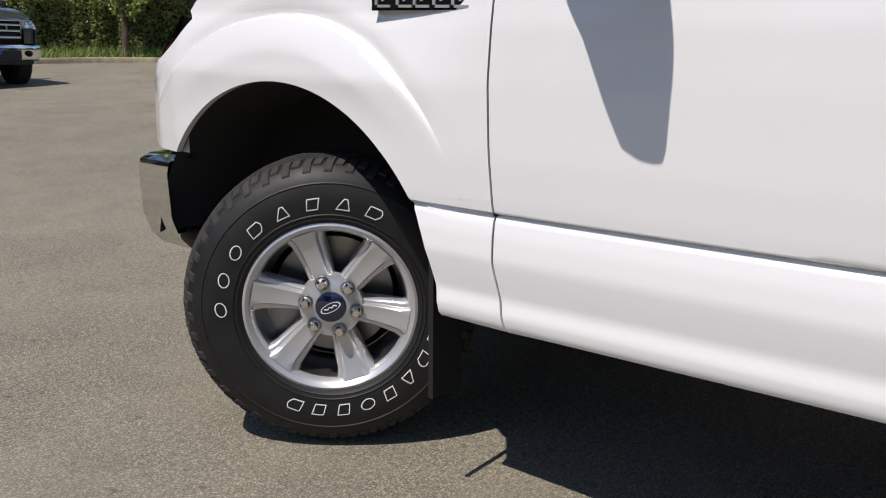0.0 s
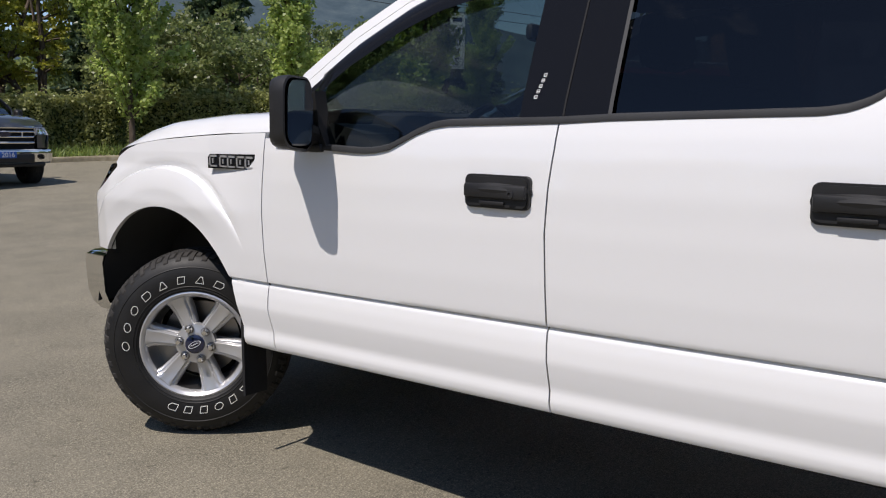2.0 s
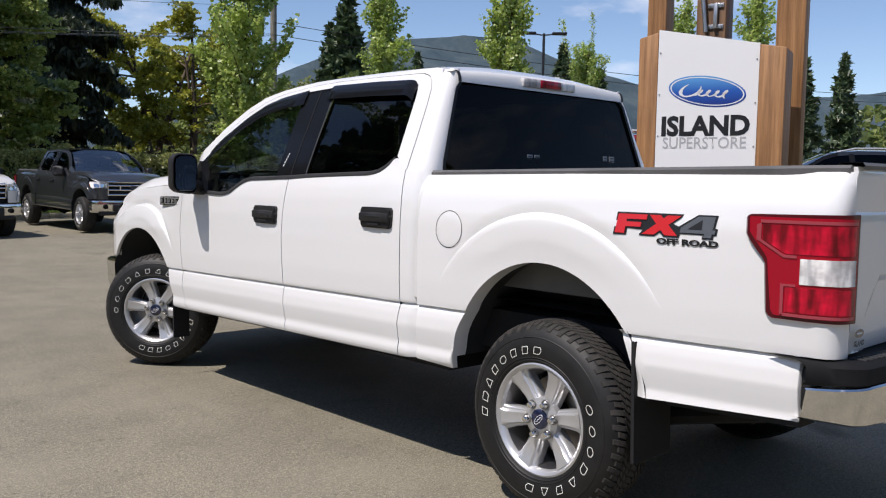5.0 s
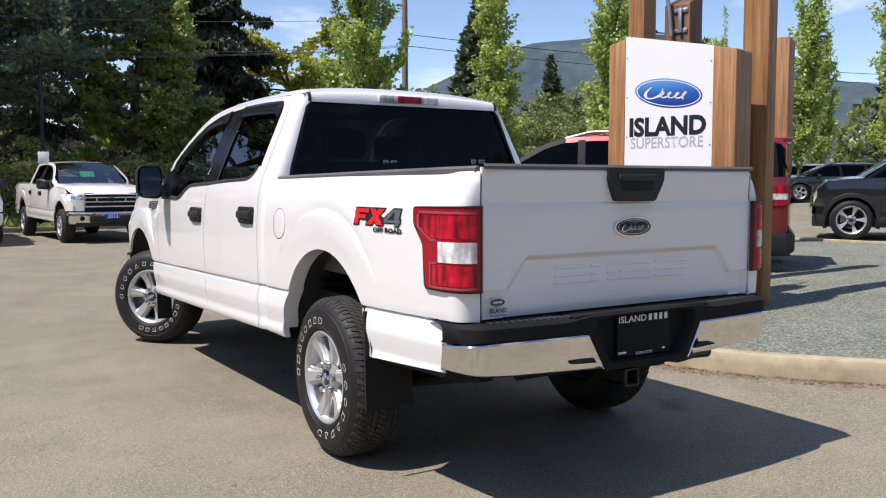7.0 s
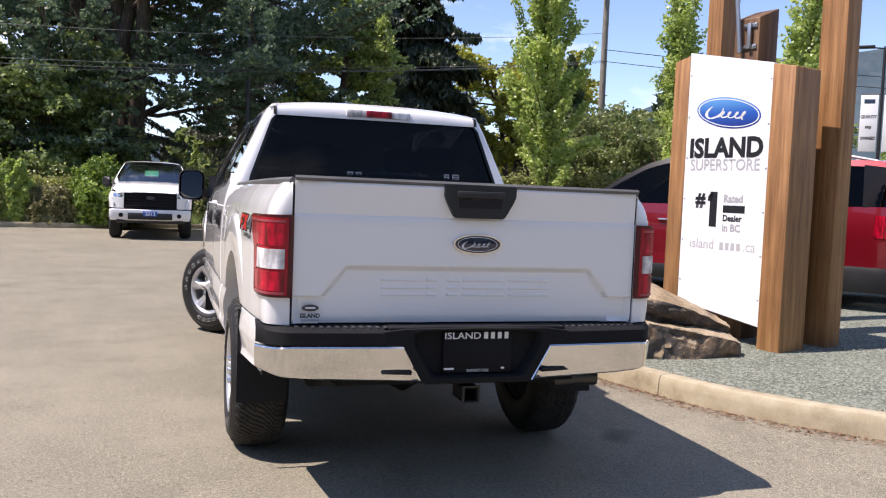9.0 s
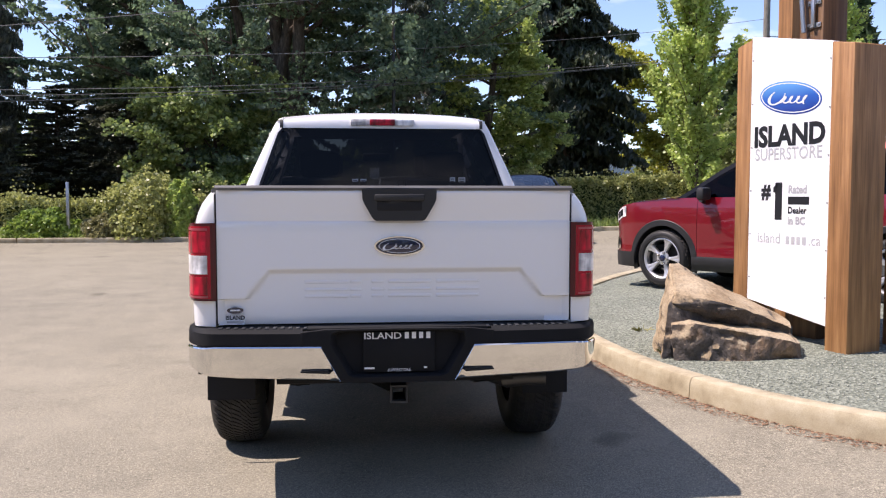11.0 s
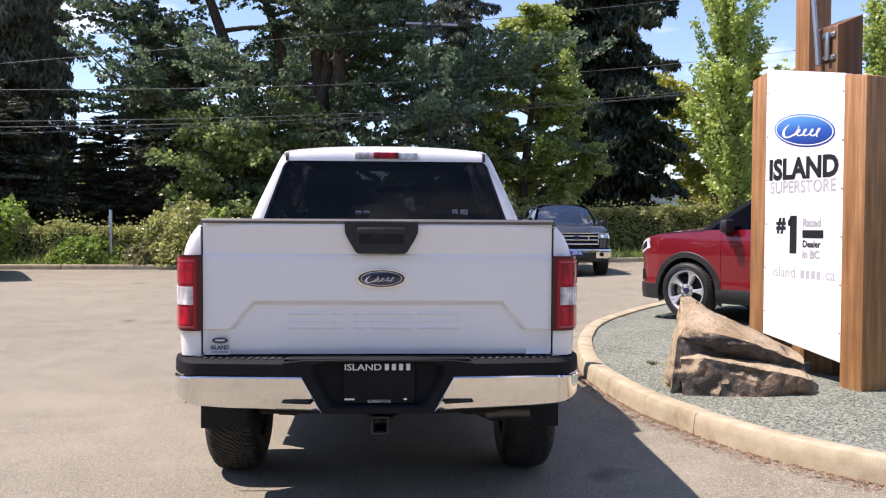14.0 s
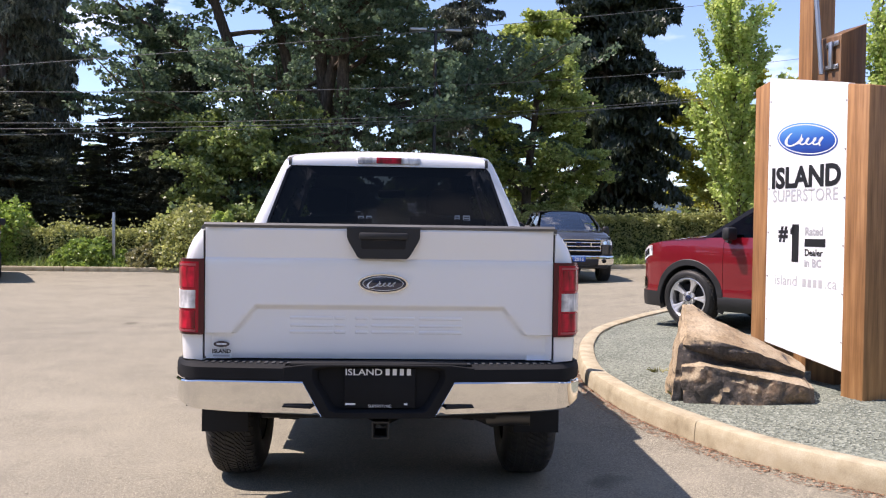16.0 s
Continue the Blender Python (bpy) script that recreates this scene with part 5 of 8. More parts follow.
    for a in np.linspace(-1, 1, 41):
        x = 0.955 * math.copysign(min(1, abs(a) * 1.12), a)
        y = 4.64 - 0.14 * abs(a) ** 2 - (0.15 * max(0, (abs(a) - 0.86) / 0.14) ** 1.3)
        bp.append([(x * 0.93, y - 0.06, 0.748), (x * 0.985, y - 0.012, 0.746), (x * 1.0, y, 0.735), (x * 1.004, y + 0.008, 0.70), (x * 1.0, y - 0.002, 0.56), (x * 0.985, y - 0.02, 0.50), (x * 0.97, y - 0.06, 0.47)])
    part("front_bumper", Mesh().grid(bp), CHROME if front == "bars" else paint_mat, car, "chrome front bumper" if front == "bars" else "")
    part("bumper_intake", Mesh().box((-0.52, 4.60, 0.50), (0.52, 4.668, 0.66), 0.02), BLACK, car)
    part("front_valance", Mesh().box((-0.80, 4.34, 0.40), (0.80, 4.56, 0.50), 0.05), BLACK, car)
    for s in (-1, 1):
        part("fog_lamp", Mesh().lathe([(4.60, 0.055), (4.63, 0.05), (4.625, 0.0)], 20, "y").moved(Matrix.Translation((s * 0.68, 0, 0.60))), GLOSS_BLACK, car)
    if plate:
        pl = part("year_plate", Mesh().box((-0.165, 4.664, 0.585), (0.165, 4.676, 0.705), 0.004), PLATE_BLUE, car, "blue plate with white year")
        text_part("year_digits", plate, 0.125, WHITE_INK, pl, Matrix.Translation((0, 4.678, 0.605)) @ pose(0, 0, 0, 90, 0, 180), bold=0.003)
    # tailgate
    def gate_y(x, z):
        y = np.interp(z, [0.83, 0.86, 1.27, 1.295, 1.302, 1.40, 1.43, 1.452], [-1.150, -1.158, -1.160, -1.158, -1.154, -1.172, -1.178, -1.165])
        half = np.interp(z, [0.955, 1.09], [0.685, 0.575])
        din = min((half - abs(x)) / 0.03, (1.092 - z) / 0.03)
        if z < 0.955:
            din = min((0.80 - abs(x)) / 0.02, (z - 0.83) / 0.02, 1.0) if abs(x) > 0.685 else 1.0
        k = max(0.0, min(1.0, din))
        k = k * k * (3 - 2 * k)
        side = np.interp(abs(x), [0.60, 0.80], [1.0, 0.2])
        if z > 1.302:
            y = -1.154 + (y + 1.154) * side
        return y + 0.020 * k
    xs = np.unique(np.concatenate([np.linspace(-0.7985, 0.7985, 60), np.linspace(-0.70, -0.54, 26), np.linspace(0.54, 0.70, 26)]))
    zs = np.unique(np.concatenate([np.linspace(0.838, 1.448, 36), np.linspace(1.05, 1.10, 16), np.linspace(1.28, 1.31, 12), np.linspace(0.94, 0.97, 10)]))
    gate = thing("tailgate", "", "")
    gate.parent = car
    gm = Mesh().grid([[(x, gate_y(x, z), z) for z in zs] for x in xs])
    for xe in (0, -1):
        gm.grid([[(xs[xe], gate_y(xs[xe], z) + o, z) for o in (0, 0.04)] for z in zs], flip=xe == 0)
    part("gate_skin", gm, paint_mat, gate)
    for s in (-1, 1):
        part("gate_gap", Mesh().grid([[(s * x, -1.1525, z) for x in (0.794, 0.813)] for z in (0.84, 1.424)], flip=s > 0), DARK, gate)
    cap = Mesh().grid([[(x, y, z) for y, z in ((-1.176, 1.440), (-1.180, 1.452), (-1.172, 1.462), (-1.10, 1.462), (-1.09, 1.44))] for x in np.linspace(-0.802, 0.802, 12)])
    part("gate_cap", cap, RAIL, gate)
    part("gate_inner", Mesh().grid([[(x, -1.095, z) for z in (0.85, 1.45)] for x in (-0.80, 0.80)], flip=True), paint_mat, gate)
    hx = 0.012
    hb = Mesh().prism([(hx - 0.168, 1.446), (hx - 0.166, 1.400), (hx - 0.155, 1.375), (hx - 0.118, 1.312), (hx - 0.105, 1.304), (hx + 0.105, 1.304), (hx + 0.118, 1.312), (hx + 0.155, 1.375), (hx + 0.166, 1.400), (hx + 0.168, 1.446)], -1.145, -1.190, "y")
    hbo = part("gate_handle", hb, BLACK, gate, "black moulded tailgate handle")
    part("handle_recess", Mesh().box((hx - 0.105, -1.1925, 1.345), (hx + 0.105, -1.17, 1.408), 0.01), DARK, hbo)
    part("handle_pull", Mesh().box((hx - 0.112, -1.202, 1.392), (hx + 0.112, -1.18, 1.424), 0.008), BLACK, hbo)
    n = 44
    def oval(rx, rz, y, cx=0.012, cz=1.190):
        return [(cx + rx * math.cos(t), y, cz + rz * math.sin(t)) for t in np.linspace(0, 2 * math.pi, n, endpoint=False)]
    rim = Mesh().grid(np.stack([oval(0.116, 0.0455, -1.156), oval(0.114, 0.044, -1.172), oval(0.106, 0.0385, -1.172), oval(0.104, 0.037, -1.166)], 1), close_u=True)
    eo = part("tail_emblem", rim, CHROME, gate, "dark blue oval emblem with chrome rim")
    f = Mesh().grid(np.stack([oval(0.106, 0.039, -1.167), oval(0.05, 0.02, -1.171), oval(0.001, 0.001, -1.172)], 1), close_u=True)
    part("emblem_field", f, NAVY, eo)
    ink = Mesh().grid(np.stack([oval(0.094, 0.0325, -1.1705), oval(0.091, 0.0305, -1.1705)], 1), close_u=True)
    fl = flourish(lambda a, b: (0.012 + 0.086 * a, -1.1735, 1.190 + 0.036 * b))
    ink.add(np.concatenate(fl.v), fl.f)
    part("emblem_mark", ink, WHITE_INK, eo)
    if main:
        # raised name on the lower gate as plain blocks
        for cx, w in ((-0.315, 0.20), (-0.185, 0.05), (-0.085, 0.06), (0.06, 0.20), (0.28, 0.20)):
            for zz_, hh in ((1.027, 0.014), (0.992, 0.012), (0.962, 0.014)):
                part("raised_bar", Mesh().box((cx - w / 2, -1.1435, zz_ - hh / 2), (cx + w / 2, -1.134, zz_ + hh / 2), 0.004), paint_mat, gate)
        dk = Mesh().grid(np.stack([oval(0.036, 0.0145, -1.1595, -0.722, 0.905), oval(0.001, 0.001, -1.1595, -0.722, 0.905)], 1), close_u=True)
        dko = part("dealer_sticker", dk, NAVY, gate, "small dealer sticker")
        text_part("sticker_word", "ISLAND", 0.025, BLACK_INK, dko, Matrix.Translation((-0.722, -1.1598, 0.864)) @ pose(0, 0, 0, 90), bold=0.001)
        part("sticker_bar", Mesh().box((-0.760, -1.1598, 0.848), (-0.684, -1.1590, 0.857)), GREY_INK, dko)
        part("sticker_mark", Mesh().box((-0.744, -1.1604, 0.902), (-0.700, -1.1596, 0.909)), WHITE_INK, dko)
        # flank stickers: slanted blocks in red and grey with black edges
        def sticker(x0, x1, za, zb, mat, off, nm, parent, lean=0.012, side=-1):
            q = [(-x0 - lean, zb), (-x1 - lean, zb), (-x1, za), (-x0, za)]
            me = decal(q, off)
            return part(nm, me if side < 0 else me.mirrored(), mat, parent)
        low_z = lambda b: 1.236 + (b - 1.2405) * 0.80
        for side in (-1, 1):
            edge_pts = ((0.338, 1.188), (0.338, 1.293), (0.612, 1.293), (0.606, 1.276), (0.580, 1.250), (0.604, 1.238), (0.668, 1.293), (0.742, 1.293), (0.742, 1.236), (0.752, 1.236), (0.752, 1.205), (0.742, 1.205), (0.742, 1.188), (0.700, 1.188), (0.700, 1.206), (0.615, 1.206), (0.612, 1.188), (0.552, 1.188), (0.534, 1.206), (0.516, 1.188), (0.452, 1.188), (0.452, 1.196), (0.462, 1.215), (0.396, 1.220), (0.396, 1.188))
            em_ = decal([(-a_ - 0.012 * (b_ - 1.19) / 0.1, low_z(b_)) for a_, b_ in edge_pts], 0.0022)
            base = part("flank_sticker", em_ if side < 0 else em_.mirrored(), BLACK_INK, car)
            tagged(base, "red, grey and black flank sticker")
            shapes = ((RED_INK, ((0.346, 1.196), (0.346, 1.285), (0.470, 1.285), (0.470, 1.262), (0.388, 1.262), (0.388, 1.250), (0.452, 1.250), (0.452, 1.228), (0.388, 1.228), (0.388, 1.196))),
                      (RED_INK, ((0.462, 1.196), (0.552, 1.285), (0.606, 1.285), (0.512, 1.196))), (RED_INK, ((0.478, 1.285), (0.524, 1.285), (0.606, 1.196), (0.556, 1.196))),
                      (GREY_VINYL, ((0.614, 1.212), (0.614, 1.234), (0.672, 1.286), (0.735, 1.286), (0.735, 1.229), (0.746, 1.229), (0.746, 1.212), (0.735, 1.212), (0.735, 1.195), (0.706, 1.195), (0.706, 1.212))))
            for mt, pts in shapes:
                me = decal([(-a_ - 0.012 * (b_ - 1.19) / 0.1, low_z(b_)) for a_, b_ in pts], 0.0045)
                part("sticker_block", me if side < 0 else me.mirrored(), mt, base)
            me = decal([(-a_, low_z(b_)) for a_, b_ in ((0.648, 1.230), (0.700, 1.272), (0.700, 1.230))], 0.006)
            part("sticker_block", me if side < 0 else me.mirrored(), BLACK_INK, base)
            me = text_mesh("OFF ROAD", 0.027, BLACK_INK, bold=0.0016, stretch=1.80)
            sx = side_x(-0.66, 1.175) + 0.0045
            me.transform((Matrix.Translation((-sx, -0.645, 1.170)) @ pose(0, 0, 0, 90, 0, -90 + 3.3)) if side < 0 else (Matrix.Translation((sx, -0.645, 1.170)) @ pose(0, 0, 0, 90, 0, 90 - 3.3)))
            part("sticker_words", me, BLACK_INK, base)
        # spec stickers on the pillar
        for k in range(5):
            z, yb = 1.452 + k * 0.0165, 2.000 - k * 0.0035
            ps = Mesh()
            for a, b, c, d in ((0, 0.011, 0, 0.002), (0, 0.011, 0.009, 0.011), (0, 0.002, 0, 0.011), (0.009, 0.011, 0, 0.011), (0, 0.011, 0.0045, 0.0065)):
                ps.add([(-(cab_x(z + q) - 0.001), yb + p_, z + q) for p_, q in ((-a, c), (-b, c), (-b, d), (-a, d))], [(0, 1, 2, 3)])
            part("pillar_sticker_mark", ps, WHITE_INK, car)
    # rear bumper
    rbm = thing("rear_bumper", "", "")
    rbm.parent = car
    def plan_y(x):
        return -1.285 + 0.055 * (abs(x) / 0.92) ** 2 + 0.155 * max(0.0, (abs(x) - 0.80) / 0.145) ** 2.4
    for s in (-1, 1):
        xs = np.concatenate([np.linspace(0.25, 0.80, 14), np.linspace(0.82, 0.939, 10)])
        ch = []
        for x in xs:
            zt = 0.757 - 0.012 * max(0, (x - 0.8) / 0.14)
            zb = np.interp(x, [0.25, 0.36, 0.70, 0.86, 0.945], [0.598, 0.602, 0.612, 0.622, 0.640])
            if x < 0.345:
                zt = np.interp(x, [0.25, 0.335], [0.605, 0.757])
            y = plan_y(x)
            ch.append([(s * x, y + 0.014, zt), (s * (x + 0.002), y + 0.003, zt - 0.002), (s * (x + 0.004), y - 0.002, zt - 0.008), (s * (x + 0.003), y + 0.003, zt * 0.65 + zb * 0.35), (s * (x + 0.002), y + 0.008, zt * 0.35 + zb * 0.65), (s * x, y + 0.015, zb + 0.008), (s * (x - 0.006), y + 0.026, zb), (s * (x - 0.014), y + 0.060, zb)])
        part("chrome_bar", Mesh().grid(ch, flip=s > 0), CHROME, rbm, "polished chrome bumper bar")
        cv = []
        for x in xs[4:]:
            y = plan_y(x)
            cv.append([(s * x, y + 0.016, 0.752), (s * x, y + 0.002, 0.762), (s * x, y + 0.004, 0.812), (s * x, y + 0.03, 0.828), (s * (x - 0.01), max(y + 0.14, -1.15), 0.832)])
        part("step_cover", Mesh().grid(cv, flip=s > 0), BUMPER_BLACK, rbm)
        for k in range(12):
            x = 0.40 + k * 0.034
            part("step_rib", Mesh().box((s * x, plan_y(x) + 0.034, 0.826), (s * (x + 0.016), plan_y(x) + 0.085, 0.8335), 0.002), TRIM, rbm)
        part("end_trim", Mesh().box((s * 0.84, -1.105, 0.655), (s * 0.902, -0.98, 0.80), 0.015), BLACK, rbm)
        sl_ = Mesh().prism([(s * 0.300, 0.634), (s * 0.43, 0.641), (s * 0.425, 0.647), (s * 0.37, 0.650), (s * 0.308, 0.649)], -1.2815, -1.262, "y")
        part("hook_slot", sl_, DARK, rbm)
    outer_b = [(-0.235, 0.590), (0.235, 0.590), (0.262, 0.606), (0.345, 0.757), (0.430, 0.760), (0.430, 0.818), (0.330, 0.830), (0.0, 0.834), (-0.330, 0.830), (-0.430, 0.818), (-0.430, 0.760), (-0.345, 0.757), (-0.262, 0.606)]
    inner_b = [(-0.190, 0.622), (0.190, 0.622), (0.215, 0.632), (0.285, 0.750), (0.292, 0.770), (0.288, 0.806), (0.250, 0.818), (0.0, 0.822), (-0.250, 0.818), (-0.288, 0.806), (-0.292, 0.770), (-0.285, 0.750), (-0.215, 0.632)]
    cy = lambda x: -1.283 + 0.055 * (abs(x) / 0.92) ** 2
    cbm = Mesh().grid(np.stack([[(x, cy(x) + 0.10, z) for x, z in outer_b], [(x, cy(x) + 0.006, z) for x, z in outer_b], [(x * 0.985, cy(x), z * 0.985 + 0.0107) for x, z in outer_b], [(x * 1.03, cy(x), (z - 0.72) * 1.06 + 0.72) for x, z in inner_b], [(x, cy(x) + 0.008, z) for x, z in inner_b], [(x * 0.94, cy(x) + 0.050, (z - 0.72) * 0.94 + 0.72) for x, z in inner_b], [(0, -1.235, 0.72) for x, z in inner_b]], 1), close_u=True)
    part("bumper_centre", cbm, BUMPER_BLACK, rbm)
    part("step_top", Mesh().box((-0.40, -1.262, 0.818), (0.40, -1.16, 0.836), 0.006), BUMPER_BLACK, rbm)
    if main:
        ptop = part("plate", Mesh().box((-0.155, -1.252, 0.632), (0.165, -1.244, 0.812), 0.004), BUMPER_BLACK, rbm, "black dealer plate with white words")
        text_part("plate_word", "ISLAND", 0.041, WHITE_INK, ptop, Matrix.Translation((-0.068, -1.2540, 0.782)) @ pose(0, 0, 0, 90), bold=0.0004, stretch=1.22)
        for k in range(4):
            part("plate_bar", Mesh().box((0.030 + k * 0.032, -1.2545, 0.782), (0.048 + k * 0.032, -1.2520, 0.811)), WHITE_INK, ptop)
        for a, b in ((-0.15, -0.105), (0.115, 0.13)):
            part("plate_dash", Mesh().box((a, -1.2545, 0.647), (b, -1.2520, 0.655)), WHITE_INK, ptop)
        text_part("plate_small", "SUPERSTORE", 0.018, WHITE_INK, ptop, Matrix.Translation((0.005, -1.2540, 0.636)) @ pose(0, 0, 0, 90))
    # underbody, tow hitch, exhaust, axle
    part("underbody", Mesh().box((-0.90, 0.60, 0.50), (0.90, 3.24, 0.62)), DARK, car)
    part("bed_underside", Mesh().box((-0.78, -1.10, 0.62), (0.78, 0.72, 0.80)), DARK, car)
    for s in (-1, 1):
        part("chassis_rail", Mesh().box((s * 0.42, -0.70, 0.46), (s * 0.52, 4.40, 0.60)), DARK, car)
    part("cabin_tub", Mesh().box((-0.93, 0.765, 0.60), (0.93, 3.10, 1.26)), DARK, car)
    part("engine_bay", Mesh().box((-0.60, 3.1, 0.50), (0.60, 4.50, 1.15)), DARK, car)
    for s in (-1, 1):
        part("sill_underside", Mesh().prism([(0.74, 0.548), (3.1, 0.50), (3.1, 0.47), (0.74, 0.52)], s * 0.86, s * 0.92), DARK, car)
        part("bed_underside", Mesh().prism([(-0.56, 0.615), (-1.06, 0.645), (-1.06, 0.60), (-0.56, 0.575)], s * 0.80, s * 0.905), DARK, car)
        part("leaf_spring", Mesh().tube([(s * 0.52, -0.75, 0.52), (s * 0.52, 0, 0.34), (s * 0.52, 0.7, 0.5)], 0.04, 8), DARK, car)
    part("rear_axle", Mesh().tube([(-0.72, 0, 0.41), (-0.2, 0, 0.41), (0, 0, 0.41), (0.2, 0, 0.41), (0.72, 0, 0.41)], [0.05, 0.05, 0.15, 0.05, 0.05], 12), DARK, car)
    hi_ = Mesh()
    hi_.tube([(-0.55, -1.06, 0.575), (0.55, -1.06, 0.575)], 0.03, 8)
    for a, b, c, d in ((-0.027, 0.043, 0.550, 0.542), (-0.027, 0.043, 0.488, 0.480)):
        hi_.box((a, -1.17, d), (b, -1.02, c))
    for a in (-0.027, 0.035):
        hi_.box((a, -1.17, 0.480), (a + 0.008, -1.02, 0.550))
    part("tow_hitch", hi_, BUMPER_BLACK, car, "black square tow receiver")
    hr = Mesh()
    for a0_, a1_, c0_, c1_ in ((-0.032, 0.048, 0.548, 0.555), (-0.032, 0.048, 0.475, 0.482), (-0.032, -0.025, 0.482, 0.548), (0.041, 0.048, 0.482, 0.548)):
        hr.box((a0_, -1.182, c0_), (a1_, -1.168, c1_))
    part("hitch_collar", hr, TRIM, car)
    part("exhaust_pipe", Mesh().tube([(0.45, -0.6, 0.50), (0.55, -0.95, 0.52), (0.64, -0.96, 0.535), (0.73, -0.97, 0.535)], [0.04, 0.04, 0.040, 0.042], 14), PIPE, car, "dark steel exhaust tail pipe")
    part("bed_floor", Mesh().grid([[(x, y, 0.85) for y in (-1.12, 0.72)] for x in (-0.80, 0.80)], flip=True), BLACK, car)
    part("bed_front", Mesh().grid([[(x, 0.735, z) for z in (0.82, 1.40)] for x in (-0.90, 0.90)]), paint_mat, car)
    # cabin
    cab = thing("cabin", "", "")
    cab.parent = car
    part("dashboard", Mesh().prism([(2.75, 1.02), (2.70, 1.25), (2.77, 1.335), (2.92, 1.372), (3.14, 1.365), (3.2, 1.0)], -0.84, 0.84), DASH, cab)
    wh = Mesh()
    ring = [(-0.40 + 0.19 * math.cos(t), 2.56 - 0.06 * math.sin(t), 1.262 + 0.185 * math.sin(t)) for t in np.linspace(0, 2 * math.pi, 33)]
    wh.tube(ring, 0.016, 8, False)
    wh.box((-0.58, 2.55, 1.215), (-0.22, 2.58, 1.255), 0.01)
    wh.box((-0.47, 2.54, 1.17), (-0.33, 2.60, 1.28), 0.02)
    part("steering_wheel", wh, BLACK, cab)
    part("instrument_hood", Mesh().box((-0.60, 2.66, 1.27), (-0.16, 2.98, 1.418), 0.045), DASH, cab)
    part("console_screen", Mesh().box((-0.12, 2.69, 1.20), (0.14, 2.74, 1.36), 0.012), GLOSS_BLACK, cab)
    for x in (-0.42, 0.42):
        for y, hh in ((1.95, 0.0), (1.02, -0.02)):
            part("seat_back", Mesh().prism([(y, 0.85), (y - 0.17, 1.50 + hh), (y - 0.13, 1.54 + hh), (y - 0.04, 1.53 + hh), (y + 0.16, 0.88)], x - 0.26, x + 0.26), SEAT, cab)
            part("headrest", Mesh().box((x - 0.14, y - 0.20, 1.56 + hh), (x + 0.14, y - 0.09, 1.74 + hh), 0.045), SEAT, cab)
            part("seat_base", Mesh().box((x - 0.26, y - 0.05, 0.78), (x + 0.26, y + 0.55, 0.98), 0.06), SEAT, cab)
    part("headliner", Mesh().grid([[(x, y, 1.90) for y in (0.86, 2.40)] for x in (-0.62, 0.62)]), SEAT, cab)
    if main:
        part("hanging_card", Mesh().box((0.49, 2.66, 1.64), (0.58, 2.664, 1.79)), WHITE_INK, cab, "white paper card hung behind the windscreen")
    part("inner_mirror", Mesh().box((-0.12, 2.52, 1.72), (0.12, 2.56, 1.79), 0.02), BLACK, cab)
    # wheels
    for s in (-1, 1):
        add_wheel(car, (s * 0.838, 3.767, 0.412), s, "truck", steer, -28 if s < 0 else 20)
        add_wheel(car, (s * 0.834, 0.0, 0.408), s, "truck", 0, 133)
    return car

# ---- ground, kerbs, gravel ----


def rise(x):
    s = x - 3.0
    s = s if s > 2 else (s + 2) ** 2 / 8 if s > -2 else 0.0
    return 0.045 * s if s < 3 else 0.135 + 0.0245 * (min(s, 30.0) - 3)


xs = np.unique(np.concatenate([np.linspace(-12, 30, 64), [-2500, -800, -250, -90, -40, -20, 40, 60, 90, 250, 800, 2500]]))
ys = [-2500, -800, -250, -90, -40, -20, -10, 0, 10, 20, 30, 40, 60, 90, 250, 800, 2500]
ground = solid("ground", Mesh().grid([[(x, y, rise(x)) for y in ys] for x in xs]), ASPHALT, "sunlit grey asphalt car park with fine aggregate", "ground", kind="structure")

ISLE = [(1.86, 3.0), (1.86, 2.3), (1.90, 1.72), (1.97, 1.25), (2.08, 0.82), (2.24, 0.30), (2.46, -0.12), (2.78, -0.58), (3.4, -1.25), (4.6, -2.1), (6.4, -2.7), (8.4, -2.4), (10.2, -1.0), (11.0, 1.2), (11.2, 4.0), (10.6, 7.2), (9.2, 9.6), (7.4, 10.4), (5.6, 9.75), (4.26, 8.54), (3.36, 7.38), (2.67, 6.21), (2.25, 5.02), (2.01, 3.98)]


def smooth_loop(pts, n):
    p = np.array(pts)
    k = len(p)
    out = []
    for i in range(k):
        a, b, c, d = p[i - 1], p[i], p[(i + 1) % k], p[(i + 2) % k]
        for t in np.linspace(0, 1, 8, endpoint=False):
            out.append(0.5 * ((2 * b) + (c - a) * t + (2 * a - 5 * b + 4 * c - d) * t * t + (3 * b - a - 3 * c + d) * t ** 3))
    out.append(out[0])
    return resample(out, n + 1)[:-1]


loop = smooth_loop(ISLE, 360)
tang = np.roll(loop, -1, 0) - np.roll(loop, 1, 0)
tang /= np.linalg.norm(tang, axis=1)[:, None]
inward = np.stack([-tang[:, 1], tang[:, 0]], 1)
if ((loop.mean(0) - loop[0]) @ inward[0]) < 0:
    inward = -inward
KERB_PROFILE = [(-0.012, -0.05), (-0.006, 0.08), (0.0, 0.125), (0.012, 0.146), (0.03, 0.152), (0.145, 0.150), (0.160, 0.142), (0.166, 0.05)]


def kerb_run(pts, ins, prof=KERB_PROFILE):
    m = Mesh()
    rows = [[(p[0] + q[0] * a, p[1] + q[1] * a, rise(p[0]) + b) for a, b in prof] for p, q in zip(pts, ins)]
    m.grid(rows)
    m.f.append(tuple(range(len(prof))))
    m.f.append(tuple(m.n - len(prof) + i for i in range(len(prof)))[::-1])
    return m


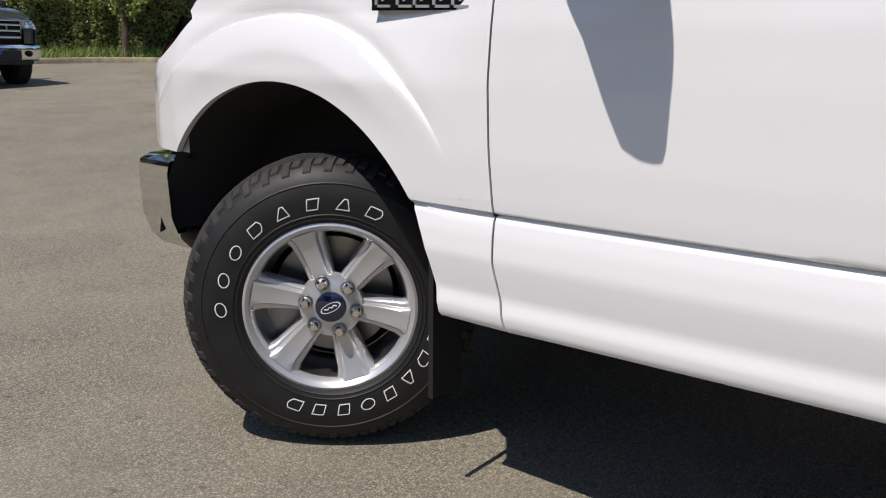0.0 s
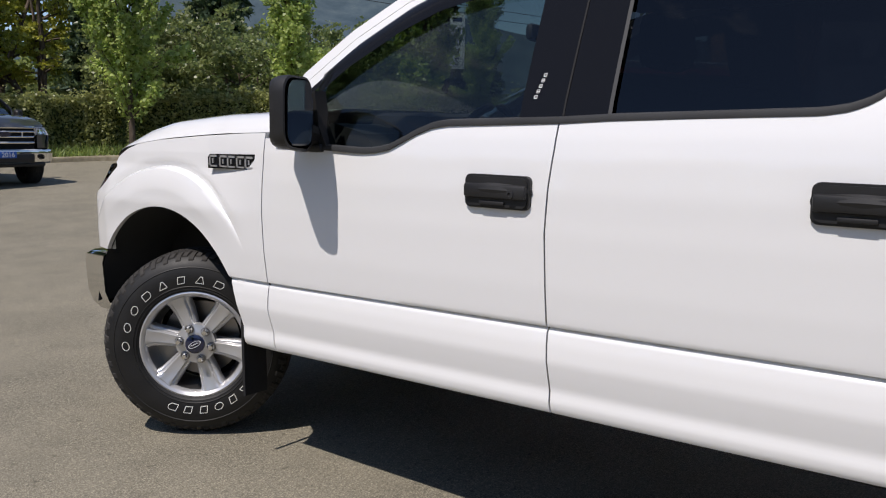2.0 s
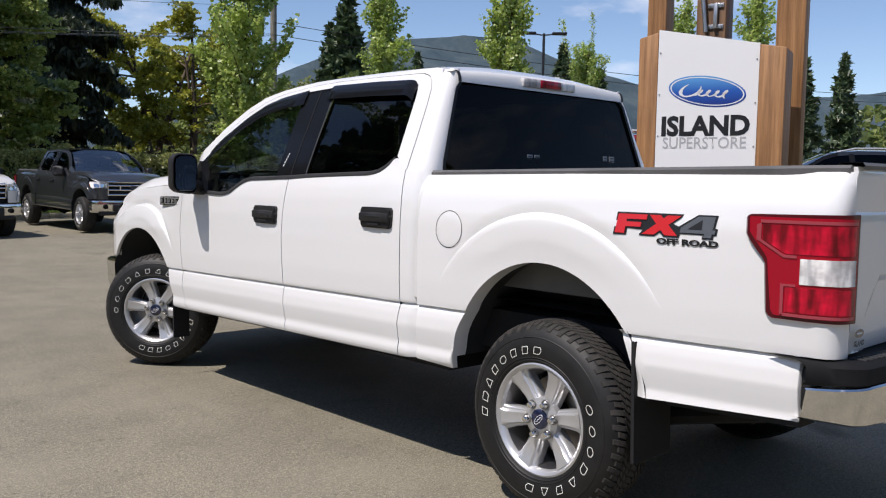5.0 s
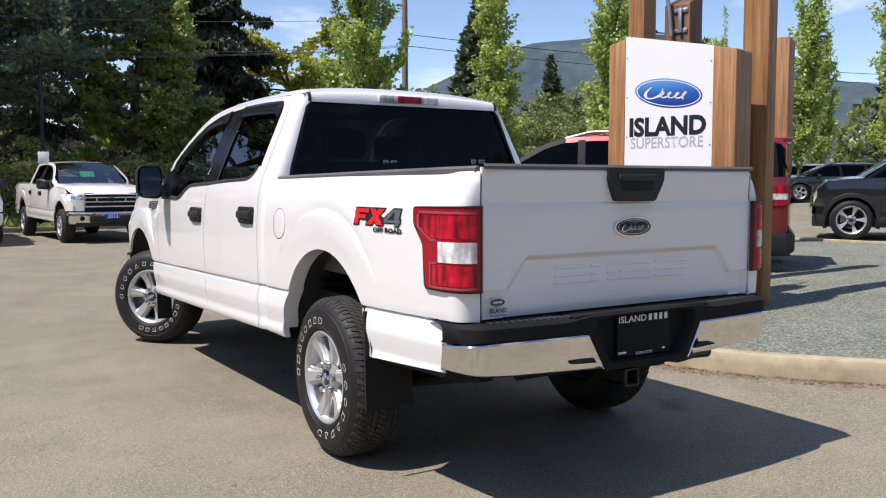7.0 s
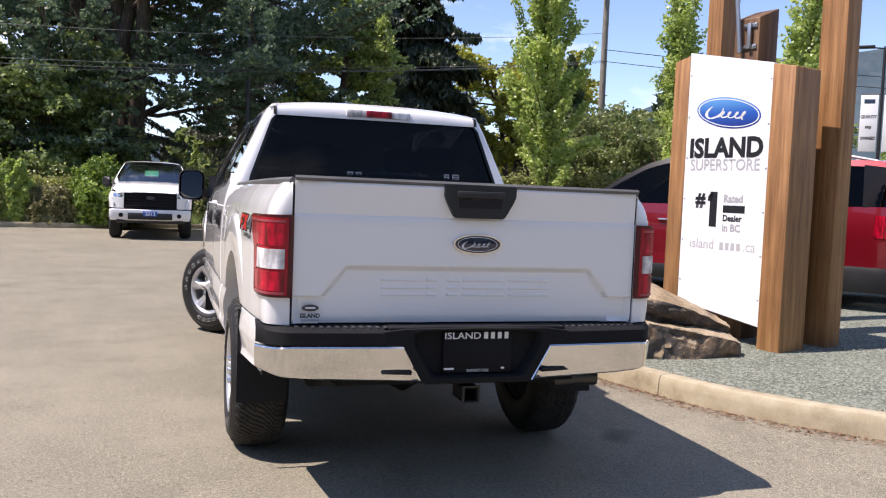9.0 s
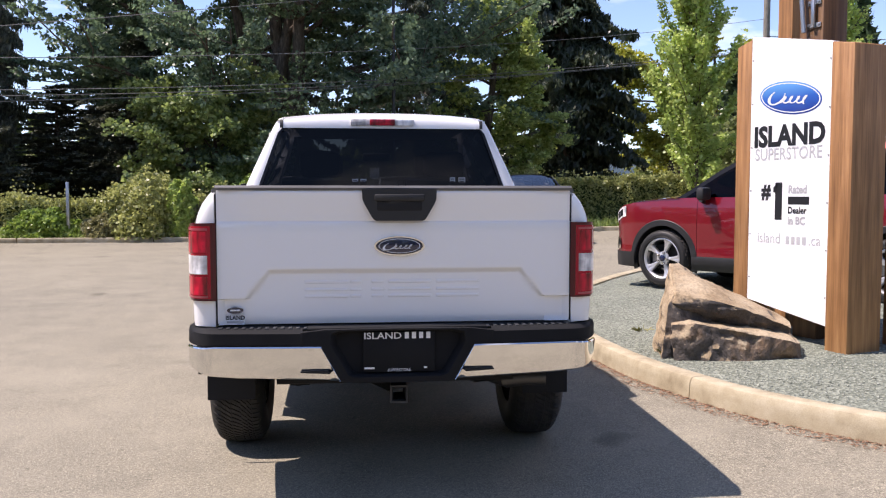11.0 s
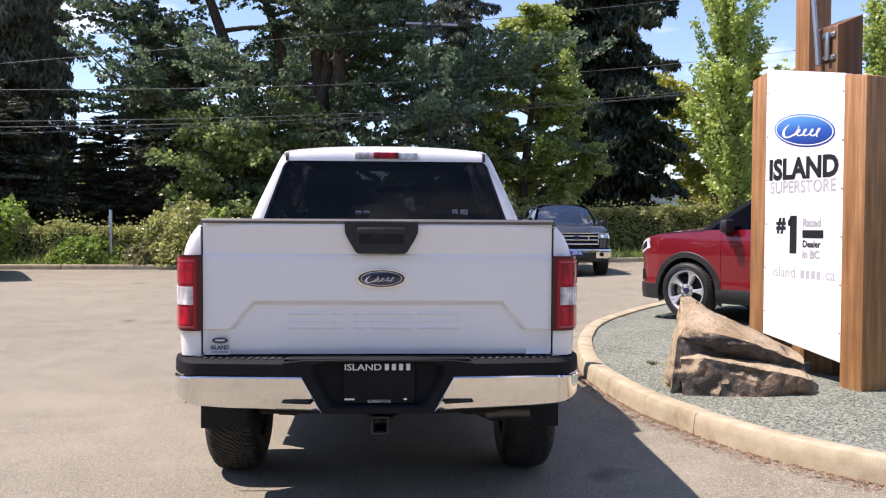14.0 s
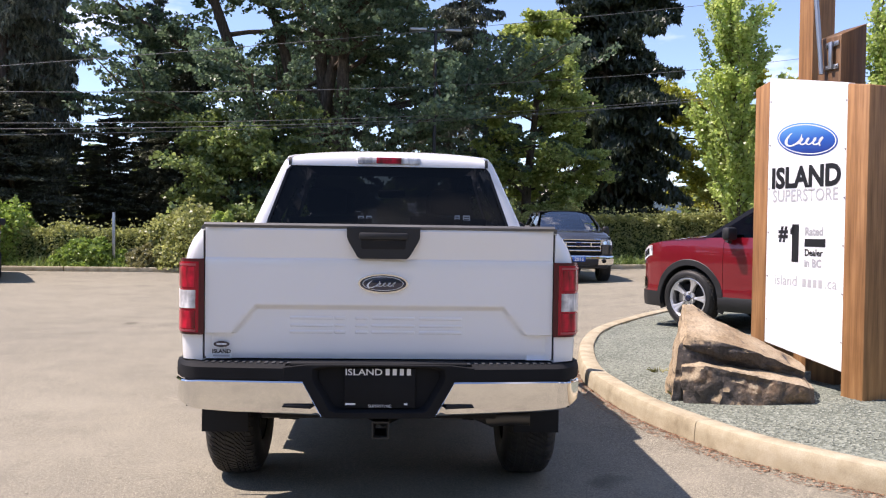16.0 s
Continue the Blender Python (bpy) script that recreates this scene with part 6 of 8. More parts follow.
kerb = thing("island_kerb", "cast concrete kerb round the gravel island, sandy beige", "kerb", kind="structure")
seglen = 20
for s in range(0, 360, seglen):
    idx = [(s + i + 4) % 360 for i in range(seglen + 1)]
    pts, ins = loop[idx].copy(), inward[idx]
    pts[-1] = pts[-2] + (pts[-1] - pts[-2]) * 0.93
    part("kerb_stone", kerb_run(pts, ins), CONCRETE, kerb)

inner = loop + inward * 0.16
cen = inner.mean(0)
gr = Mesh()
rng = np.random.RandomState(3)
ringset = []
for k in np.linspace(1.0, 0.0, 26):
    q = cen + (inner - cen) * k
    ringset.append([(x, y, rise(x) + 0.118 + 0.028 * min(1, (1 - k) * 6) + 0.012 * noise.noise((x * 1.3, y * 1.3, 0))) for x, y in q])
gr.grid(ringset, close_v=True)
solid("gravel_island", gr, GRAVEL, "raised island bed of crushed greenish grey gravel", "gravel", kind="structure", smooth=60)

# loose stones over the nearest part of the bed
st_v = []
octa = np.array([(1, 0, 0), (0, 1, 0), (0, 0, 1), (-1, 0, 0), (0, 0, 1), (0, 1, 0), (-1, 0, 0), (0, -1, 0), (0, 0, 1), (1, 0, 0), (0, 0, 1), (0, -1, 0)], float).reshape(4, 3, 3)
cnt = 0
poly = inner


def inside(x, y, poly):
    c = False
    j = len(poly) - 1
    for i in range(len(poly)):
        if (poly[i][1] > y) != (poly[j][1] > y) and x < (poly[j][0] - poly[i][0]) * (y - poly[i][1]) / (poly[j][1] - poly[i][1]) + poly[i][0]:
            c = not c
        j = i
    return c


coarse = inner[::6]
tries = rng.rand(26000, 2) * np.array([4.6, 9.0]) + np.array([1.9, -1.2])
for x, y in tries:
    if not inside(x, y, coarse):
        continue
    s = 0.005 + 0.008 * rng.rand() ** 2
    M = np.array(Euler(rng.rand(3) * 6.28).to_matrix()) * np.array([1, 0.8, 0.6])
    k = min(1.0, max(0.0, np.min(np.abs(coarse[:, 0] - x) + np.abs(coarse[:, 1] - y)) * 0.8))
    st_v.append((octa.reshape(-1, 3) * s * np.array([1, 0.8, 0.65])) @ np.array(Matrix.Rotation(rng.rand() * 6.28, 3, "Z")).T + np.array([x, y, rise(x) + 0.124 + 0.024 * k]))


def stone_mat():
    m = Mat("loose_stone", (0.3, 0.32, 0.3), 0.9, spec=0.3)
    geo = m.t.nodes.new("ShaderNodeNewGeometry")
    m.color(m.ramp(geo, "Random Per Island", [(0.0, (0.10, 0.112, 0.093)), (0.6, (0.20, 0.217, 0.18)), (1.0, (0.35, 0.365, 0.31))]))
    return m.m


solid("gravel_stones", fast_mesh("gravel_stones", np.concatenate(st_v), 3, stone_mat()), None, "loose crushed gravel stones on the island", "gravel", kind="stuff")

# reddish needle litter along the foot of the kerb
lit = []
for k in range(16000):
    i = rng.randint(0, 360)
    if not (-3 < loop[i][1] < 4 and loop[i][0] < 4.5):
        continue
    d = -0.02 - 0.16 * rng.rand() ** 2.2
    p = loop[i] + inward[i] * d + tang[i] * (rng.rand() - 0.5) * 0.1
    a = rng.rand() * 3.14
    l, w = 0.006 + 0.012 * rng.rand(), 0.0014 + 0.0022 * rng.rand()
    c, s = math.cos(a), math.sin(a)
    z = rise(p[0]) + 0.004 + 0.006 * rng.rand()
    lit.append([(p[0] + c * l - s * w, p[1] + s * l + c * w, z), (p[0] - c * l - s * w, p[1] - s * l + c * w, z + 0.003), (p[0] - c * l + s * w, p[1] - s * l - c * w, z), (p[0] + c * l + s * w, p[1] + s * l - c * w, z + 0.002)])


def litter_mat():
    m = Mat("needle_litter", (0.3, 0.13, 0.07), 0.9)
    geo = m.t.nodes.new("ShaderNodeNewGeometry")
    m.color(m.ramp(geo, "Random Per Island", [(0.0, (0.13, 0.06, 0.032)), (0.6, (0.27, 0.135, 0.075)), (1.0, (0.38, 0.24, 0.15))]))
    return m.m


solid("needle_litter", fast_mesh("needle_litter", np.array(lit).reshape(-1, 3), 4, litter_mat()), None, "reddish brown fallen needles along the kerb", "litter", kind="stuff")

# ---- boulder ----


def make_boulder():
    bm = bmesh.new()
    # an upright left column, a top slab that slopes away from it, and a lower block that juts out in front
    column = ((-0.60, -0.30, -0.05), (-0.64, 0.30, -0.05), (-0.10, 0.35, -0.05), (-0.15, -0.34, -0.05), (-0.53, -0.28, 0.50), (-0.47, -0.22, 0.58),
              (-0.47, 0.28, 0.80), (-0.36, 0.34, 0.80), (-0.10, -0.12, 0.50), (-0.10, 0.30, 0.66))
    top = ((-0.50, -0.29, 0.50), (-0.46, -0.26, 0.58), (-0.44, 0.26, 0.80), (0.02, -0.31, 0.50), (0.02, -0.29, 0.43), (0.30, -0.28, 0.42), (0.62, -0.20, 0.30),
           (0.66, 0.10, 0.33), (0.60, -0.16, 0.20), (0.25, 0.36, 0.52), (0.60, 0.30, 0.36), (-0.40, 0.30, 0.30), (0.60, 0.30, 0.0), (-0.40, -0.14, 0.40), (0.20, -0.12, 0.33))
    low = ((-0.48, -0.38, -0.05), (-0.50, -0.34, 0.32), (-0.30, -0.40, 0.35), (0.10, -0.43, 0.32), (0.16, -0.46, 0.29), (0.60, -0.42, 0.22), (0.68, -0.30, 0.20),
           (0.66, -0.34, -0.05), (0.15, -0.47, -0.05), (0.60, 0.30, -0.05), (-0.50, 0.30, -0.05), (-0.45, 0.0, 0.36), (0.60, 0.0, 0.28))
    for pts in (column, top, low):
        vs = [bm.verts.new(q) for q in pts]
        r = bmesh.ops.convex_hull(bm, input=vs)
        bmesh.ops.delete(bm, geom=list({e for e in r["geom_interior"] + r["geom_unused"] if isinstance(e, bmesh.types.BMVert)}), context="VERTS")
    bmesh.ops.triangulate(bm, faces=bm.faces[:])
    for _ in range(5):
        bmesh.ops.subdivide_edges(bm, edges=[e for e in bm.edges if e.calc_length() > 0.036], cuts=1, use_grid_fill=True)
        bmesh.ops.triangulate(bm, faces=[f for f in bm.faces if len(f.verts) > 3])
    for _ in range(1):
        bmesh.ops.smooth_vert(bm, verts=bm.verts[:], factor=0.15, use_axis_x=True, use_axis_y=True, use_axis_z=True)
    bm.normal_update()
    moved = []
    for v in bm.verts:
        p = v.co
        n1 = noise.fractal(p * 2.4, 1.0, 2.1, 4)
        n2 = noise.fractal(p * 10.0, 0.8, 2.2, 4)
        side = 1 - max(0.0, v.normal.z) ** 0.5
        crack = noise.noise(Vector((p.x * 3.0 + 5, p.y * 3.0, p.z * 9.0 + 0.8 * p.x)))
        moved.append(p + v.normal * (0.020 * n1 + (0.007 + 0.012 * side) * n2 - side * 0.05 * max(0.0, crack - 0.12)))
    for v, q in zip(bm.verts, moved):
        v.co = q
    me = bpy.data.meshes.new("boulder")
    bm.to_mesh(me)
    bm.free()
    me.polygons.foreach_set("use_smooth", np.ones(len(me.polygons), bool))
    me.set_sharp_from_angle(angle=radians(32))
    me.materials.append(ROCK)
    return me


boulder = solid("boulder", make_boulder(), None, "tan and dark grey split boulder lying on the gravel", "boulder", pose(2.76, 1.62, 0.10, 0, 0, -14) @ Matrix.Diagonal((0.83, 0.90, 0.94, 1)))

# ---- sign pylon ----
SIGN_AT, SIGN_DIR = Vector((3.314, 2.306, 0)), Vector((0.2853, -0.9584, 0))
SIGN_OUT = Vector((-0.9584, -0.2853, 0))
# local frame: x along the face, -y outward, z up
SIGN_M = Matrix(((SIGN_DIR.x, -SIGN_OUT.x, 0, SIGN_AT.x), (SIGN_DIR.y, -SIGN_OUT.y, 0, SIGN_AT.y), (0, 0, 1, 0), (0, 0, 0, 1)))
pylon = thing("sign_pylon", "timber framed dealer sign pylon with white printed panel on gravel", "sign", SIGN_M)


def beam(m, x0, x1, y0, y1, z0, za, zb, bev=0.012):
    """An upright post whose top slopes from za at x0 to zb at x1."""
    bm = bmesh.new()
    bmesh.ops.create_cube(bm, size=1)
    for v in bm.verts:
        x, y = (x0 if v.co.x < 0 else x1), (y0 if v.co.y < 0 else y1)
        v.co = (x, y, z0 if v.co.z < 0 else (za if v.co.x < 0 else zb))
    bmesh.ops.bevel(bm, geom=bm.edges[:], offset=bev, segments=2, affect="EDGES", profile=0.5)
    return m.bm(bm)


part("left_post", beam(Mesh(), -0.185, -0.004, -0.012, 0.32, 0.08, 2.745, 2.79), WOOD, pylon, "brown stained timber post")
part("right_post", beam(Mesh(), 0.900, 1.120, -0.030, 0.33, 0.08, 2.625, 2.585), WOOD, pylon, "brown stained timber post")
part("panel", Mesh().prism([(0.0, 0.50), (0.896, 0.37), (0.896, 2.635), (0.0, 2.812)], -0.010, 0.05, "y"), SIGN_WHITE, pylon, "white printed sign panel")
part("panel_back", Mesh().prism([(0.0, 0.60), (0.896, 0.5), (0.896, 2.58), (0.0, 2.74)], 0.052, 0.24, "y"), BLACK, pylon)
for z in np.linspace(0.7, 2.6, 6):
    for x in (0.02, 0.876):
        part("panel_screw", Mesh().lathe([(-0.016, 0.0), (-0.016, 0.006), (-0.009, 0.007)], 8, "y").moved(Matrix.Translation((x, 0, z - 0.1 * (x > 0.5)))), STEEL, pylon)


def sign_text(body, x, z, size, mat, bold=0.0, stretch=1.0, align="CENTER"):
    me = text_mesh(body, size, mat, bold=bold, stretch=stretch, align=align)
    me.transform(Matrix.Translation((x, -0.0125, z)) @ pose(0, 0, 0, 90))
    part("sign_word", me, mat, pylon)


n = 60
EC, EZ = 0.452, 2.235


def sign_oval(rx, rz, y):
    return [(EC + rx * math.cos(t), y, EZ - 0.045 * math.cos(t) * rx / 0.35 * 1.0 + rz * math.sin(t)) for t in np.linspace(0, 2 * math.pi, n, endpoint=False)]


def blue_fade():
    m = Mat("oval_blue", (0.02, 0.1, 0.4), 0.35, 0.0, 0.3)
    sep = m.t.nodes.new("ShaderNodeSeparateXYZ")
    m.link(m.coords(), "Vector", sep, "Vector")
    mr = m.node("ShaderNodeMapRange")
    mr.inputs["From Min"].default_value, mr.inputs["From Max"].default_value = EZ - 0.12, EZ + 0.12
    m.link(sep, "Z", mr, "Value")
    m.color(m.ramp(mr, "Result", [(0.0, (0.012, 0.035, 0.22)), (0.5, (0.02, 0.10, 0.42)), (1.0, (0.10, 0.32, 0.66))]))
    return m.m


OVAL_BLUE = blue_fade()
o1 = part("blue_oval", Mesh().grid(np.stack([sign_oval(0.345, 0.137, -0.0118), sign_oval(0.2, 0.08, -0.0118), sign_oval(0.002, 0.002, -0.0118)], 1), close_u=True), OVAL_BLUE, pylon, "plain blue oval emblem with white rim")
part("oval_rim", Mesh().grid(np.stack([sign_oval(0.330, 0.124, -0.0128), sign_oval(0.318, 0.116, -0.0128)], 1), close_u=True), WHITE_INK, o1)
mk = flourish(lambda a, b: (EC + 0.285 * a, -0.0135, EZ - 0.13 * 0.285 * a + 0.130 * b))
part("oval_mark", mk, WHITE_INK, o1)
sign_text("ISLAND", 0.442, 1.846, 0.238, BLACK_INK, 0.0100, 0.985)
sign_text("SUPERSTORE", 0.440, 1.725, 0.145, PALE_INK, 0.0008, 0.90)
sign_text("#", 0.205, 1.400, 0.170, BLACK_INK, 0.008, 1.0)
sign_text("1", 0.352, 1.235, 0.400, BLACK_INK, 0.022, 0.95)
part("one_flag", Mesh().prism([(0.290, 1.445), (0.335, 1.445), (0.345, 1.510), (0.325, 1.522), (0.290, 1.488)], -0.0125, -0.011, "y"), BLACK_INK, pylon)
sign_text("Rated", 0.460, 1.440, 0.092, GREY_INK, 0.0035, 0.95, "LEFT")
part("word_bar", Mesh().prism([(0.460, 1.345), (0.690, 1.345), (0.690, 1.410), (0.460, 1.410)], -0.0125, -0.011, "y"), BLACK_INK, pylon)
sign_text("Dealer", 0.460, 1.270, 0.078, BLACK_INK, 0.002, 0.95, "LEFT")
sign_text("in BC", 0.460, 1.180, 0.090, GREY_INK, 0.003, 0.95, "LEFT")
sign_text("island", 0.108, 1.012, 0.128, PALE_INK, -0.0008, 0.96, "LEFT")
for k in range(4):
    part("word_bar", Mesh().prism([(0.445 + k * 0.060, 1.012), (0.482 + k * 0.060, 1.012), (0.482 + k * 0.060, 1.076), (0.445 + k * 0.060, 1.076)], -0.0125, -0.011, "y"), PALE_INK, pylon)
sign_text(".ca", 0.690, 1.012, 0.128, PALE_INK, -0.0008, 0.96, "LEFT")

# tall posts behind
for (x, y), hx_, hy_, top, tw in (((3.897, 2.682), 0.122, 0.094, 7.2, 14), ((4.266, 1.497), 0.100, 0.128, 7.2, 15)):
    solid("tall_post", beam(Mesh(), -hx_, hx_, -hy_, hy_, 0.08, top, top), WOOD, "tall square brown stained timber post in gravel", "post", pose(x, y, 0, 0, 0, tw), group="tall timber posts")
stub = thing("sign_stub_post", "short dark timber post with steel bracket above the sign", "post", pose(3.80, 2.03, 0, 0, 0, 15))
part("post", beam(Mesh(), -0.132, 0.132, -0.135, 0.135, 0.08, 3.11, 3.22), WOOD_DARK, stub, "dark weathered timber")
for z in (2.85, 3.04):
    part("bracket_plate", Mesh().box((-0.146, -0.115, z - 0.02), (-0.133, 0.03, z + 0.02), 0.003), GALV, stub, "galvanised steel bracket")
    for y in (-0.10, 0.01):
        part("bolt", Mesh().lathe([(-0.146, 0.009), (-0.153, 0.008), (-0.154, 0.0)], 8).moved(Matrix.Translation((0, y, z))), STEEL, stub)
part("bracket_bar", Mesh().box((-0.170, -0.065, 2.83), (-0.147, -0.030, 3.06), 0.004), GALV, stub, "galvanised steel bracket")
part("strut", Mesh().tube([(-0.175, 0.035, 2.80), (-0.180, 0.06, 3.05), (-0.20, 0.20, 4.3)], 0.020, 10), GALV, stub, "galvanised steel rod")

# weed tufts beside the boulder
for k, (x, y) in enumerate(((2.50, 2.78), (2.33, 1.60))):
    rs = np.random.RandomState(90 + k)
    n = 46
    a, r, hgt = rs.rand(n) * 6.28, 0.05 * rs.rand(n) ** 0.5, 0.02 + 0.055 * rs.rand(n)
    b = np.stack([r * np.cos(a), r * np.sin(a), 0 * a], 1)
    tip = b * 2.6 + np.stack([0 * a, 0 * a, hgt], 1)
    w = np.stack([-np.sin(a), np.cos(a), 0 * a], 1) * 0.004
    v = np.stack([b - w, b + w, (b + tip) / 2 + w * 0.8 + np.array([0, 0, 0.012]), tip], 1).reshape(-1, 3)
    WEED = bpy.data.materials.get("weed_blade") or Mat("weed_blade", (0.22, 0.21, 0.08), 0.7).m
    solid("weed_tuft", fast_mesh("weed_tuft", v, 4, WEED), None, "small dry green weed tuft in the gravel", "weed", pose(x, y, 0.13), group="weed tufts")

# ---- plants ----
LEAF_BRIGHT = leaf("bright_young_leaf", (0.31, 0.43, 0.095), (0.61, 0.71, 0.235), 0.58)
LEAF_MAPLE = leaf("maple_leaf", (0.085, 0.142, 0.084), (0.215, 0.305, 0.170), 0.52)
LEAF_UNDER = leaf("understorey_leaf", (0.15, 0.225, 0.065), (0.36, 0.44, 0.15), 0.5)
LEAF_GREEN = leaf("green_leaf", (0.138, 0.237, 0.044), (0.362, 0.475, 0.100), 0.45)
LEAF_YELLOW = leaf("yellow_green_leaf", (0.26, 0.30, 0.04), (0.55, 0.53, 0.08), 0.45)
LEAF_ALDER = leaf("alder_leaf", (0.23, 0.32, 0.075), (0.56, 0.63, 0.20), 0.54)
LEAF_CEDAR = leaf("cedar_spray", (0.022, 0.036, 0.022), (0.07, 0.092, 0.048), 0.22)
LEAF_DARK = leaf("dark_conifer_needle", (0.060, 0.072, 0.058), (0.185, 0.205, 0.145), 0.3)
LEAF_FIR = leaf("fir_needle", (0.036, 0.068, 0.036), (0.104, 0.150, 0.065), 0.25)
LEAF_HEDGE = leaf("hedge_leaf", (0.23, 0.255, 0.085), (0.52, 0.54, 0.215), 0.54)
LEAF_BROWN = leaf("bronze_leaf", (0.16, 0.16, 0.075), (0.38, 0.36, 0.17), 0.45)
LEAF_UNDERWOOD = leaf("underwood_leaf", (0.13, 0.165, 0.06), (0.34, 0.39, 0.14), 0.48)
LEAF_WOODS = leaf("woods_leaf", (0.12, 0.175, 0.06), (0.36, 0.42, 0.15), 0.5)
LEAF_GRASS = leaf("grass_blade", (0.16, 0.25, 0.05), (0.38, 0.46, 0.13), 0.4)


# mottled green for the filler inside hedges, darker than their leaves
def make_hedge_fill():
    m = Mat("hedge_fill", (0.05, 0.07, 0.03), 0.95, spec=0.1)
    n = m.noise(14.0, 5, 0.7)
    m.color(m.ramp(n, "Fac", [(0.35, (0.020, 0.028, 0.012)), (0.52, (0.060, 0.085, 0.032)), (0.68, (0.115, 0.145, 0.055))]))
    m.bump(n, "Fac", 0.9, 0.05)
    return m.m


HEDGE_FILL = make_hedge_fill()


def cards(centers, size, rs, long=1.0, hang=0.0, flat=0.0):
    """A small pointed leaf at each centre, turned at random. long: length over width; hang: how far they droop; flat: how level they lie."""
    c = np.asarray(centers, float)
    n = len(c)
    d = rs.normal(size=(n, 3))
    d[:, 2] = d[:, 2] * (1 - flat) - hang * 2.0
    d /= np.linalg.norm(d, axis=1)[:, None] + 1e-9
    r = rs.normal(size=(n, 3))
    r[:, 2] *= 1 - flat
    w = np.cross(d, r)
    w /= np.linalg.norm(w, axis=1)[:, None] + 1e-9
    s = size * (0.6 + 0.8 * rs.rand(n))[:, None]
    a, b = d * s * long * 0.5, w * s * 0.5
    nrm = np.cross(d, w) * s * 0.14
    v = np.stack([c - a, c - a * 0.1 + b + nrm, c + a, c - a * 0.1 - b + nrm], 1)
    return v.reshape(-1, 3)


def wander(rs, p0, d0, length, n, bend, lift=0.0):
    p, d = np.array(p0, float), np.array(d0, float)
    out = [p.copy()]
    for _ in range(n):
        d = d + rs.normal(size=3) * bend + np.array([0, 0, lift])
        d /= np.linalg.norm(d)
        p = p + d * length / n
        out.append(p.copy())
    return np.array(out)


def plant(name, label, at, wood, leaf_verts, leaf_mat, group="", turn=0.0, scale=1.0):
    m = pose(at[0], at[1], at[2], 0, 0, turn) @ Matrix.Scale(scale, 4)
    t = thing(name, label, "tree", m, group)
    if wood is not None:
        part("trunk", wood, BARK, t, smooth=60)
    part("crown", fast_mesh("crown", leaf_verts, 4, leaf_mat), leaf_mat, t)
    return t


def columnar_tree(seed, H, R, leaves=18000, foot=0.15):
    rs = np.random.RandomState(seed)
    wood = Mesh()
    trunk = wander(rs, (0, 0, -0.1), (0, 0, 1), H * 0.93, 10, 0.025, 0.05)
    wood.tube(trunk, np.linspace(0.010 * H, 0.002 * H, len(trunk)), 8)
    cs = []
    nb = 78
    for i in range(nb):
        u = (i + rs.rand()) / nb
        z = foot * H + u * (0.93 - foot) * H
        p0 = np.array([np.interp(z, trunk[:, 2], trunk[:, k]) for k in range(3)])
        az = i * 2.4 + rs.rand()
        el = radians(44 + 24 * u + rs.normal() * 8)
        prof = np.interp(u, [0, 0.12, 0.4, 0.75, 1.0], [0.75, 1.0, 0.95, 0.62, 0.25]) * (0.55 + 0.75 * rs.rand())
        L = R * prof / math.cos(el)
        d = (math.cos(az) * math.cos(el), math.sin(az) * math.cos(el), math.sin(el))
        br = wander(rs, p0, d, L, 5, 0.10, 0.05)
        wood.tube(br, np.linspace(0.0028 * H, 0.0006 * H, len(br)), 5)
        k = int(leaves / nb * prof * 1.25)
        t = 0.12 + 0.9 * rs.rand(k) ** 0.7
        q = np.stack([np.interp(t * (len(br) - 1), range(len(br)), br[:, j]) for j in range(3)], 1)
        cl = rs.normal(size=(9, 3)) * 0.105 * np.array([1, 1, 0.9])
        q = q + cl[rs.randint(0, 9, k)] + rs.normal(size=(k, 3)) * 0.06
        cs.append(q)
    return wood, cards(np.concatenate(cs), 0.100, rs, 1.25, 0.12, 0.55)


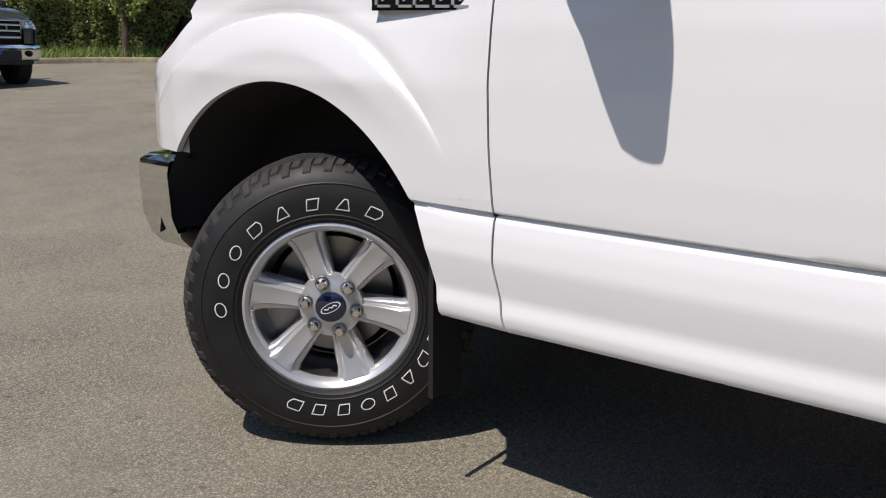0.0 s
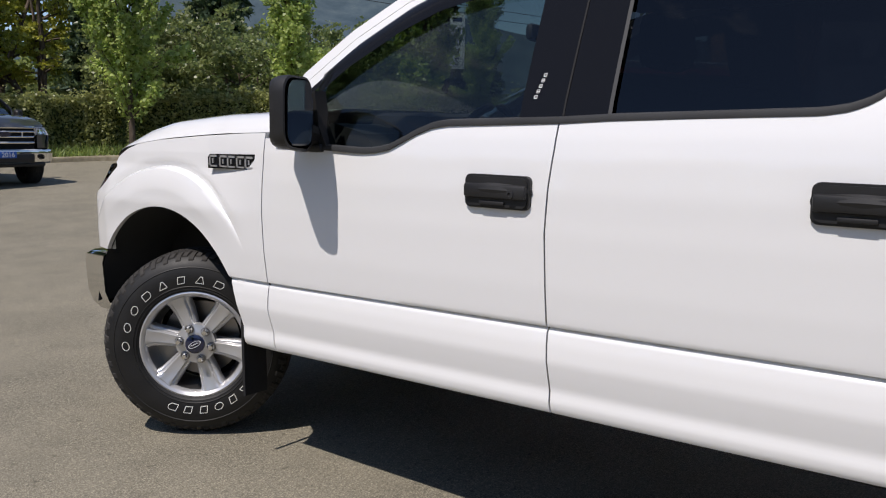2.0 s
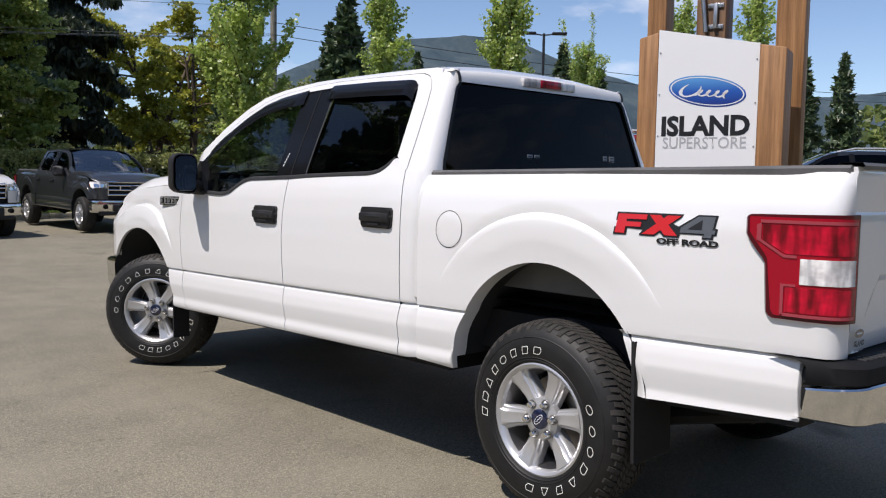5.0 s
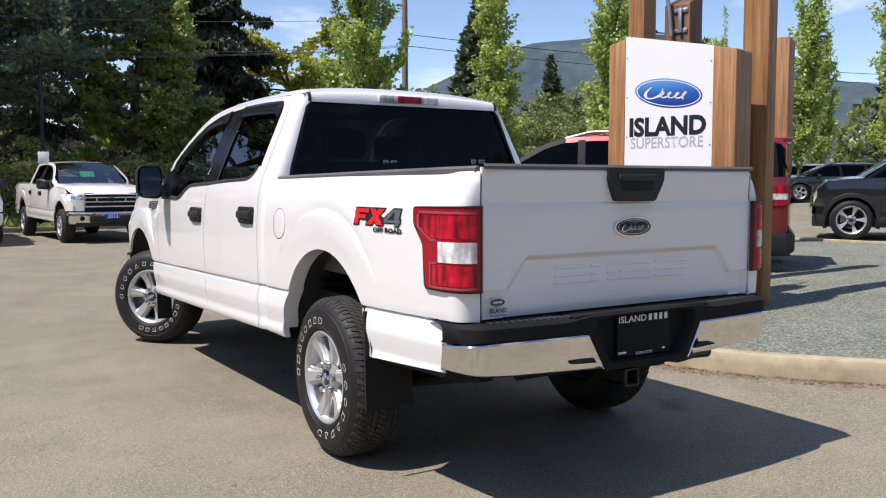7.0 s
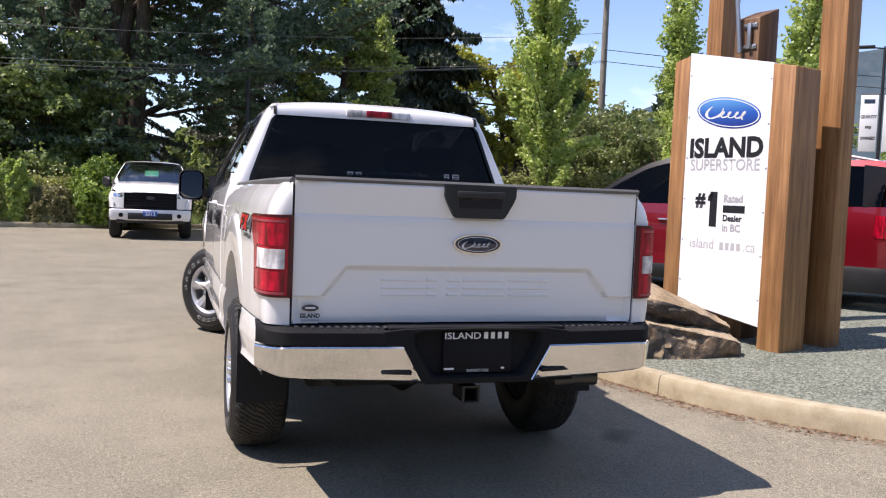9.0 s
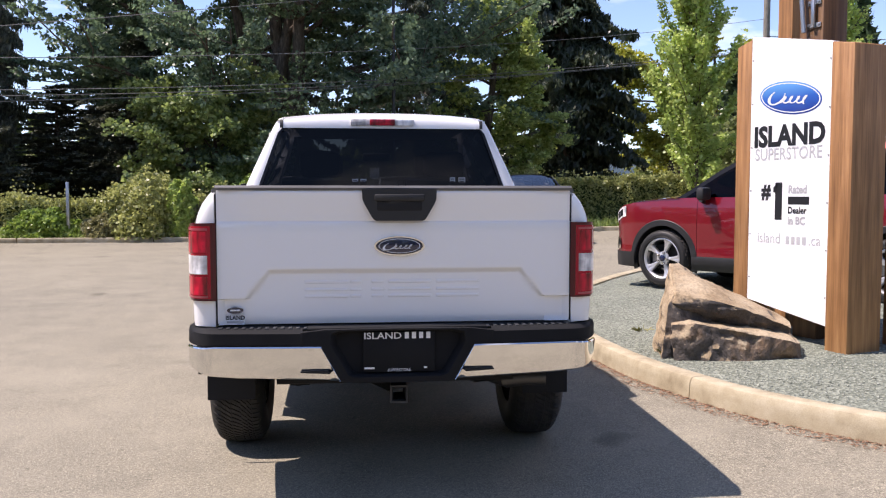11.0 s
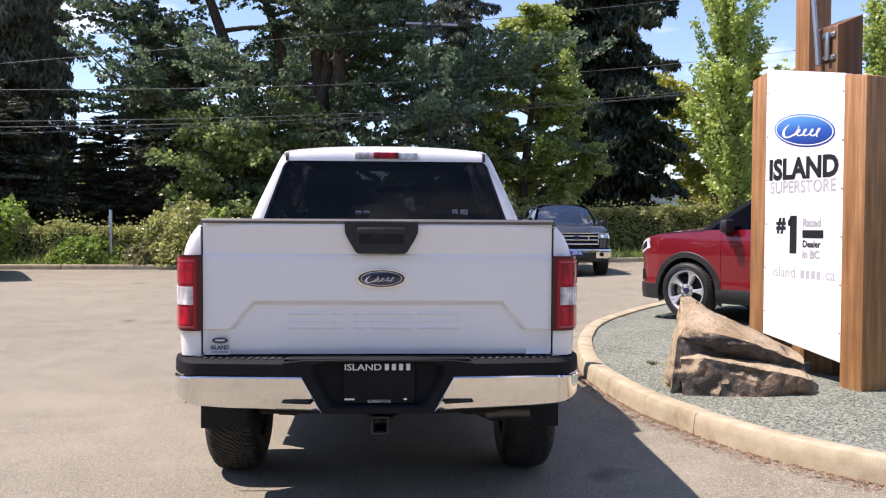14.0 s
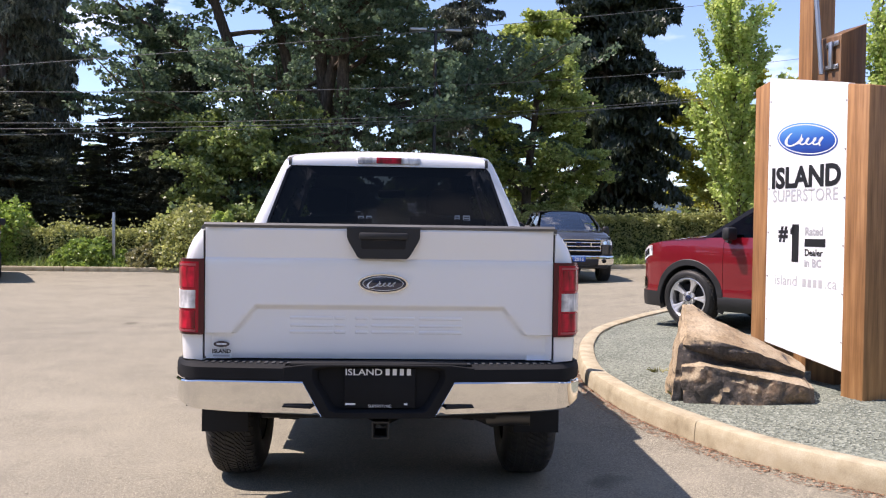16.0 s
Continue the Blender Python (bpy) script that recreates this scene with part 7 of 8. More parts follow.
def broad_tree(seed, H, R, leaves=30000, size=0.17, stems=3, low=0.16, gap=1.0, taper=(0.85, 1.0, 0.95, 0.75, 0.3)):
    """A spreading tree: several stems, limbs and layered leaf sprays with gaps."""
    rs = np.random.RandomState(seed)
    wood = Mesh()
    cs = []
    tips = []
    for s in range(stems):
        az = s * 6.28 / stems + rs.rand()
        lean = 0.0 if stems == 1 else 0.10 + 0.14 * rs.rand()
        st = wander(rs, (0.02 * H * math.cos(az) * (stems > 1), 0.02 * H * math.sin(az) * (stems > 1), -0.2), (math.cos(az) * lean, math.sin(az) * lean, 1), H * (0.72 + 0.2 * rs.rand()), 9, 0.07, 0.03)
        wood.tube(st, np.linspace(0.021 * H, 0.004 * H, len(st)), 8)
        nl = int(30 / stems) + 4
        for i in range(nl):
            u = (i + rs.rand()) / nl
            k = (0.16 + 0.80 * u) * (len(st) - 1)
            p0 = np.array([np.interp(k, range(len(st)), st[:, j]) for j in range(3)])
            if p0[2] < low * H:
                continue
            a2 = az + rs.normal() * 1.25 if stems > 1 else i * 2.4 + rs.rand()
            zz = p0[2] / H
            reach = R * np.interp(zz, [0, 0.2, 0.45, 0.7, 0.95], taper) * (0.65 + 0.5 * rs.rand())
            el = radians(np.interp(zz, [0.1, 0.5, 1.0], [4, 22, 50]) + rs.normal() * 9)
            limb = wander(rs, p0, (math.cos(a2) * math.cos(el), math.sin(a2) * math.cos(el), math.sin(el)), reach, 7, 0.11, 0.015)
            wood.tube(limb, np.linspace(0.0055 * H, 0.0012 * H, len(limb)), 6)
            for b in range(9):
                t = 0.25 + 0.75 * (b + rs.rand()) / 9
                q0 = np.array([np.interp(t * (len(limb) - 1), range(len(limb)), limb[:, j]) for j in range(3)])
                a3 = a2 + (1 if b % 2 else -1) * (0.5 + 0.7 * rs.rand())
                tw = wander(rs, q0, (math.cos(a3), math.sin(a3), 0.15 + 0.25 * rs.normal()), reach * (0.20 + 0.16 * rs.rand()) * gap, 4, 0.2, -0.02)
                wood.tube(tw, np.linspace(0.0018 * H, 0.0006 * H, len(tw)), 4, False)
                tips.append(tw)
    k = max(8, int(leaves / len(tips)))
    for tw in tips:
        t = rs.rand(k) ** 0.6
        q = np.stack([np.interp(t * (len(tw) - 1), range(len(tw)), tw[:, j]) for j in range(3)], 1)
        cl = rs.normal(size=(5, 3)) * np.array([0.32, 0.32, 0.12]) * (R / 4.5)
        cs.append(q + cl[rs.randint(0, 5, k)] + rs.normal(size=(k, 3)) * np.array([0.12, 0.12, 0.045]))
    return wood, cards(np.concatenate(cs), size, rs, 1.35, 0.10, 0.70)


def conifer_tree(seed, H, R, leaves=26000, droop=0.35, size=0.34, low=0.06, power=0.75, long=3.2):
    rs = np.random.RandomState(seed)
    wood = Mesh()
    trunk = wander(rs, (0, 0, -0.2), (0, 0, 1), H, 10, 0.012, 0.05)
    wood.tube(trunk, np.linspace(0.014 * H, 0.001 * H, len(trunk)), 8)
    cs, ws = [], []
    z = low * H
    while z < H * 0.985:
        u = z / H
        L0 = R * (1 - u) ** power * (1.0 if u > 0.12 else 0.9)
        nb = 6 if u < 0.85 else 4
        for i in range(nb):
            az = rs.rand() * 6.28
            L = L0 * (0.62 + 0.5 * rs.rand())
            el = radians(np.interp(u, [0, 0.6, 1], [-4, 8, 40]) + rs.normal() * 6)
            p0 = np.array([np.interp(z, trunk[:, 2], trunk[:, k]) for k in range(2)] + [z + rs.normal() * 0.1])
            br = wander(rs, p0, (math.cos(az) * math.cos(el), math.sin(az) * math.cos(el), math.sin(el)), L, 6, 0.05, -droop * 0.13)
            br[-1, 2] += 0.04 * L
            wood.tube(br, np.linspace(0.0032 * H * (1 - u) + 0.012, 0.006, len(br)), 3, False)
            cs.append((br, L, az))
        z += np.interp(u, [0, 1], [0.030, 0.022]) * H * 0.75
    tot = sum(L for _, L, _ in cs)
    pts = []
    for br, L, az in cs:
        k = int(leaves * L / tot) + 4
        t = 0.12 + 0.88 * rs.rand(k) ** 0.8
        q = np.stack([np.interp(t * (len(br) - 1), range(len(br)), br[:, j]) for j in range(3)], 1)
        side = rs.normal(size=k) * L * 0.15 * (1.15 - t)
        q[:, 0] -= math.sin(az) * side
        q[:, 1] += math.cos(az) * side
        q[:, 2] -= np.abs(side) * 0.5 * droop + rs.rand(k) * 0.30 * droop
        pts.append(q + rs.normal(size=(k, 3)) * 0.05)
    return wood, cards(np.concatenate(pts), size / long * 1.6, rs, long, droop * 0.9, 0.35)


def bush(seed, w, d, h, leaves, size, uneven=0.3):
    """Leaves over and in an uneven mound on the ground."""
    rs = np.random.RandomState(seed)
    n = leaves
    th, ph = rs.rand(n) * 6.28, np.arccos(rs.rand(n))
    r = 0.55 + 0.45 * rs.rand(n) ** 0.4
    p = np.stack([np.sin(ph) * np.cos(th), np.sin(ph) * np.sin(th), np.cos(ph)], 1)
    lump = np.array([1 + uneven * noise.noise(Vector((a * 2.2 + seed, b * 2.2, c * 2.2))) + 0.5 * uneven * noise.noise(Vector((a * 6 + seed, b * 6, c * 6))) for a, b, c in p])
    p = p * (r * lump)[:, None] * np.array([w / 2, d / 2, h])
    return cards(p, size, rs, 1.3, 0.0, 0.1)


def hedge_run(seed, pts, h, d, per_m, size):
    """Leaves on a clipped hedge along pts."""
    rs = np.random.RandomState(seed)
    pts = np.array(pts, float)
    seg = np.linalg.norm(np.diff(pts, axis=0), axis=1)
    cum = np.concatenate([[0], np.cumsum(seg)])
    n = int(cum[-1] * per_m)
    s = rs.rand(n) * cum[-1]
    x, y = np.interp(s, cum, pts[:, 0]), np.interp(s, cum, pts[:, 1])
    i = np.clip(np.searchsorted(cum, s) - 1, 0, len(seg) - 1)
    t = (pts[i + 1] - pts[i]) / seg[i][:, None]
    nrm = np.stack([t[:, 1], -t[:, 0]], 1)
    face = rs.rand(n)
    lump = np.array([noise.noise(Vector((a * 0.8, b * 0.8, seed))) * 0.26 + noise.noise(Vector((a * 2.6, b * 2.6, seed))) * 0.15 for a, b in zip(x, y)])
    z = np.where(face < 0.55, rs.rand(n) * h, h + 0 * s)
    off = np.where(face < 0.55, d / 2, (rs.rand(n) - 0.5) * d)
    jit = rs.rand(n) ** 2 * 0.22
    roundoff = np.clip((z - (h - 0.35)) / 0.35, 0, 1) ** 2 * 0.18
    z = z + np.where(face < 0.55, 0, lump * 1.6 - jit)
    off = off - np.where(face < 0.55, jit + roundoff - lump, 0)
    tall = rs.rand(n) < 0.05
    z = z + tall * rs.rand(n) * 0.45
    zz = np.array([rise(a) for a in x]) + z
    return cards(np.stack([x + nrm[:, 0] * off, y + nrm[:, 1] * off, zz], 1), size, rs, 1.3, 0.0, 0.72)


# opaque filler sheet added inside a hedge, behind its loose leaves
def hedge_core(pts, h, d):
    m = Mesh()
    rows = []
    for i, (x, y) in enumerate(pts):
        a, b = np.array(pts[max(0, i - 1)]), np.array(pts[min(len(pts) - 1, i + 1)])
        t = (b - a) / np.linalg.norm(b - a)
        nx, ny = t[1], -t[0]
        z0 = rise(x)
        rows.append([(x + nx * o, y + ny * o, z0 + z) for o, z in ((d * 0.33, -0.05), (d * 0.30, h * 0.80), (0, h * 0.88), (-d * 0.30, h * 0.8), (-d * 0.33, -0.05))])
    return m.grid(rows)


def boundary():
    KB = [(-46, 21.6), (-24, 21.7), (-11, 21.9), (-4.6, 22.2), (-3.0, 22.9), (-1.4, 23.7), (1.0, 24.1), (4, 24.3), (8.5, 24.4), (11.0, 24.0), (13.2, 22.3), (15.2, 19.4), (16.8, 16.2), (18.2, 13.2)]
    kb = resample(KB, 90)
    t = np.gradient(kb, axis=0)
    t /= np.linalg.norm(t, axis=1)[:, None]
    ins = np.stack([-t[:, 1], t[:, 0]], 1)
    k = thing("boundary_kerb", "low weathered kerb in front of the planting strip", "kerb", kind="structure")
    for s in range(0, 90, 5):
        idx = list(range(s, min(90, s + 6)))
        if len(idx) > 1:
            p = kb[idx].copy()
            p[-1] = p[-2] + (p[-1] - p[-2]) * 0.95
            part("kerb_stone", kerb_run(p, ins[idx]), CONCRETE, k)
    # soil strip behind it
    soil = Mesh().grid([[(a[0] + q[0] * d, a[1] + q[1] * d, rise(a[0] + q[0] * d) + z) for d, z in ((0.15, 0.11), (1.0, 0.16), (9.0, 0.25), (60.0, 0.6))] for a, q in zip(kb, ins)])
    m = Mat("planting_soil", (0.10, 0.08, 0.05), 0.95, spec=0.1)
    nz = m.noise(3.0, 6)
    m.color(m.ramp(nz, "Fac", [(0.3, (0.05, 0.045, 0.025)), (0.55, (0.12, 0.10, 0.055)), (0.75, (0.16, 0.17, 0.07))]))
    m.bump(nz, "Fac", 0.6, 0.05)
    solid("planting_strip", soil, m.m, "weedy soil strip behind the kerb", "soil", kind="structure")
    hl = kb + ins * np.interp(kb[:, 0], [-5, 2], [1.55, 2.5])[:, None]
    left = hl[(hl[:, 0] < -1.5)]
    right = hl[(hl[:, 0] >= -1.6)]
    for nm, pts, h, dens in (("left", left, 1.35, 1500), ("right", right, 1.95, 2300)):
        hg = thing("hedge", "dense clipped green hedge behind the kerb", "hedge", kind="stuff")
        part("foliage", fast_mesh("hedge", hedge_run(5 if nm == "left" else 6, pts, h, 1.3, dens, 0.072), 4, LEAF_HEDGE), LEAF_HEDGE, hg)
        part("core", hedge_core(pts[::2], h, 1.3), HEDGE_FILL, hg)
    # grass and weeds at the foot of the hedge
    rs = np.random.RandomState(8)
    n = 26000
    s = rs.rand(n) * 89
    x = np.interp(s, range(90), kb[:, 0])
    y = np.interp(s, range(90), kb[:, 1])
    o = 0.2 + 1.5 * rs.rand(n)
    ix = np.interp(s, range(90), ins[:, 0])
    iy = np.interp(s, range(90), ins[:, 1])
    tall = 0.08 + 0.30 * rs.rand(n) ** 2 + 0.22 * (o / 1.7) ** 2 * rs.rand(n) + np.array([0.14 * max(0, noise.noise(Vector((a * 0.7, 3.1, 0)))) for a in x])
    base = np.stack([x + ix * o, y + iy * o, np.array([rise(a) for a in x]) + 0.13], 1)
    tip = base + np.stack([rs.normal(size=n) * 0.10, rs.normal(size=n) * 0.10, tall], 1)
    a = rs.rand(n) * 3.14
    w = np.stack([np.cos(a), np.sin(a), 0 * a], 1) * 0.014
    mid = base * 0.45 + tip * 0.55 + np.array([0, 0, 0.02])
    v = np.stack([base - w, base + w, mid + w, tip], 1).reshape(-1, 3)
    solid("verge_grass", fast_mesh("verge_grass", v, 4, LEAF_GRASS), None, "ragged bright green grass and weeds along the kerb", "grass", kind="stuff")
    return kb, ins


KB, KB_IN = boundary()

# rounded shrubs in front of the trees on the left
for k, (x, y, w, d, h, mt, sz, nm) in enumerate(((-6.8, 23.2, 3.4, 2.6, 2.0, LEAF_HEDGE, 0.12, "shrub"), (-13.2, 23.2, 3.0, 2.4, 2.3, LEAF_GREEN, 0.12, "shrub"), (-4.9, 22.9, 2.0, 1.4, 1.1, LEAF_BROWN, 0.10, "low_shrub"), (-9.8, 22.7, 2.4, 1.2, 0.9, LEAF_GREEN, 0.10, "low_shrub"), (-5.6, 22.8, 1.0, 1.0, 1.75, LEAF_BRIGHT, 0.16, "shrub"), (-7.9, 22.6, 1.6, 1.0, 0.7, LEAF_BROWN, 0.10, "low_shrub"), (-3.4, 23.4, 2.4, 2.0, 1.9, LEAF_GREEN, 0.12, "shrub"))):
    sh = solid(nm, fast_mesh(nm, bush(20 + k, w, d, h, 9000, sz * 0.75), 4, mt), None, "leafy garden shrub in the planting strip" if mt is not LEAF_BROWN else "low bronze-leaved shrub in the planting strip", "shrub", pose(x, y, rise(x) + 0.1), group="planting strip shrubs")

# young columnar street trees
CT = [columnar_tree(31, 9.8, 1.42, 24000, 0.105), columnar_tree(32, 8.4, 0.80, 13000), columnar_tree(33, 8.6, 0.86, 13000)]
CT_DATA = [(w.data("trunk", BARK, 60), fast_mesh("crown", l, 4, LEAF_BRIGHT)) for w, l in CT]
for k, (x, y, i, sc, tw) in enumerate(((11.7, 24.0, 0, 1.0, 0), (15.0, 20.35, 1, 1.0, 40), (16.65, 16.85, 2, 1.0, 100), (28.0, 18.0, 1, 1.0, 200), (30.5, 15.6, 2, 1.05, 10), (33.0, 26.5, 0, 0.8, 70), (36.0, 22.5, 1, 0.9, 160), (39.0, 12.0, 2, 0.95, 230))):
    t = thing("columnar_tree", "slim upright young street tree with bright green leaves", "tree", pose(x, y, rise(x), 0, 0, tw) @ Matrix.Scale(sc, 4), group="columnar street trees")
    td, cd = CT_DATA[i]
    part("trunk", td, BARK, t)
    part("crown", cd, LEAF_BRIGHT, t)

# large trees behind the hedge
w, l = broad_tree(41, 21.0, 8.2, 170000, 0.125, 5, 0.12)
plant("maple_tree", "large spreading broadleaf tree with dark trunk and layered foliage", (-3.6, 33.5, 0.2), w, l, LEAF_MAPLE)
w, l = broad_tree(42, 6.3, 3.3, 30000, 0.12, 3, 0.05)
plant("understorey_tree", "low bright green broadleaf tree under the tall trees", (-6.3, 28.6, 0.2), w, l, LEAF_UNDER)
w, l = broad_tree(43, 13.6, 3.7, 62000, 0.125, 1, 0.10, 1.0, (1.0, 1.0, 0.72, 0.48, 0.24))
plant("alder_tree", "medium green leafy tree in full leaf behind the hedge", (6.1, 36.0, 0.2), w, l, LEAF_ALDER)
w, l = conifer_tree(44, 36.0, 7.2, 150000, 0.9, 0.36, 0.05, 0.62)
plant("cedar_tree", "tall dark conifer with drooping branches", (14.8, 56.0, 0.3), w, l, LEAF_CEDAR)
FIRS = []
for k in range(2):
    w, l = conifer_tree(50 + k, 27.0, 6.2, 80000, 0.6, 0.22, 0.04, 0.65)
    FIRS.append((w.data("trunk", BARK, 60), fast_mesh("crown", l, 4, LEAF_DARK)))
for k, (x, y, H, R, s) in enumerate(((-20.8, 37, 27, 4.8, 0), (-16.4, 31.5, 30, 3.7, 30), (-18.9, 39, 32, 3.3, 160), (-21.0, 45.5, 34, 3.6, 80), (-13.4, 46, 15, 4.2, 50), (-12.6, 33, 6.0, 3.6, 20), (-15.0, 29.5, 7.0, 3.6, 77), (-9.8, 35, 10.5, 3.4, 99), (-17.5, 28.5, 9.5, 3.8, 140), (3.6, 48, 25, 4.6, 200), (-4.5, 52, 27, 5.0, 75), (-24, 33, 15, 4.2, 210))):
    t = thing("tall_conifer", "tall dark green conifer in the wood behind the hedge", "tree", pose(x, y, 0.2, 0, 0, s) @ Matrix.Diagonal((R / 6.2, R / 6.2, H / 27.0, 1)), group="tall dark conifers")
    part("trunk", FIRS[k % 2][0], BARK, t)
    part("crown", FIRS[k % 2][1], LEAF_DARK, t)
w, l = broad_tree(45, 16.5, 4.8, 20000, 0.2, 2, 0.22, 0.9)
plant("yellow_green_tree", "airy tree with fresh yellow-green spring leaves", (25.6, 62.0, 0.4), w, l, LEAF_YELLOW)
w, l = broad_tree(46, 15.0, 4.6, 18000, 0.2, 3, 0.2, 0.9)
plant("yellow_green_tree", "airy tree with fresh yellow-green spring leaves", (28.2, 61.0, 0.4), w, l, LEAF_YELLOW)
w, l = broad_tree(47, 4.6, 3.0, 22000, 0.11, 3, 0.06)
plant("bushy_tree", "small olive green bushy tree behind the hedge", (15.2, 28.6, 0.4), w, l, LEAF_UNDERWOOD)
w, l = broad_tree(48, 8.0, 4.4, 15000, 0.18, 3, 0.05)
GREEN_SMALL = (w.data("trunk", BARK, 60), fast_mesh("crown", l, 4, LEAF_WOODS))
for x, y, s, tw in ((19.5, 30.5, 0.62, 0), (23.0, 26.0, 0.55, 60), (27.5, 31.0, 0.66, 130), (17.5, 26.0, 0.55, 200), (24.5, 38.0, 0.85, 260), (31, 36, 0.85, 300), (-23, 28.5, 0.9, 90)):
    t = thing("woodland_tree", "rounded mid-green woodland edge tree", "tree", pose(x, y, rise(x) * 0.6 + 0.2, 0, 0, tw) @ Matrix.Scale(s, 4), group="woodland edge trees")
    part("trunk", GREEN_SMALL[0], BARK, t)
    part("crown", GREEN_SMALL[1], LEAF_WOODS, t)
w, l = conifer_tree(60, 12.0, 2.6, 5500, 0.3, 0.5, 0.05, 0.85)
SPRUCE = (w.data("trunk", BARK, 60), fast_mesh("crown", l, 4, LEAF_FIR))
for x, y, s, tw in ((26.0, 38.0, 0.98, 0), (29.0, 44.0, 0.9, 40), (45.0, 38.0, 0.9, 80), (47.0, 36.0, 0.75, 120), (60.0, 33.0, 1.0, 10), (64.0, 30.5, 1.05, 60), (58.0, 26.0, 0.85, 150), (70.0, 28.0, 1.0, 210), (22.0, 44.0, 0.8, 20), (33, 40, 0.75, 33)):
    t = thing("spruce_tree", "pointed dark green spruce in the distance", "tree", pose(x, y, 0.6, 0, 0, tw) @ Matrix.Scale(s, 4), group="distant spruces")
    part("trunk", SPRUCE[0], BARK, t)
    part("crown", SPRUCE[1], LEAF_FIR, t)

# the wood that closes the view all round, one mass of rough crowns
rs = np.random.RandomState(77)
allv = []
for k in range(230):
    az = rs.rand() * 6.283
    deg = math.degrees(az) % 360
    open_side = 16 < deg < 88
    dist = (85 + 60 * rs.rand()) if open_side else (48 + 34 * rs.rand())
    h = (5.5 + 5.0 * rs.rand()) if open_side else (9 + 10 * rs.rand())
    if 318 < deg or deg <= 16:
        h = 5.0 + 4.0 * rs.rand()
        dist += 14
    if 88 <= deg < 140:
        h *= 0.5
    x, y = dist * math.sin(az), dist * math.cos(az)
    n = 760
    con = rs.rand() < 0.4
    t = rs.rand(n)
    rad = (h * 0.20 * (1 - t) + 0.2) if con else h * 0.34 * np.sqrt(np.maximum(0.02, 1 - (2 * t - 0.9) ** 2 / 1.3))
    a = rs.rand(n) * 6.283
    r = rad * (0.5 + 0.5 * rs.rand(n) ** 0.5) * (1 + 0.25 * np.sin(a * 3 + k) * rs.rand())
    crown = cards(np.stack([x + r * np.cos(a), y + r * np.sin(a), 0.3 + t * h], 1), 0.78, rs, 1.3, 0.25, 0.2)
    if 88 <= deg < 128:
        # finer leaves on the side that the rear glass mirrors
        r2 = np.random.RandomState(900 + k)
        m = r2.randint(0, n, 3400)
        ctr = np.stack([x + r * np.cos(a), y + r * np.sin(a), 0.3 + t * h], 1)[m] + r2.normal(size=(3400, 3)) * 0.35
        crown = cards(ctr, 0.36, r2, 1.3, 0.25, 0.2)
    allv.append(crown)
solid("far_woods", fast_mesh("far_woods", np.concatenate(allv), 4, LEAF_WOODS), None, "mixed green woodland round the car park", "woods", kind="stuff")


# wooded hills far off, their distance haze mixed into the colour as blue
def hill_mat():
    m = Mat("wooded_hill_hazed", (0.10, 0.135, 0.15), 0.95, spec=0.0)
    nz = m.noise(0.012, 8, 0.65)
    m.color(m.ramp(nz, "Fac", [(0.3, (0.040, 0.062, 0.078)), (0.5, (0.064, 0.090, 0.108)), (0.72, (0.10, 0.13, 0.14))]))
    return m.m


HILL = fit([(-180, 3), (-60, 3), (0, 3), (18, 3.0), (26, 4.4), (31, 6.4), (35, 8.1), (38.5, 9.1), (42, 9.5), (44, 9.75), (46.5, 9.3), (50, 8.2), (55, 6.6), (60, 5.7), (66, 5.6), (72, 5.8), (80, 4.6), (100, 3.5), (180, 3)])
rows = []
for az in np.linspace(-180, 180, 361):
    el = float(HILL(az)) + 0.18 * noise.noise(Vector((az * 0.35, 0, 0))) + 0.07 * noise.noise(Vector((az * 1.7, 4, 0)))
    row = []
    for k in np.linspace(0, 1, 8):
        d = 1700 + 500 * k + 120 * noise.noise(Vector((az * 0.2, k * 3, 9)))
        row.append((d * math.sin(radians(az)), d * math.cos(radians(az)), -20 + (2200 * math.tan(radians(el)) + 20) * k ** 0.9))
    rows.append(row)
solid("hills", Mesh().grid(rows), hill_mat(), "forested hills in the distance, blue haze put into their colour", "hills", kind="structure", smooth=80)

# ---- vehicles ----
pickup = make_pickup("pickup_truck", "white crew-cab pickup truck with alloy wheels, parked on asphalt", WHITE, pose(0, 0, 0), steer=40, main=True)


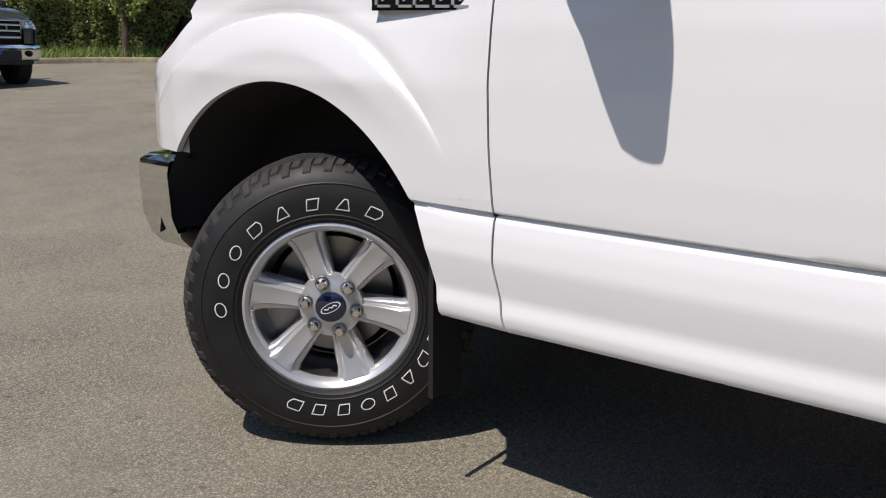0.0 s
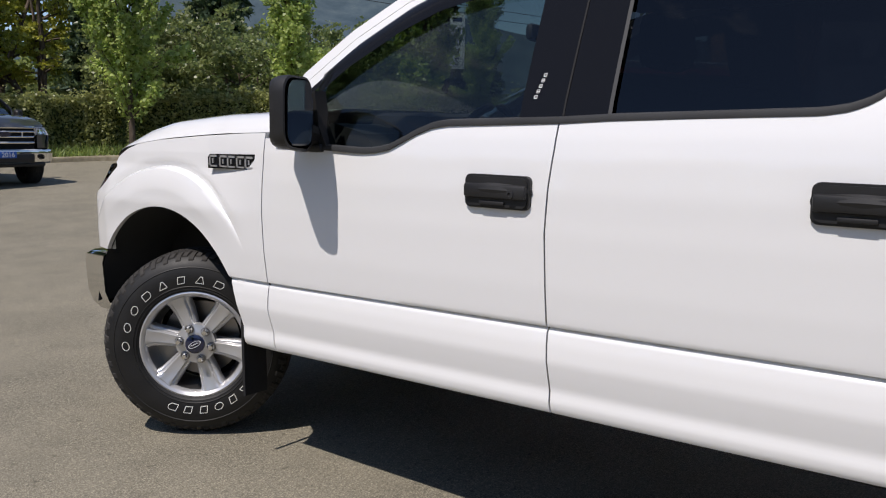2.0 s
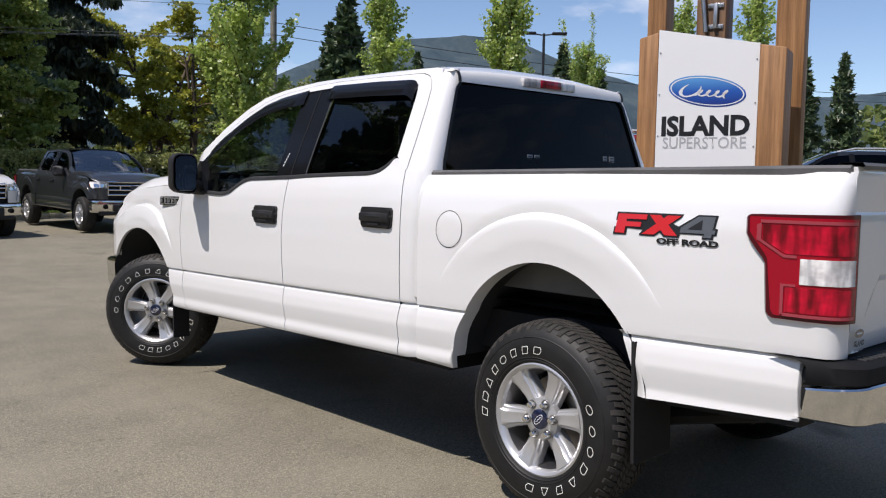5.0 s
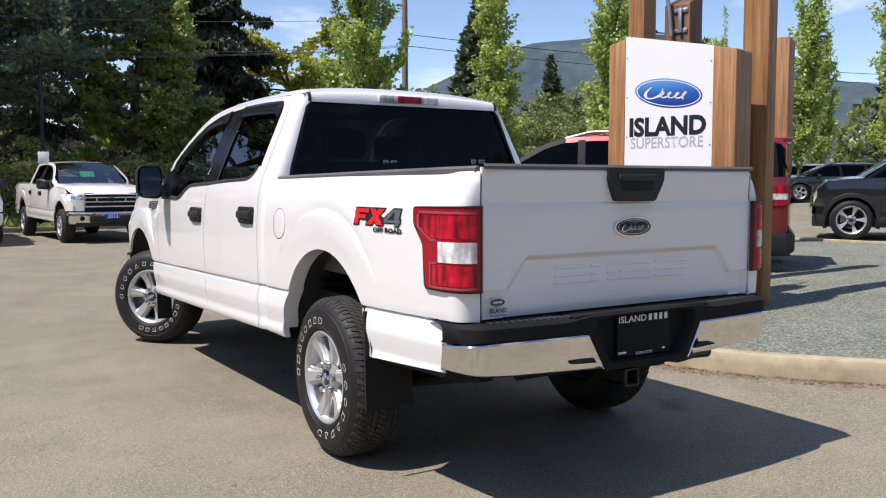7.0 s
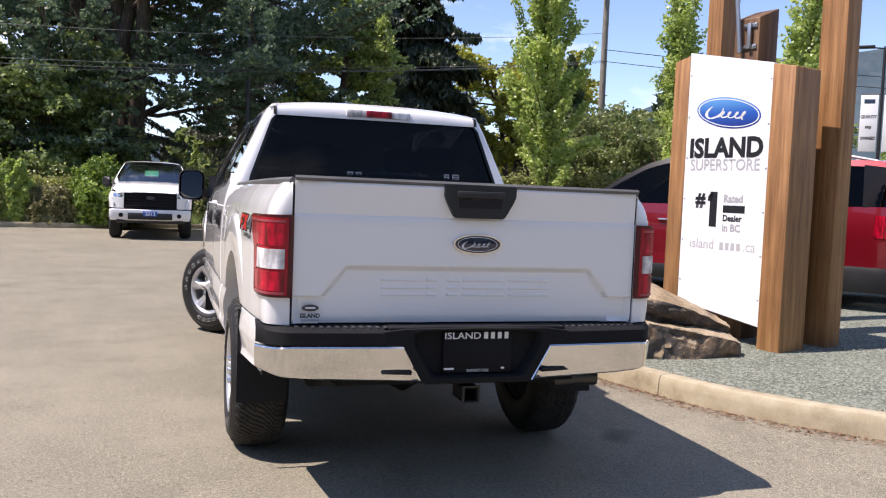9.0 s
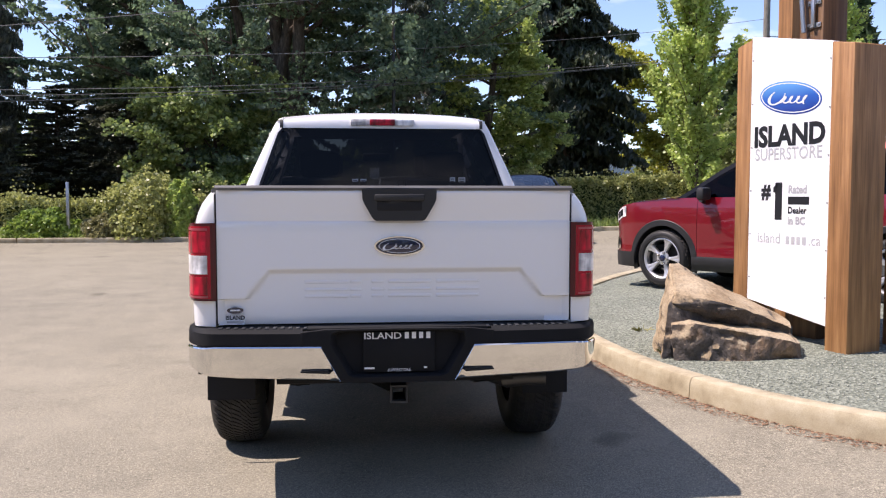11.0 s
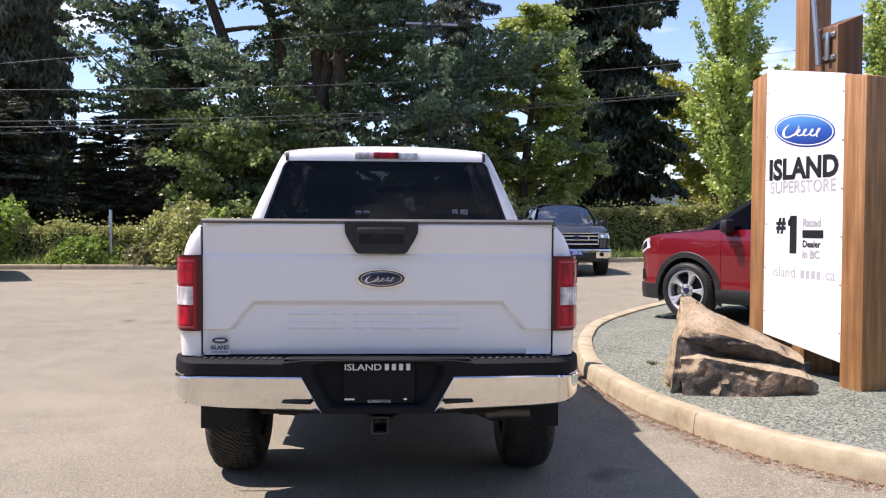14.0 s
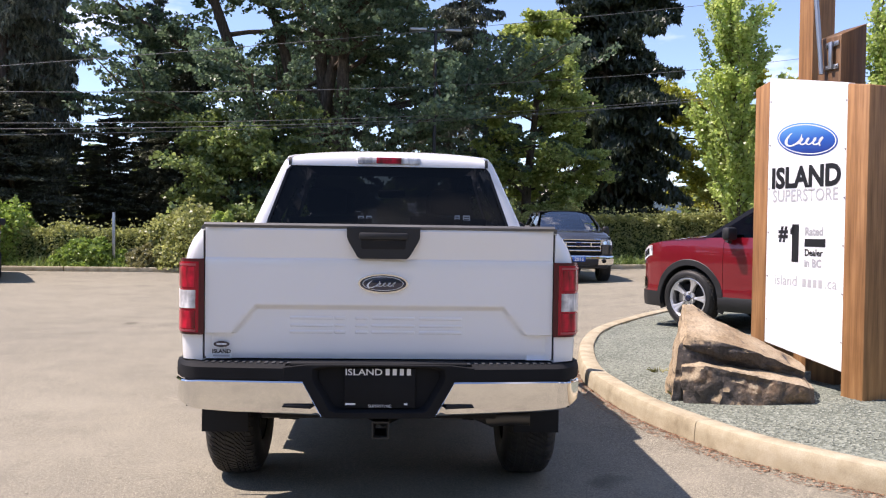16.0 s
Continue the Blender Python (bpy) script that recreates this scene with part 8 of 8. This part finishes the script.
def make_suv(name, label, paint_mat, m, front="bright", group="", kind="suv", H=1.76, half=0.965, wb=2.86, fo=0.93, ro=1.14):
    """A five-door car; rear axle at the origin, heading +y, standing on z = 0."""
    car = thing(name, label, "car", m, group)
    r = 0.375 if kind == "suv" else 0.335
    yf, yr = wb + fo, -ro
    sc = H / 1.76
    W = fit([(yr, half * 0.80), (yr + 0.06, half * 0.90), (yr + 0.25, half * 0.955), (0.3, half * 0.985), (wb * 0.5, half), (wb, half * 0.985), (wb + 0.45, half * 0.965), (wb + 0.68, half * 0.90), (yf - 0.10, half * 0.78), (yf, half * 0.60)])
    belt = fit([(yr, 1.20 * sc), (0, 1.17 * sc), (1.3, 1.145 * sc), (wb - 0.45, 1.13 * sc), (wb, 1.115 * sc), (wb + 0.45, 1.07 * sc), (wb + 0.66, 1.03 * sc), (yf - 0.12, 0.97 * sc), (yf - 0.04, 0.90 * sc), (yf, 0.82 * sc)])
    P = fit([(0.25, -0.06), (0.34, -0.025), (0.42, -0.004), (0.52, -0.012), (0.62, -0.004), (0.80, 0.004), (0.93, 0.0), (1.02, -0.010), (1.12, -0.030), (1.2, -0.05)])
    xf = lambda y, z: float(W(y) + P(z / sc))
    archr = r + 0.055
    def low(y, base=0.42):
        z = base
        for c in (0.0, wb):
            q = abs(y - c)
            if q < archr:
                z = max(z, r + math.sqrt(archr ** 2 - q * q))
        return z
    segs = [("front_wing", yf - 0.02, wb - 0.50), ("front_door", wb - 0.506, 1.30), ("rear_door", 1.294, 0.42), ("quarter_panel", 0.414, yr + 0.02)]
    for sgn in (-1, 1):
        for nm, a, b in segs:
            ys_ = list(np.linspace(a, b, 26))
            for c in (0.0, wb):
                ys_ += [c + archr * math.cos(t) for t in np.linspace(0, math.pi, 25)]
            ys_ = sorted({round(y, 4) for y in ys_ if min(a, b) <= y <= max(a, b)}, reverse=True)
            p = np.array([[(-xf(y, z), y, z) for z in np.linspace(low(y), float(belt(y)), 18)] for y in ys_])
            me = sheet(p, (0.03, 0, 0))
            po = part(nm, me if sgn < 0 else me.mirrored(), paint_mat, car)
            if "door" in nm:
                hy = b + 0.16
                hm = Mesh().box((-xf(hy, 0.95 * sc) - 0.035, hy - 0.10, 0.94 * sc), (-xf(hy, 0.95 * sc) + 0.01, hy + 0.10, 0.965 * sc), 0.01)
                part("door_handle", hm if sgn < 0 else hm.mirrored(), paint_mat if front != "bright" else CHROME, po)
        # black sill and arch trims
        sl = Mesh().grid([[(-(xf(y, 0.45) - o), y, z) for o, z in ((0.0, 0.425), (-0.006, 0.40), (0.0, 0.31), (0.05, 0.24))] for y in np.linspace(wb - archr, archr, 20)])
        part("sill_trim", sl if sgn < 0 else sl.mirrored(), BLACK, car)
        ch = Mesh().grid([[(-(xf(y, 0.36) + 0.004), y, z) for z in (0.345, 0.372)] for y in np.linspace(wb - archr - 0.15, archr + 0.15, 10)])
        part("sill_strip", ch if sgn < 0 else ch.mirrored(), CHROME, car)
        for c in (0.0, wb):
            am = Mesh().grid([[(-(xf(c + k * math.cos(t), min(1.0, r + k * math.sin(t))) + o), c + k * math.cos(t), r + k * math.sin(t)) for k, o in ((archr - 0.005, -0.02), (archr, 0.008), (archr + 0.070, 0.007), (archr + 0.082, -0.004))] for t in np.linspace(-0.35, math.pi + 0.35, 36)])
            part("arch_trim", am if sgn < 0 else am.mirrored(), BLACK, car)
            hm = Mesh().grid([[(-x, c + (archr + 0.01) * math.cos(t), r + (archr + 0.01) * math.sin(t)) for x in (half - 0.03, 0.45)] for t in np.linspace(-0.2, math.pi + 0.2, 20)])
            hm.grid([[(-0.5, c + k * math.cos(t), r + k * math.sin(t)) for k in (0.01, archr + 0.02)] for t in np.linspace(-0.2, math.pi + 0.2, 20)])
            part("wheel_housing", hm if sgn < 0 else hm.mirrored(), LINER, car)
            add_wheel(car, (sgn * (half - 0.13), c, r), sgn, kind, 0, 10)
        for a, b, z in ((wb + 0.62, yf - 0.04, 0.42),):
            bm_ = Mesh().grid([[(-(W(y) - 0.005 - k * 0.02), y + 0.02, zz) for k, zz in ((0, 0.44), (0, 0.34), (1, 0.24))] for y in np.linspace(wb + archr, yf, 14)])
            part("lower_bumper", bm_ if sgn < 0 else bm_.mirrored(), BLACK, car)
            bm_ = Mesh().grid([[(-(W(y) - 0.0 - k * 0.02), y - 0.02, zz) for k, zz in ((0, 0.56), (-1, 0.50), (0, 0.34), (1, 0.27))] for y in np.linspace(-archr, yr, 14)])
            part("lower_bumper", bm_ if sgn < 0 else bm_.mirrored(), BLACK, car)
        # lamps
        hl = Mesh().grid([[(-(W(y) + 0.006), y + 0.004, z) for z in np.linspace(float(belt(y)) - 0.155 * sc, float(belt(y)) - 0.02, 4)] for y in np.linspace(wb + 0.60, yf - 0.005, 12)])
        hlo = part("headlamp", hl if sgn < 0 else hl.mirrored(), CLEAR_LENS, car)
        hd = Mesh().grid([[(-(W(y) + 0.009), y + 0.006, z) for z in (float(belt(y)) - 0.13 * sc, float(belt(y)) - 0.05)] for y in np.linspace(wb + 0.66, wb + 0.80, 5)])
        part("lamp_unit", hd if sgn < 0 else hd.mirrored(), GLOSS_BLACK, hlo)
        fg = Mesh().grid([[(-(W(y) + 0.005), y + 0.004, z) for z in (0.47, 0.62)] for y in np.linspace(wb + 0.72, yf - 0.04, 6)])
        part("fog_surround", fg if sgn < 0 else fg.mirrored(), CHROME, car)
        tl = Mesh().grid([[(-(W(y) + 0.008), y - 0.004, z) for z in np.linspace(0.86 * sc, 1.10 * sc, 5)] for y in np.linspace(yr + 0.34, yr + 0.0, 12)])
        tlo = part("tail_lamp", tl if sgn < 0 else tl.mirrored(), RED_LENS, car)
        tl = Mesh().grid([[(-(W(y) + 0.011), y - 0.006, z) for z in np.linspace(0.93 * sc, 1.00 * sc, 3)] for y in np.linspace(yr + 0.22, yr + 0.03, 8)])
        part("clear_lens", tl if sgn < 0 else tl.mirrored(), CLEAR_LENS, tlo)
        # glasshouse side
        roof_z = fit([(yr + 0.02, 1.55 * sc), (yr + 0.12, 1.66 * sc), (yr + 0.35, 1.70 * sc), (0.5, 1.735 * sc), (1.2, 1.74 * sc), (1.60, 1.715 * sc), (1.85, 1.64 * sc), (2.15, 1.47 * sc), (wb - 0.32, 1.20 * sc), (wb - 0.20, 1.12 * sc)])
        gx = lambda y, z: float(np.interp(z, [float(belt(y)), 1.74 * sc], [xf(y, float(belt(y))) - 0.005, 0.60 * half / 0.965]))
        ysg = np.linspace(wb - 0.18, yr + 0.06, 60)
        fr = [[(-gx(y, z), y, z) for z in np.linspace(float(belt(y)), max(float(belt(y)) + 0.004, float(roof_z(y))), 12)] for y in ysg]
        # frame: upper edge, pillars
        for nm, sel, mt in (("roof_rail_panel", ysg[ysg < 1.62], paint_mat), ("windscreen_pillar", ysg[ysg > 1.56], GLOSS_BLACK)):
            edge_m = Mesh().grid([[(-(gx(y, z) + 0.002), y, z) for z in (max(float(belt(y)), float(roof_z(y)) - 0.07), float(roof_z(y)))] for y in sel])
            part(nm, edge_m if sgn < 0 else edge_m.mirrored(), mt, car)
        pan = Mesh().grid(fr)
        po = part("side_glass", pan if sgn < 0 else pan.mirrored(), PRIVACY, car)
        for y0, wd, mt in ((1.30, 0.10, GLOSS_BLACK), (0.40, 0.12, GLOSS_BLACK), (yr + 0.30, 0.34, GLOSS_BLACK)):
            pl = Mesh().grid([[(-(gx(y, z) + 0.012), y + 0.10 * (z - 1.2), z) for z in np.linspace(float(belt(y)), float(roof_z(y)) - 0.05, 6)] for y in (y0 - wd / 2, y0 + wd / 2)])
            part("pillar", pl if sgn < 0 else pl.mirrored(), mt, car)
        rl = Mesh().tube([(-0.56, y, float(roof_z(y)) + 0.055 * (0 if k in (0, 7) else 1)) for k, y in enumerate(np.linspace(1.6, yr + 0.4, 8))], 0.018, 8)
        if kind == "suv":
            part("roof_bar", rl if sgn < 0 else rl.mirrored(), ALLOY, car)
        mm = Mesh().box((-half - 0.19, wb - 0.70, 1.10 * sc), (-half + 0.03, wb - 0.59, 1.255 * sc), 0.04)
        mm.tube([(-half + 0.06, wb - 0.58, 1.08 * sc), (-half - 0.06, wb - 0.60, 1.10 * sc)], 0.03, 8)
        part("mirror", mm if sgn < 0 else mm.mirrored(), BLACK, car)
    rx = lambda y: 0.60 * half / 0.965
    part("roof", Mesh().grid([[(rx(y) * u, y, float(roof_z(y)) + 0.035 * (1 - u * u)) for u in np.linspace(-1.02, 1.02, 15)] for y in np.linspace(1.66, yr + 0.10, 22)]), paint_mat, car)
    part("spoiler", Mesh().box((-0.56, yr - 0.02, 1.62 * sc), (0.56, yr + 0.22, 1.675 * sc), 0.02), paint_mat, car)
    ws = Mesh().grid([[(u * np.interp(k, [0, 1], [0.56, 0.80]), 1.66 + (wb - 0.16 - 1.66) * k + 0.14 * (1 - u * u), np.interp(k, [0, 1], [1.70, 1.12]) * sc + 0.04 * math.sin(k * 3.14)) for k in np.linspace(0, 1, 9)] for u in np.linspace(-1, 1, 13)])
    wso = part("windscreen", ws, SHIELD, car)
    rw = Mesh().grid([[(u * np.interp(k, [0, 1], [0.55, 0.74]), yr + 0.13 - 0.12 * k, np.interp(k, [0, 1], [1.64, 1.20]) * sc) for k in np.linspace(0, 1, 5)] for u in np.linspace(-1, 1, 9)])
    part("rear_window", rw, PRIVACY, car)
    hg = Mesh().grid([[(u * 0.80 * half, yr - 0.02 * (1 - u * u) + (0.03 if z > 1.1 * sc else 0), z) for z in np.linspace(0.50, 1.22 * sc, 8)] for u in np.linspace(-1, 1, 15)])
    part("hatch", hg, paint_mat, car)
    part("rear_bumper", Mesh().box((-0.78 * half, yr - 0.07, 0.30), (0.78 * half, yr + 0.10, 0.56), 0.05), BLACK, car)
    bn = Mesh().grid([[(u * (W(y) - 0.015), y, float(belt(y)) + 0.055 * (1 - abs(u) ** 2.4)) for u in np.linspace(-1, 1, 19)] for y in np.linspace(wb - 0.24, yf - 0.01, 20)])
    part("bonnet", bn, paint_mat, car)
    fc = Mesh().grid([[(u * 0.56 * half, yf + 0.03 * (1 - u * u), z) for z in np.linspace(0.30, 0.86 * sc, 8)] for u in np.linspace(-1, 1, 11)])
    part("front_face", fc, paint_mat, car)
    go = part("grille", Mesh().grid([[(u * 0.48 * half, yf + 0.012 + 0.03 * (1 - u * u), z) for z in (0.58, 0.80 * sc)] for u in np.linspace(-1, 1, 9)]), GLOSS_BLACK, car)
    for z in (0.63, 0.70, 0.76):
        part("grille_bar", Mesh().tube([(u * 0.47 * half, yf + 0.02 + 0.03 * (1 - u * u), z * sc) for u in np.linspace(-1, 1, 9)], 0.014, 6), CHROME if front == "bright" else GLOSS_BLACK, go)
    ub = Mesh().box((-half + 0.12, -0.45, 0.24), (half - 0.12, wb + 0.5, 0.55))
    part("underbody", ub, DARK, car)
    cab = thing("cabin", "", "")
    cab.parent = car
    for x in (-0.38, 0.38):
        for y in (1.35, 0.45):
            part("seat_back", Mesh().box((x - 0.24, y - 0.12, 0.6), (x + 0.24, y + 0.05, 1.25 * sc), 0.06), SEAT, cab)
            part("headrest", Mesh().box((x - 0.13, y - 0.10, 1.28 * sc), (x + 0.13, y, 1.44 * sc), 0.04), SEAT, cab)
    part("dashboard", Mesh().box((-0.74, wb - 0.95, 0.70), (0.74, wb - 0.35, 1.06 * sc), 0.06), DASH, cab)
    return car


def stand(x, y, turn):
    return pose(x, y, rise(x), 0, 0, turn)


# the row of parked trucks faces the camera
grey_truck = make_pickup("pickup_truck", "dark grey pickup truck with chrome grille and blue year plate", GREY, stand(4.75, 21.9, 180), front="bars", plate="2016", group="parked pickups")
cream_truck = make_pickup("pickup_truck", "cream white crew-cab pickup truck with chrome grille parked by the hedge", WHITE_OLD, stand(1.0, 22.1, 186), front="bars", plate="2012", group="parked pickups")
white_truck = make_pickup("pickup_truck", "white pickup truck with black grille and blue year plate", WHITE, stand(-1.78, 22.2, 180), front="dark", plate="2013", group="parked pickups")
for own in (cream_truck, white_truck):
    card = Mesh().box((-0.17, -0.12, -0.002), (0.17, 0.12, 0.002)).moved(Matrix.Translation((0.02, 2.76, 1.655)) @ pose(0, 0, 0, -36.4))
    part("price_card", card, GREEN_CARD, own, "green price card behind the windscreen")
flag_m = stand(1.0, 22.1, 186) @ Matrix.Translation((0.80, 1.75, 1.93))
solid("window_flag", Mesh().box((-0.02, -0.13, 0.0), (0.02, 0.13, 0.30), 0.006), WHITE_INK, "small white sales flag clipped to the truck roof", "flag", flag_m @ pose(0, 0, 0, 0, 0, 70))
make_suv("red_suv", "glossy ruby red sport utility car standing on gravel", RED, pose(6.33, 4.17, 0.225, 0, 0, 37.4), wb=2.865, fo=0.93, ro=1.24, H=1.82, half=1.0)
make_suv("dark_suv", "blue-black sport utility car with roof bars", BLACK_PAINT, pose(14.85, 3.9, rise(13.5), 0, 0, 35), front="dark", fo=0.66, H=1.82)
make_suv("black_car", "low black saloon car parked in the far lot", BLACK_PAINT, stand(29.1, 15.5, 45.5), front="dark", kind="car", H=1.47, half=0.90, wb=2.75, fo=0.85, ro=0.95)
make_suv("silver_car", "small silver estate car parked far off", SILVER, stand(33.45, 20.41, 48.3), kind="car", H=1.50, half=0.90, wb=2.7, fo=0.85, ro=0.95)
make_suv("white_van", "tall white van seen from behind at the hedge", WHITE, stand(-11.2, 17.3, 26), H=2.25, half=1.0, wb=3.3)

# ---- entrance posts, lamp posts, poles, wires ----
for x, y, tw in ((10.0, 5.5, 20), (10.6, 6.8, 20)):
    solid("gate_post", beam(Mesh(), -0.16, 0.16, -0.16, 0.16, 0.0, 3.50, 3.46), WOOD, "square brown stained timber post at the edge of the gravel", "post", pose(x, y, rise(x) + 0.1, 0, 0, tw), group="timber gate posts")


CABLE = plain("cable_sheath", (0.16, 0.16, 0.155), 0.6)


def lamp_post(x, y, h, arms, banners=False, turn=0):
    lp = thing("street_lamp", "slim black lamp post with flat lamp heads", "street lamp", stand(x, y, turn), "lamp posts")
    part("pole", Mesh().tube([(0, 0, -0.1), (0, 0, h)], [0.075, 0.055], 12), LAMP_BLACK, lp)
    part("base", Mesh().tube([(0, 0, -0.05), (0, 0, 0.75)], 0.25, 16), CONCRETE, lp)
    for s in arms:
        part("arm", Mesh().tube([(0, 0, h - 0.08), (s * 0.45, 0, h - 0.02)], 0.03, 8), LAMP_BLACK, lp)
        part("lamp_head", Mesh().box((s * 0.35, -0.16, h - 0.05), (s * 0.98, 0.16, h + 0.05), 0.03), LAMP_BLACK if banners else GALV, lp)
    if banners:
        for s, words in ((-1, ("QUALITY", "PRE", "OWNED")), (1, ("S", "U", "V", "S"))):
            b = part("banner", Mesh().box((s * 0.10, -0.012, 3.15), (s * 0.72, 0.012, 5.35), 0.004), SIGN_WHITE, lp, "white hanging banner with black words")
            for i, wd in enumerate(words):
                text_part("banner_word", wd, 0.17 if len(wd) > 1 else 0.42, BLACK_INK, b, Matrix.Translation((s * 0.41, -0.016, 4.45 - i * (0.42 if len(wd) > 1 else 0.38))) @ pose(0, 0, 0, 90), bold=0.006, stretch=0.8 if len(wd) > 1 else 1.0)
            part("banner_bar", Mesh().box((s * 0.22, -0.017, 5.02), (s * 0.60, -0.011, 5.18)), NAVY, b)
            part("bracket", Mesh().tube([(0, 0, 5.37), (s * 0.74, 0, 5.37)], 0.015, 6), LAMP_BLACK, lp)
    return lp


lamp_post(1.26, 27.2, 8.9, (-1, 1), turn=5)
lamp_post(24.9, 22.3, 7.2, (-1, 1), banners=True, turn=-42)
pole = thing("utility_pole", "tall weathered wooden utility pole", "pole", pose(19.9, 35.8, 0.4))
part("pole", Mesh().tube([(0, 0, -0.2), (0.05, 0.1, 14.0)], [0.19, 0.14], 12), POLE_WOOD, pole)
part("crossarm", Mesh().box((-1.2, -0.06, 12.9), (1.2, 0.06, 13.05), 0.01), POLE_WOOD, pole)
for za, zm, zp, dy in ((4.38, 5.71, 8.65, 0.0), (4.22, 5.58, 8.60, 0.1), (4.02, 5.50, 8.55, -0.1), (5.29, 6.79, 10.05, 0.0), (6.1, 8.9, 13.1, 0.3)):
    k1, k2 = (zm - za) / 13.2, (zp - zm) / 18.4
    pts = [(x, 26.2 + 0.477 * x + dy * (19.9 - x) / 32, za + k1 * (x + 11.7) + (k2 - k1) / 31.6 * (x + 11.7) * (x - 1.5)) for x in np.linspace(-45.0, 19.9, 44)]
    solid("power_line", Mesh().tube(pts, 0.010, 5), CABLE, "thin grey overhead cable strung to the pole", "cable", group="overhead cables")
for k, (z0, z1) in enumerate(((8.6, 8.4), (9.2, 8.9))):
    pts = [np.array([19.9, 35.7, z0]) + (np.array([75, 20, z1]) - np.array([19.9, 35.7, z0])) * t - np.array([0, 0, 3.6 * t * (1 - t)]) for t in np.linspace(0, 1, 30)]
    solid("power_line", Mesh().tube(pts, 0.018, 5), LAMP_BLACK, "thin overhead cable strung to the pole", "cable", group="overhead cables")
stake = solid("marker_stake", Mesh().box((-0.045, -0.045, 0.0), (0.045, 0.045, 1.75), 0.01), GALV, "grey square marker stake in the planting strip", "stake", pose(-9.0, 22.55, 0.1))
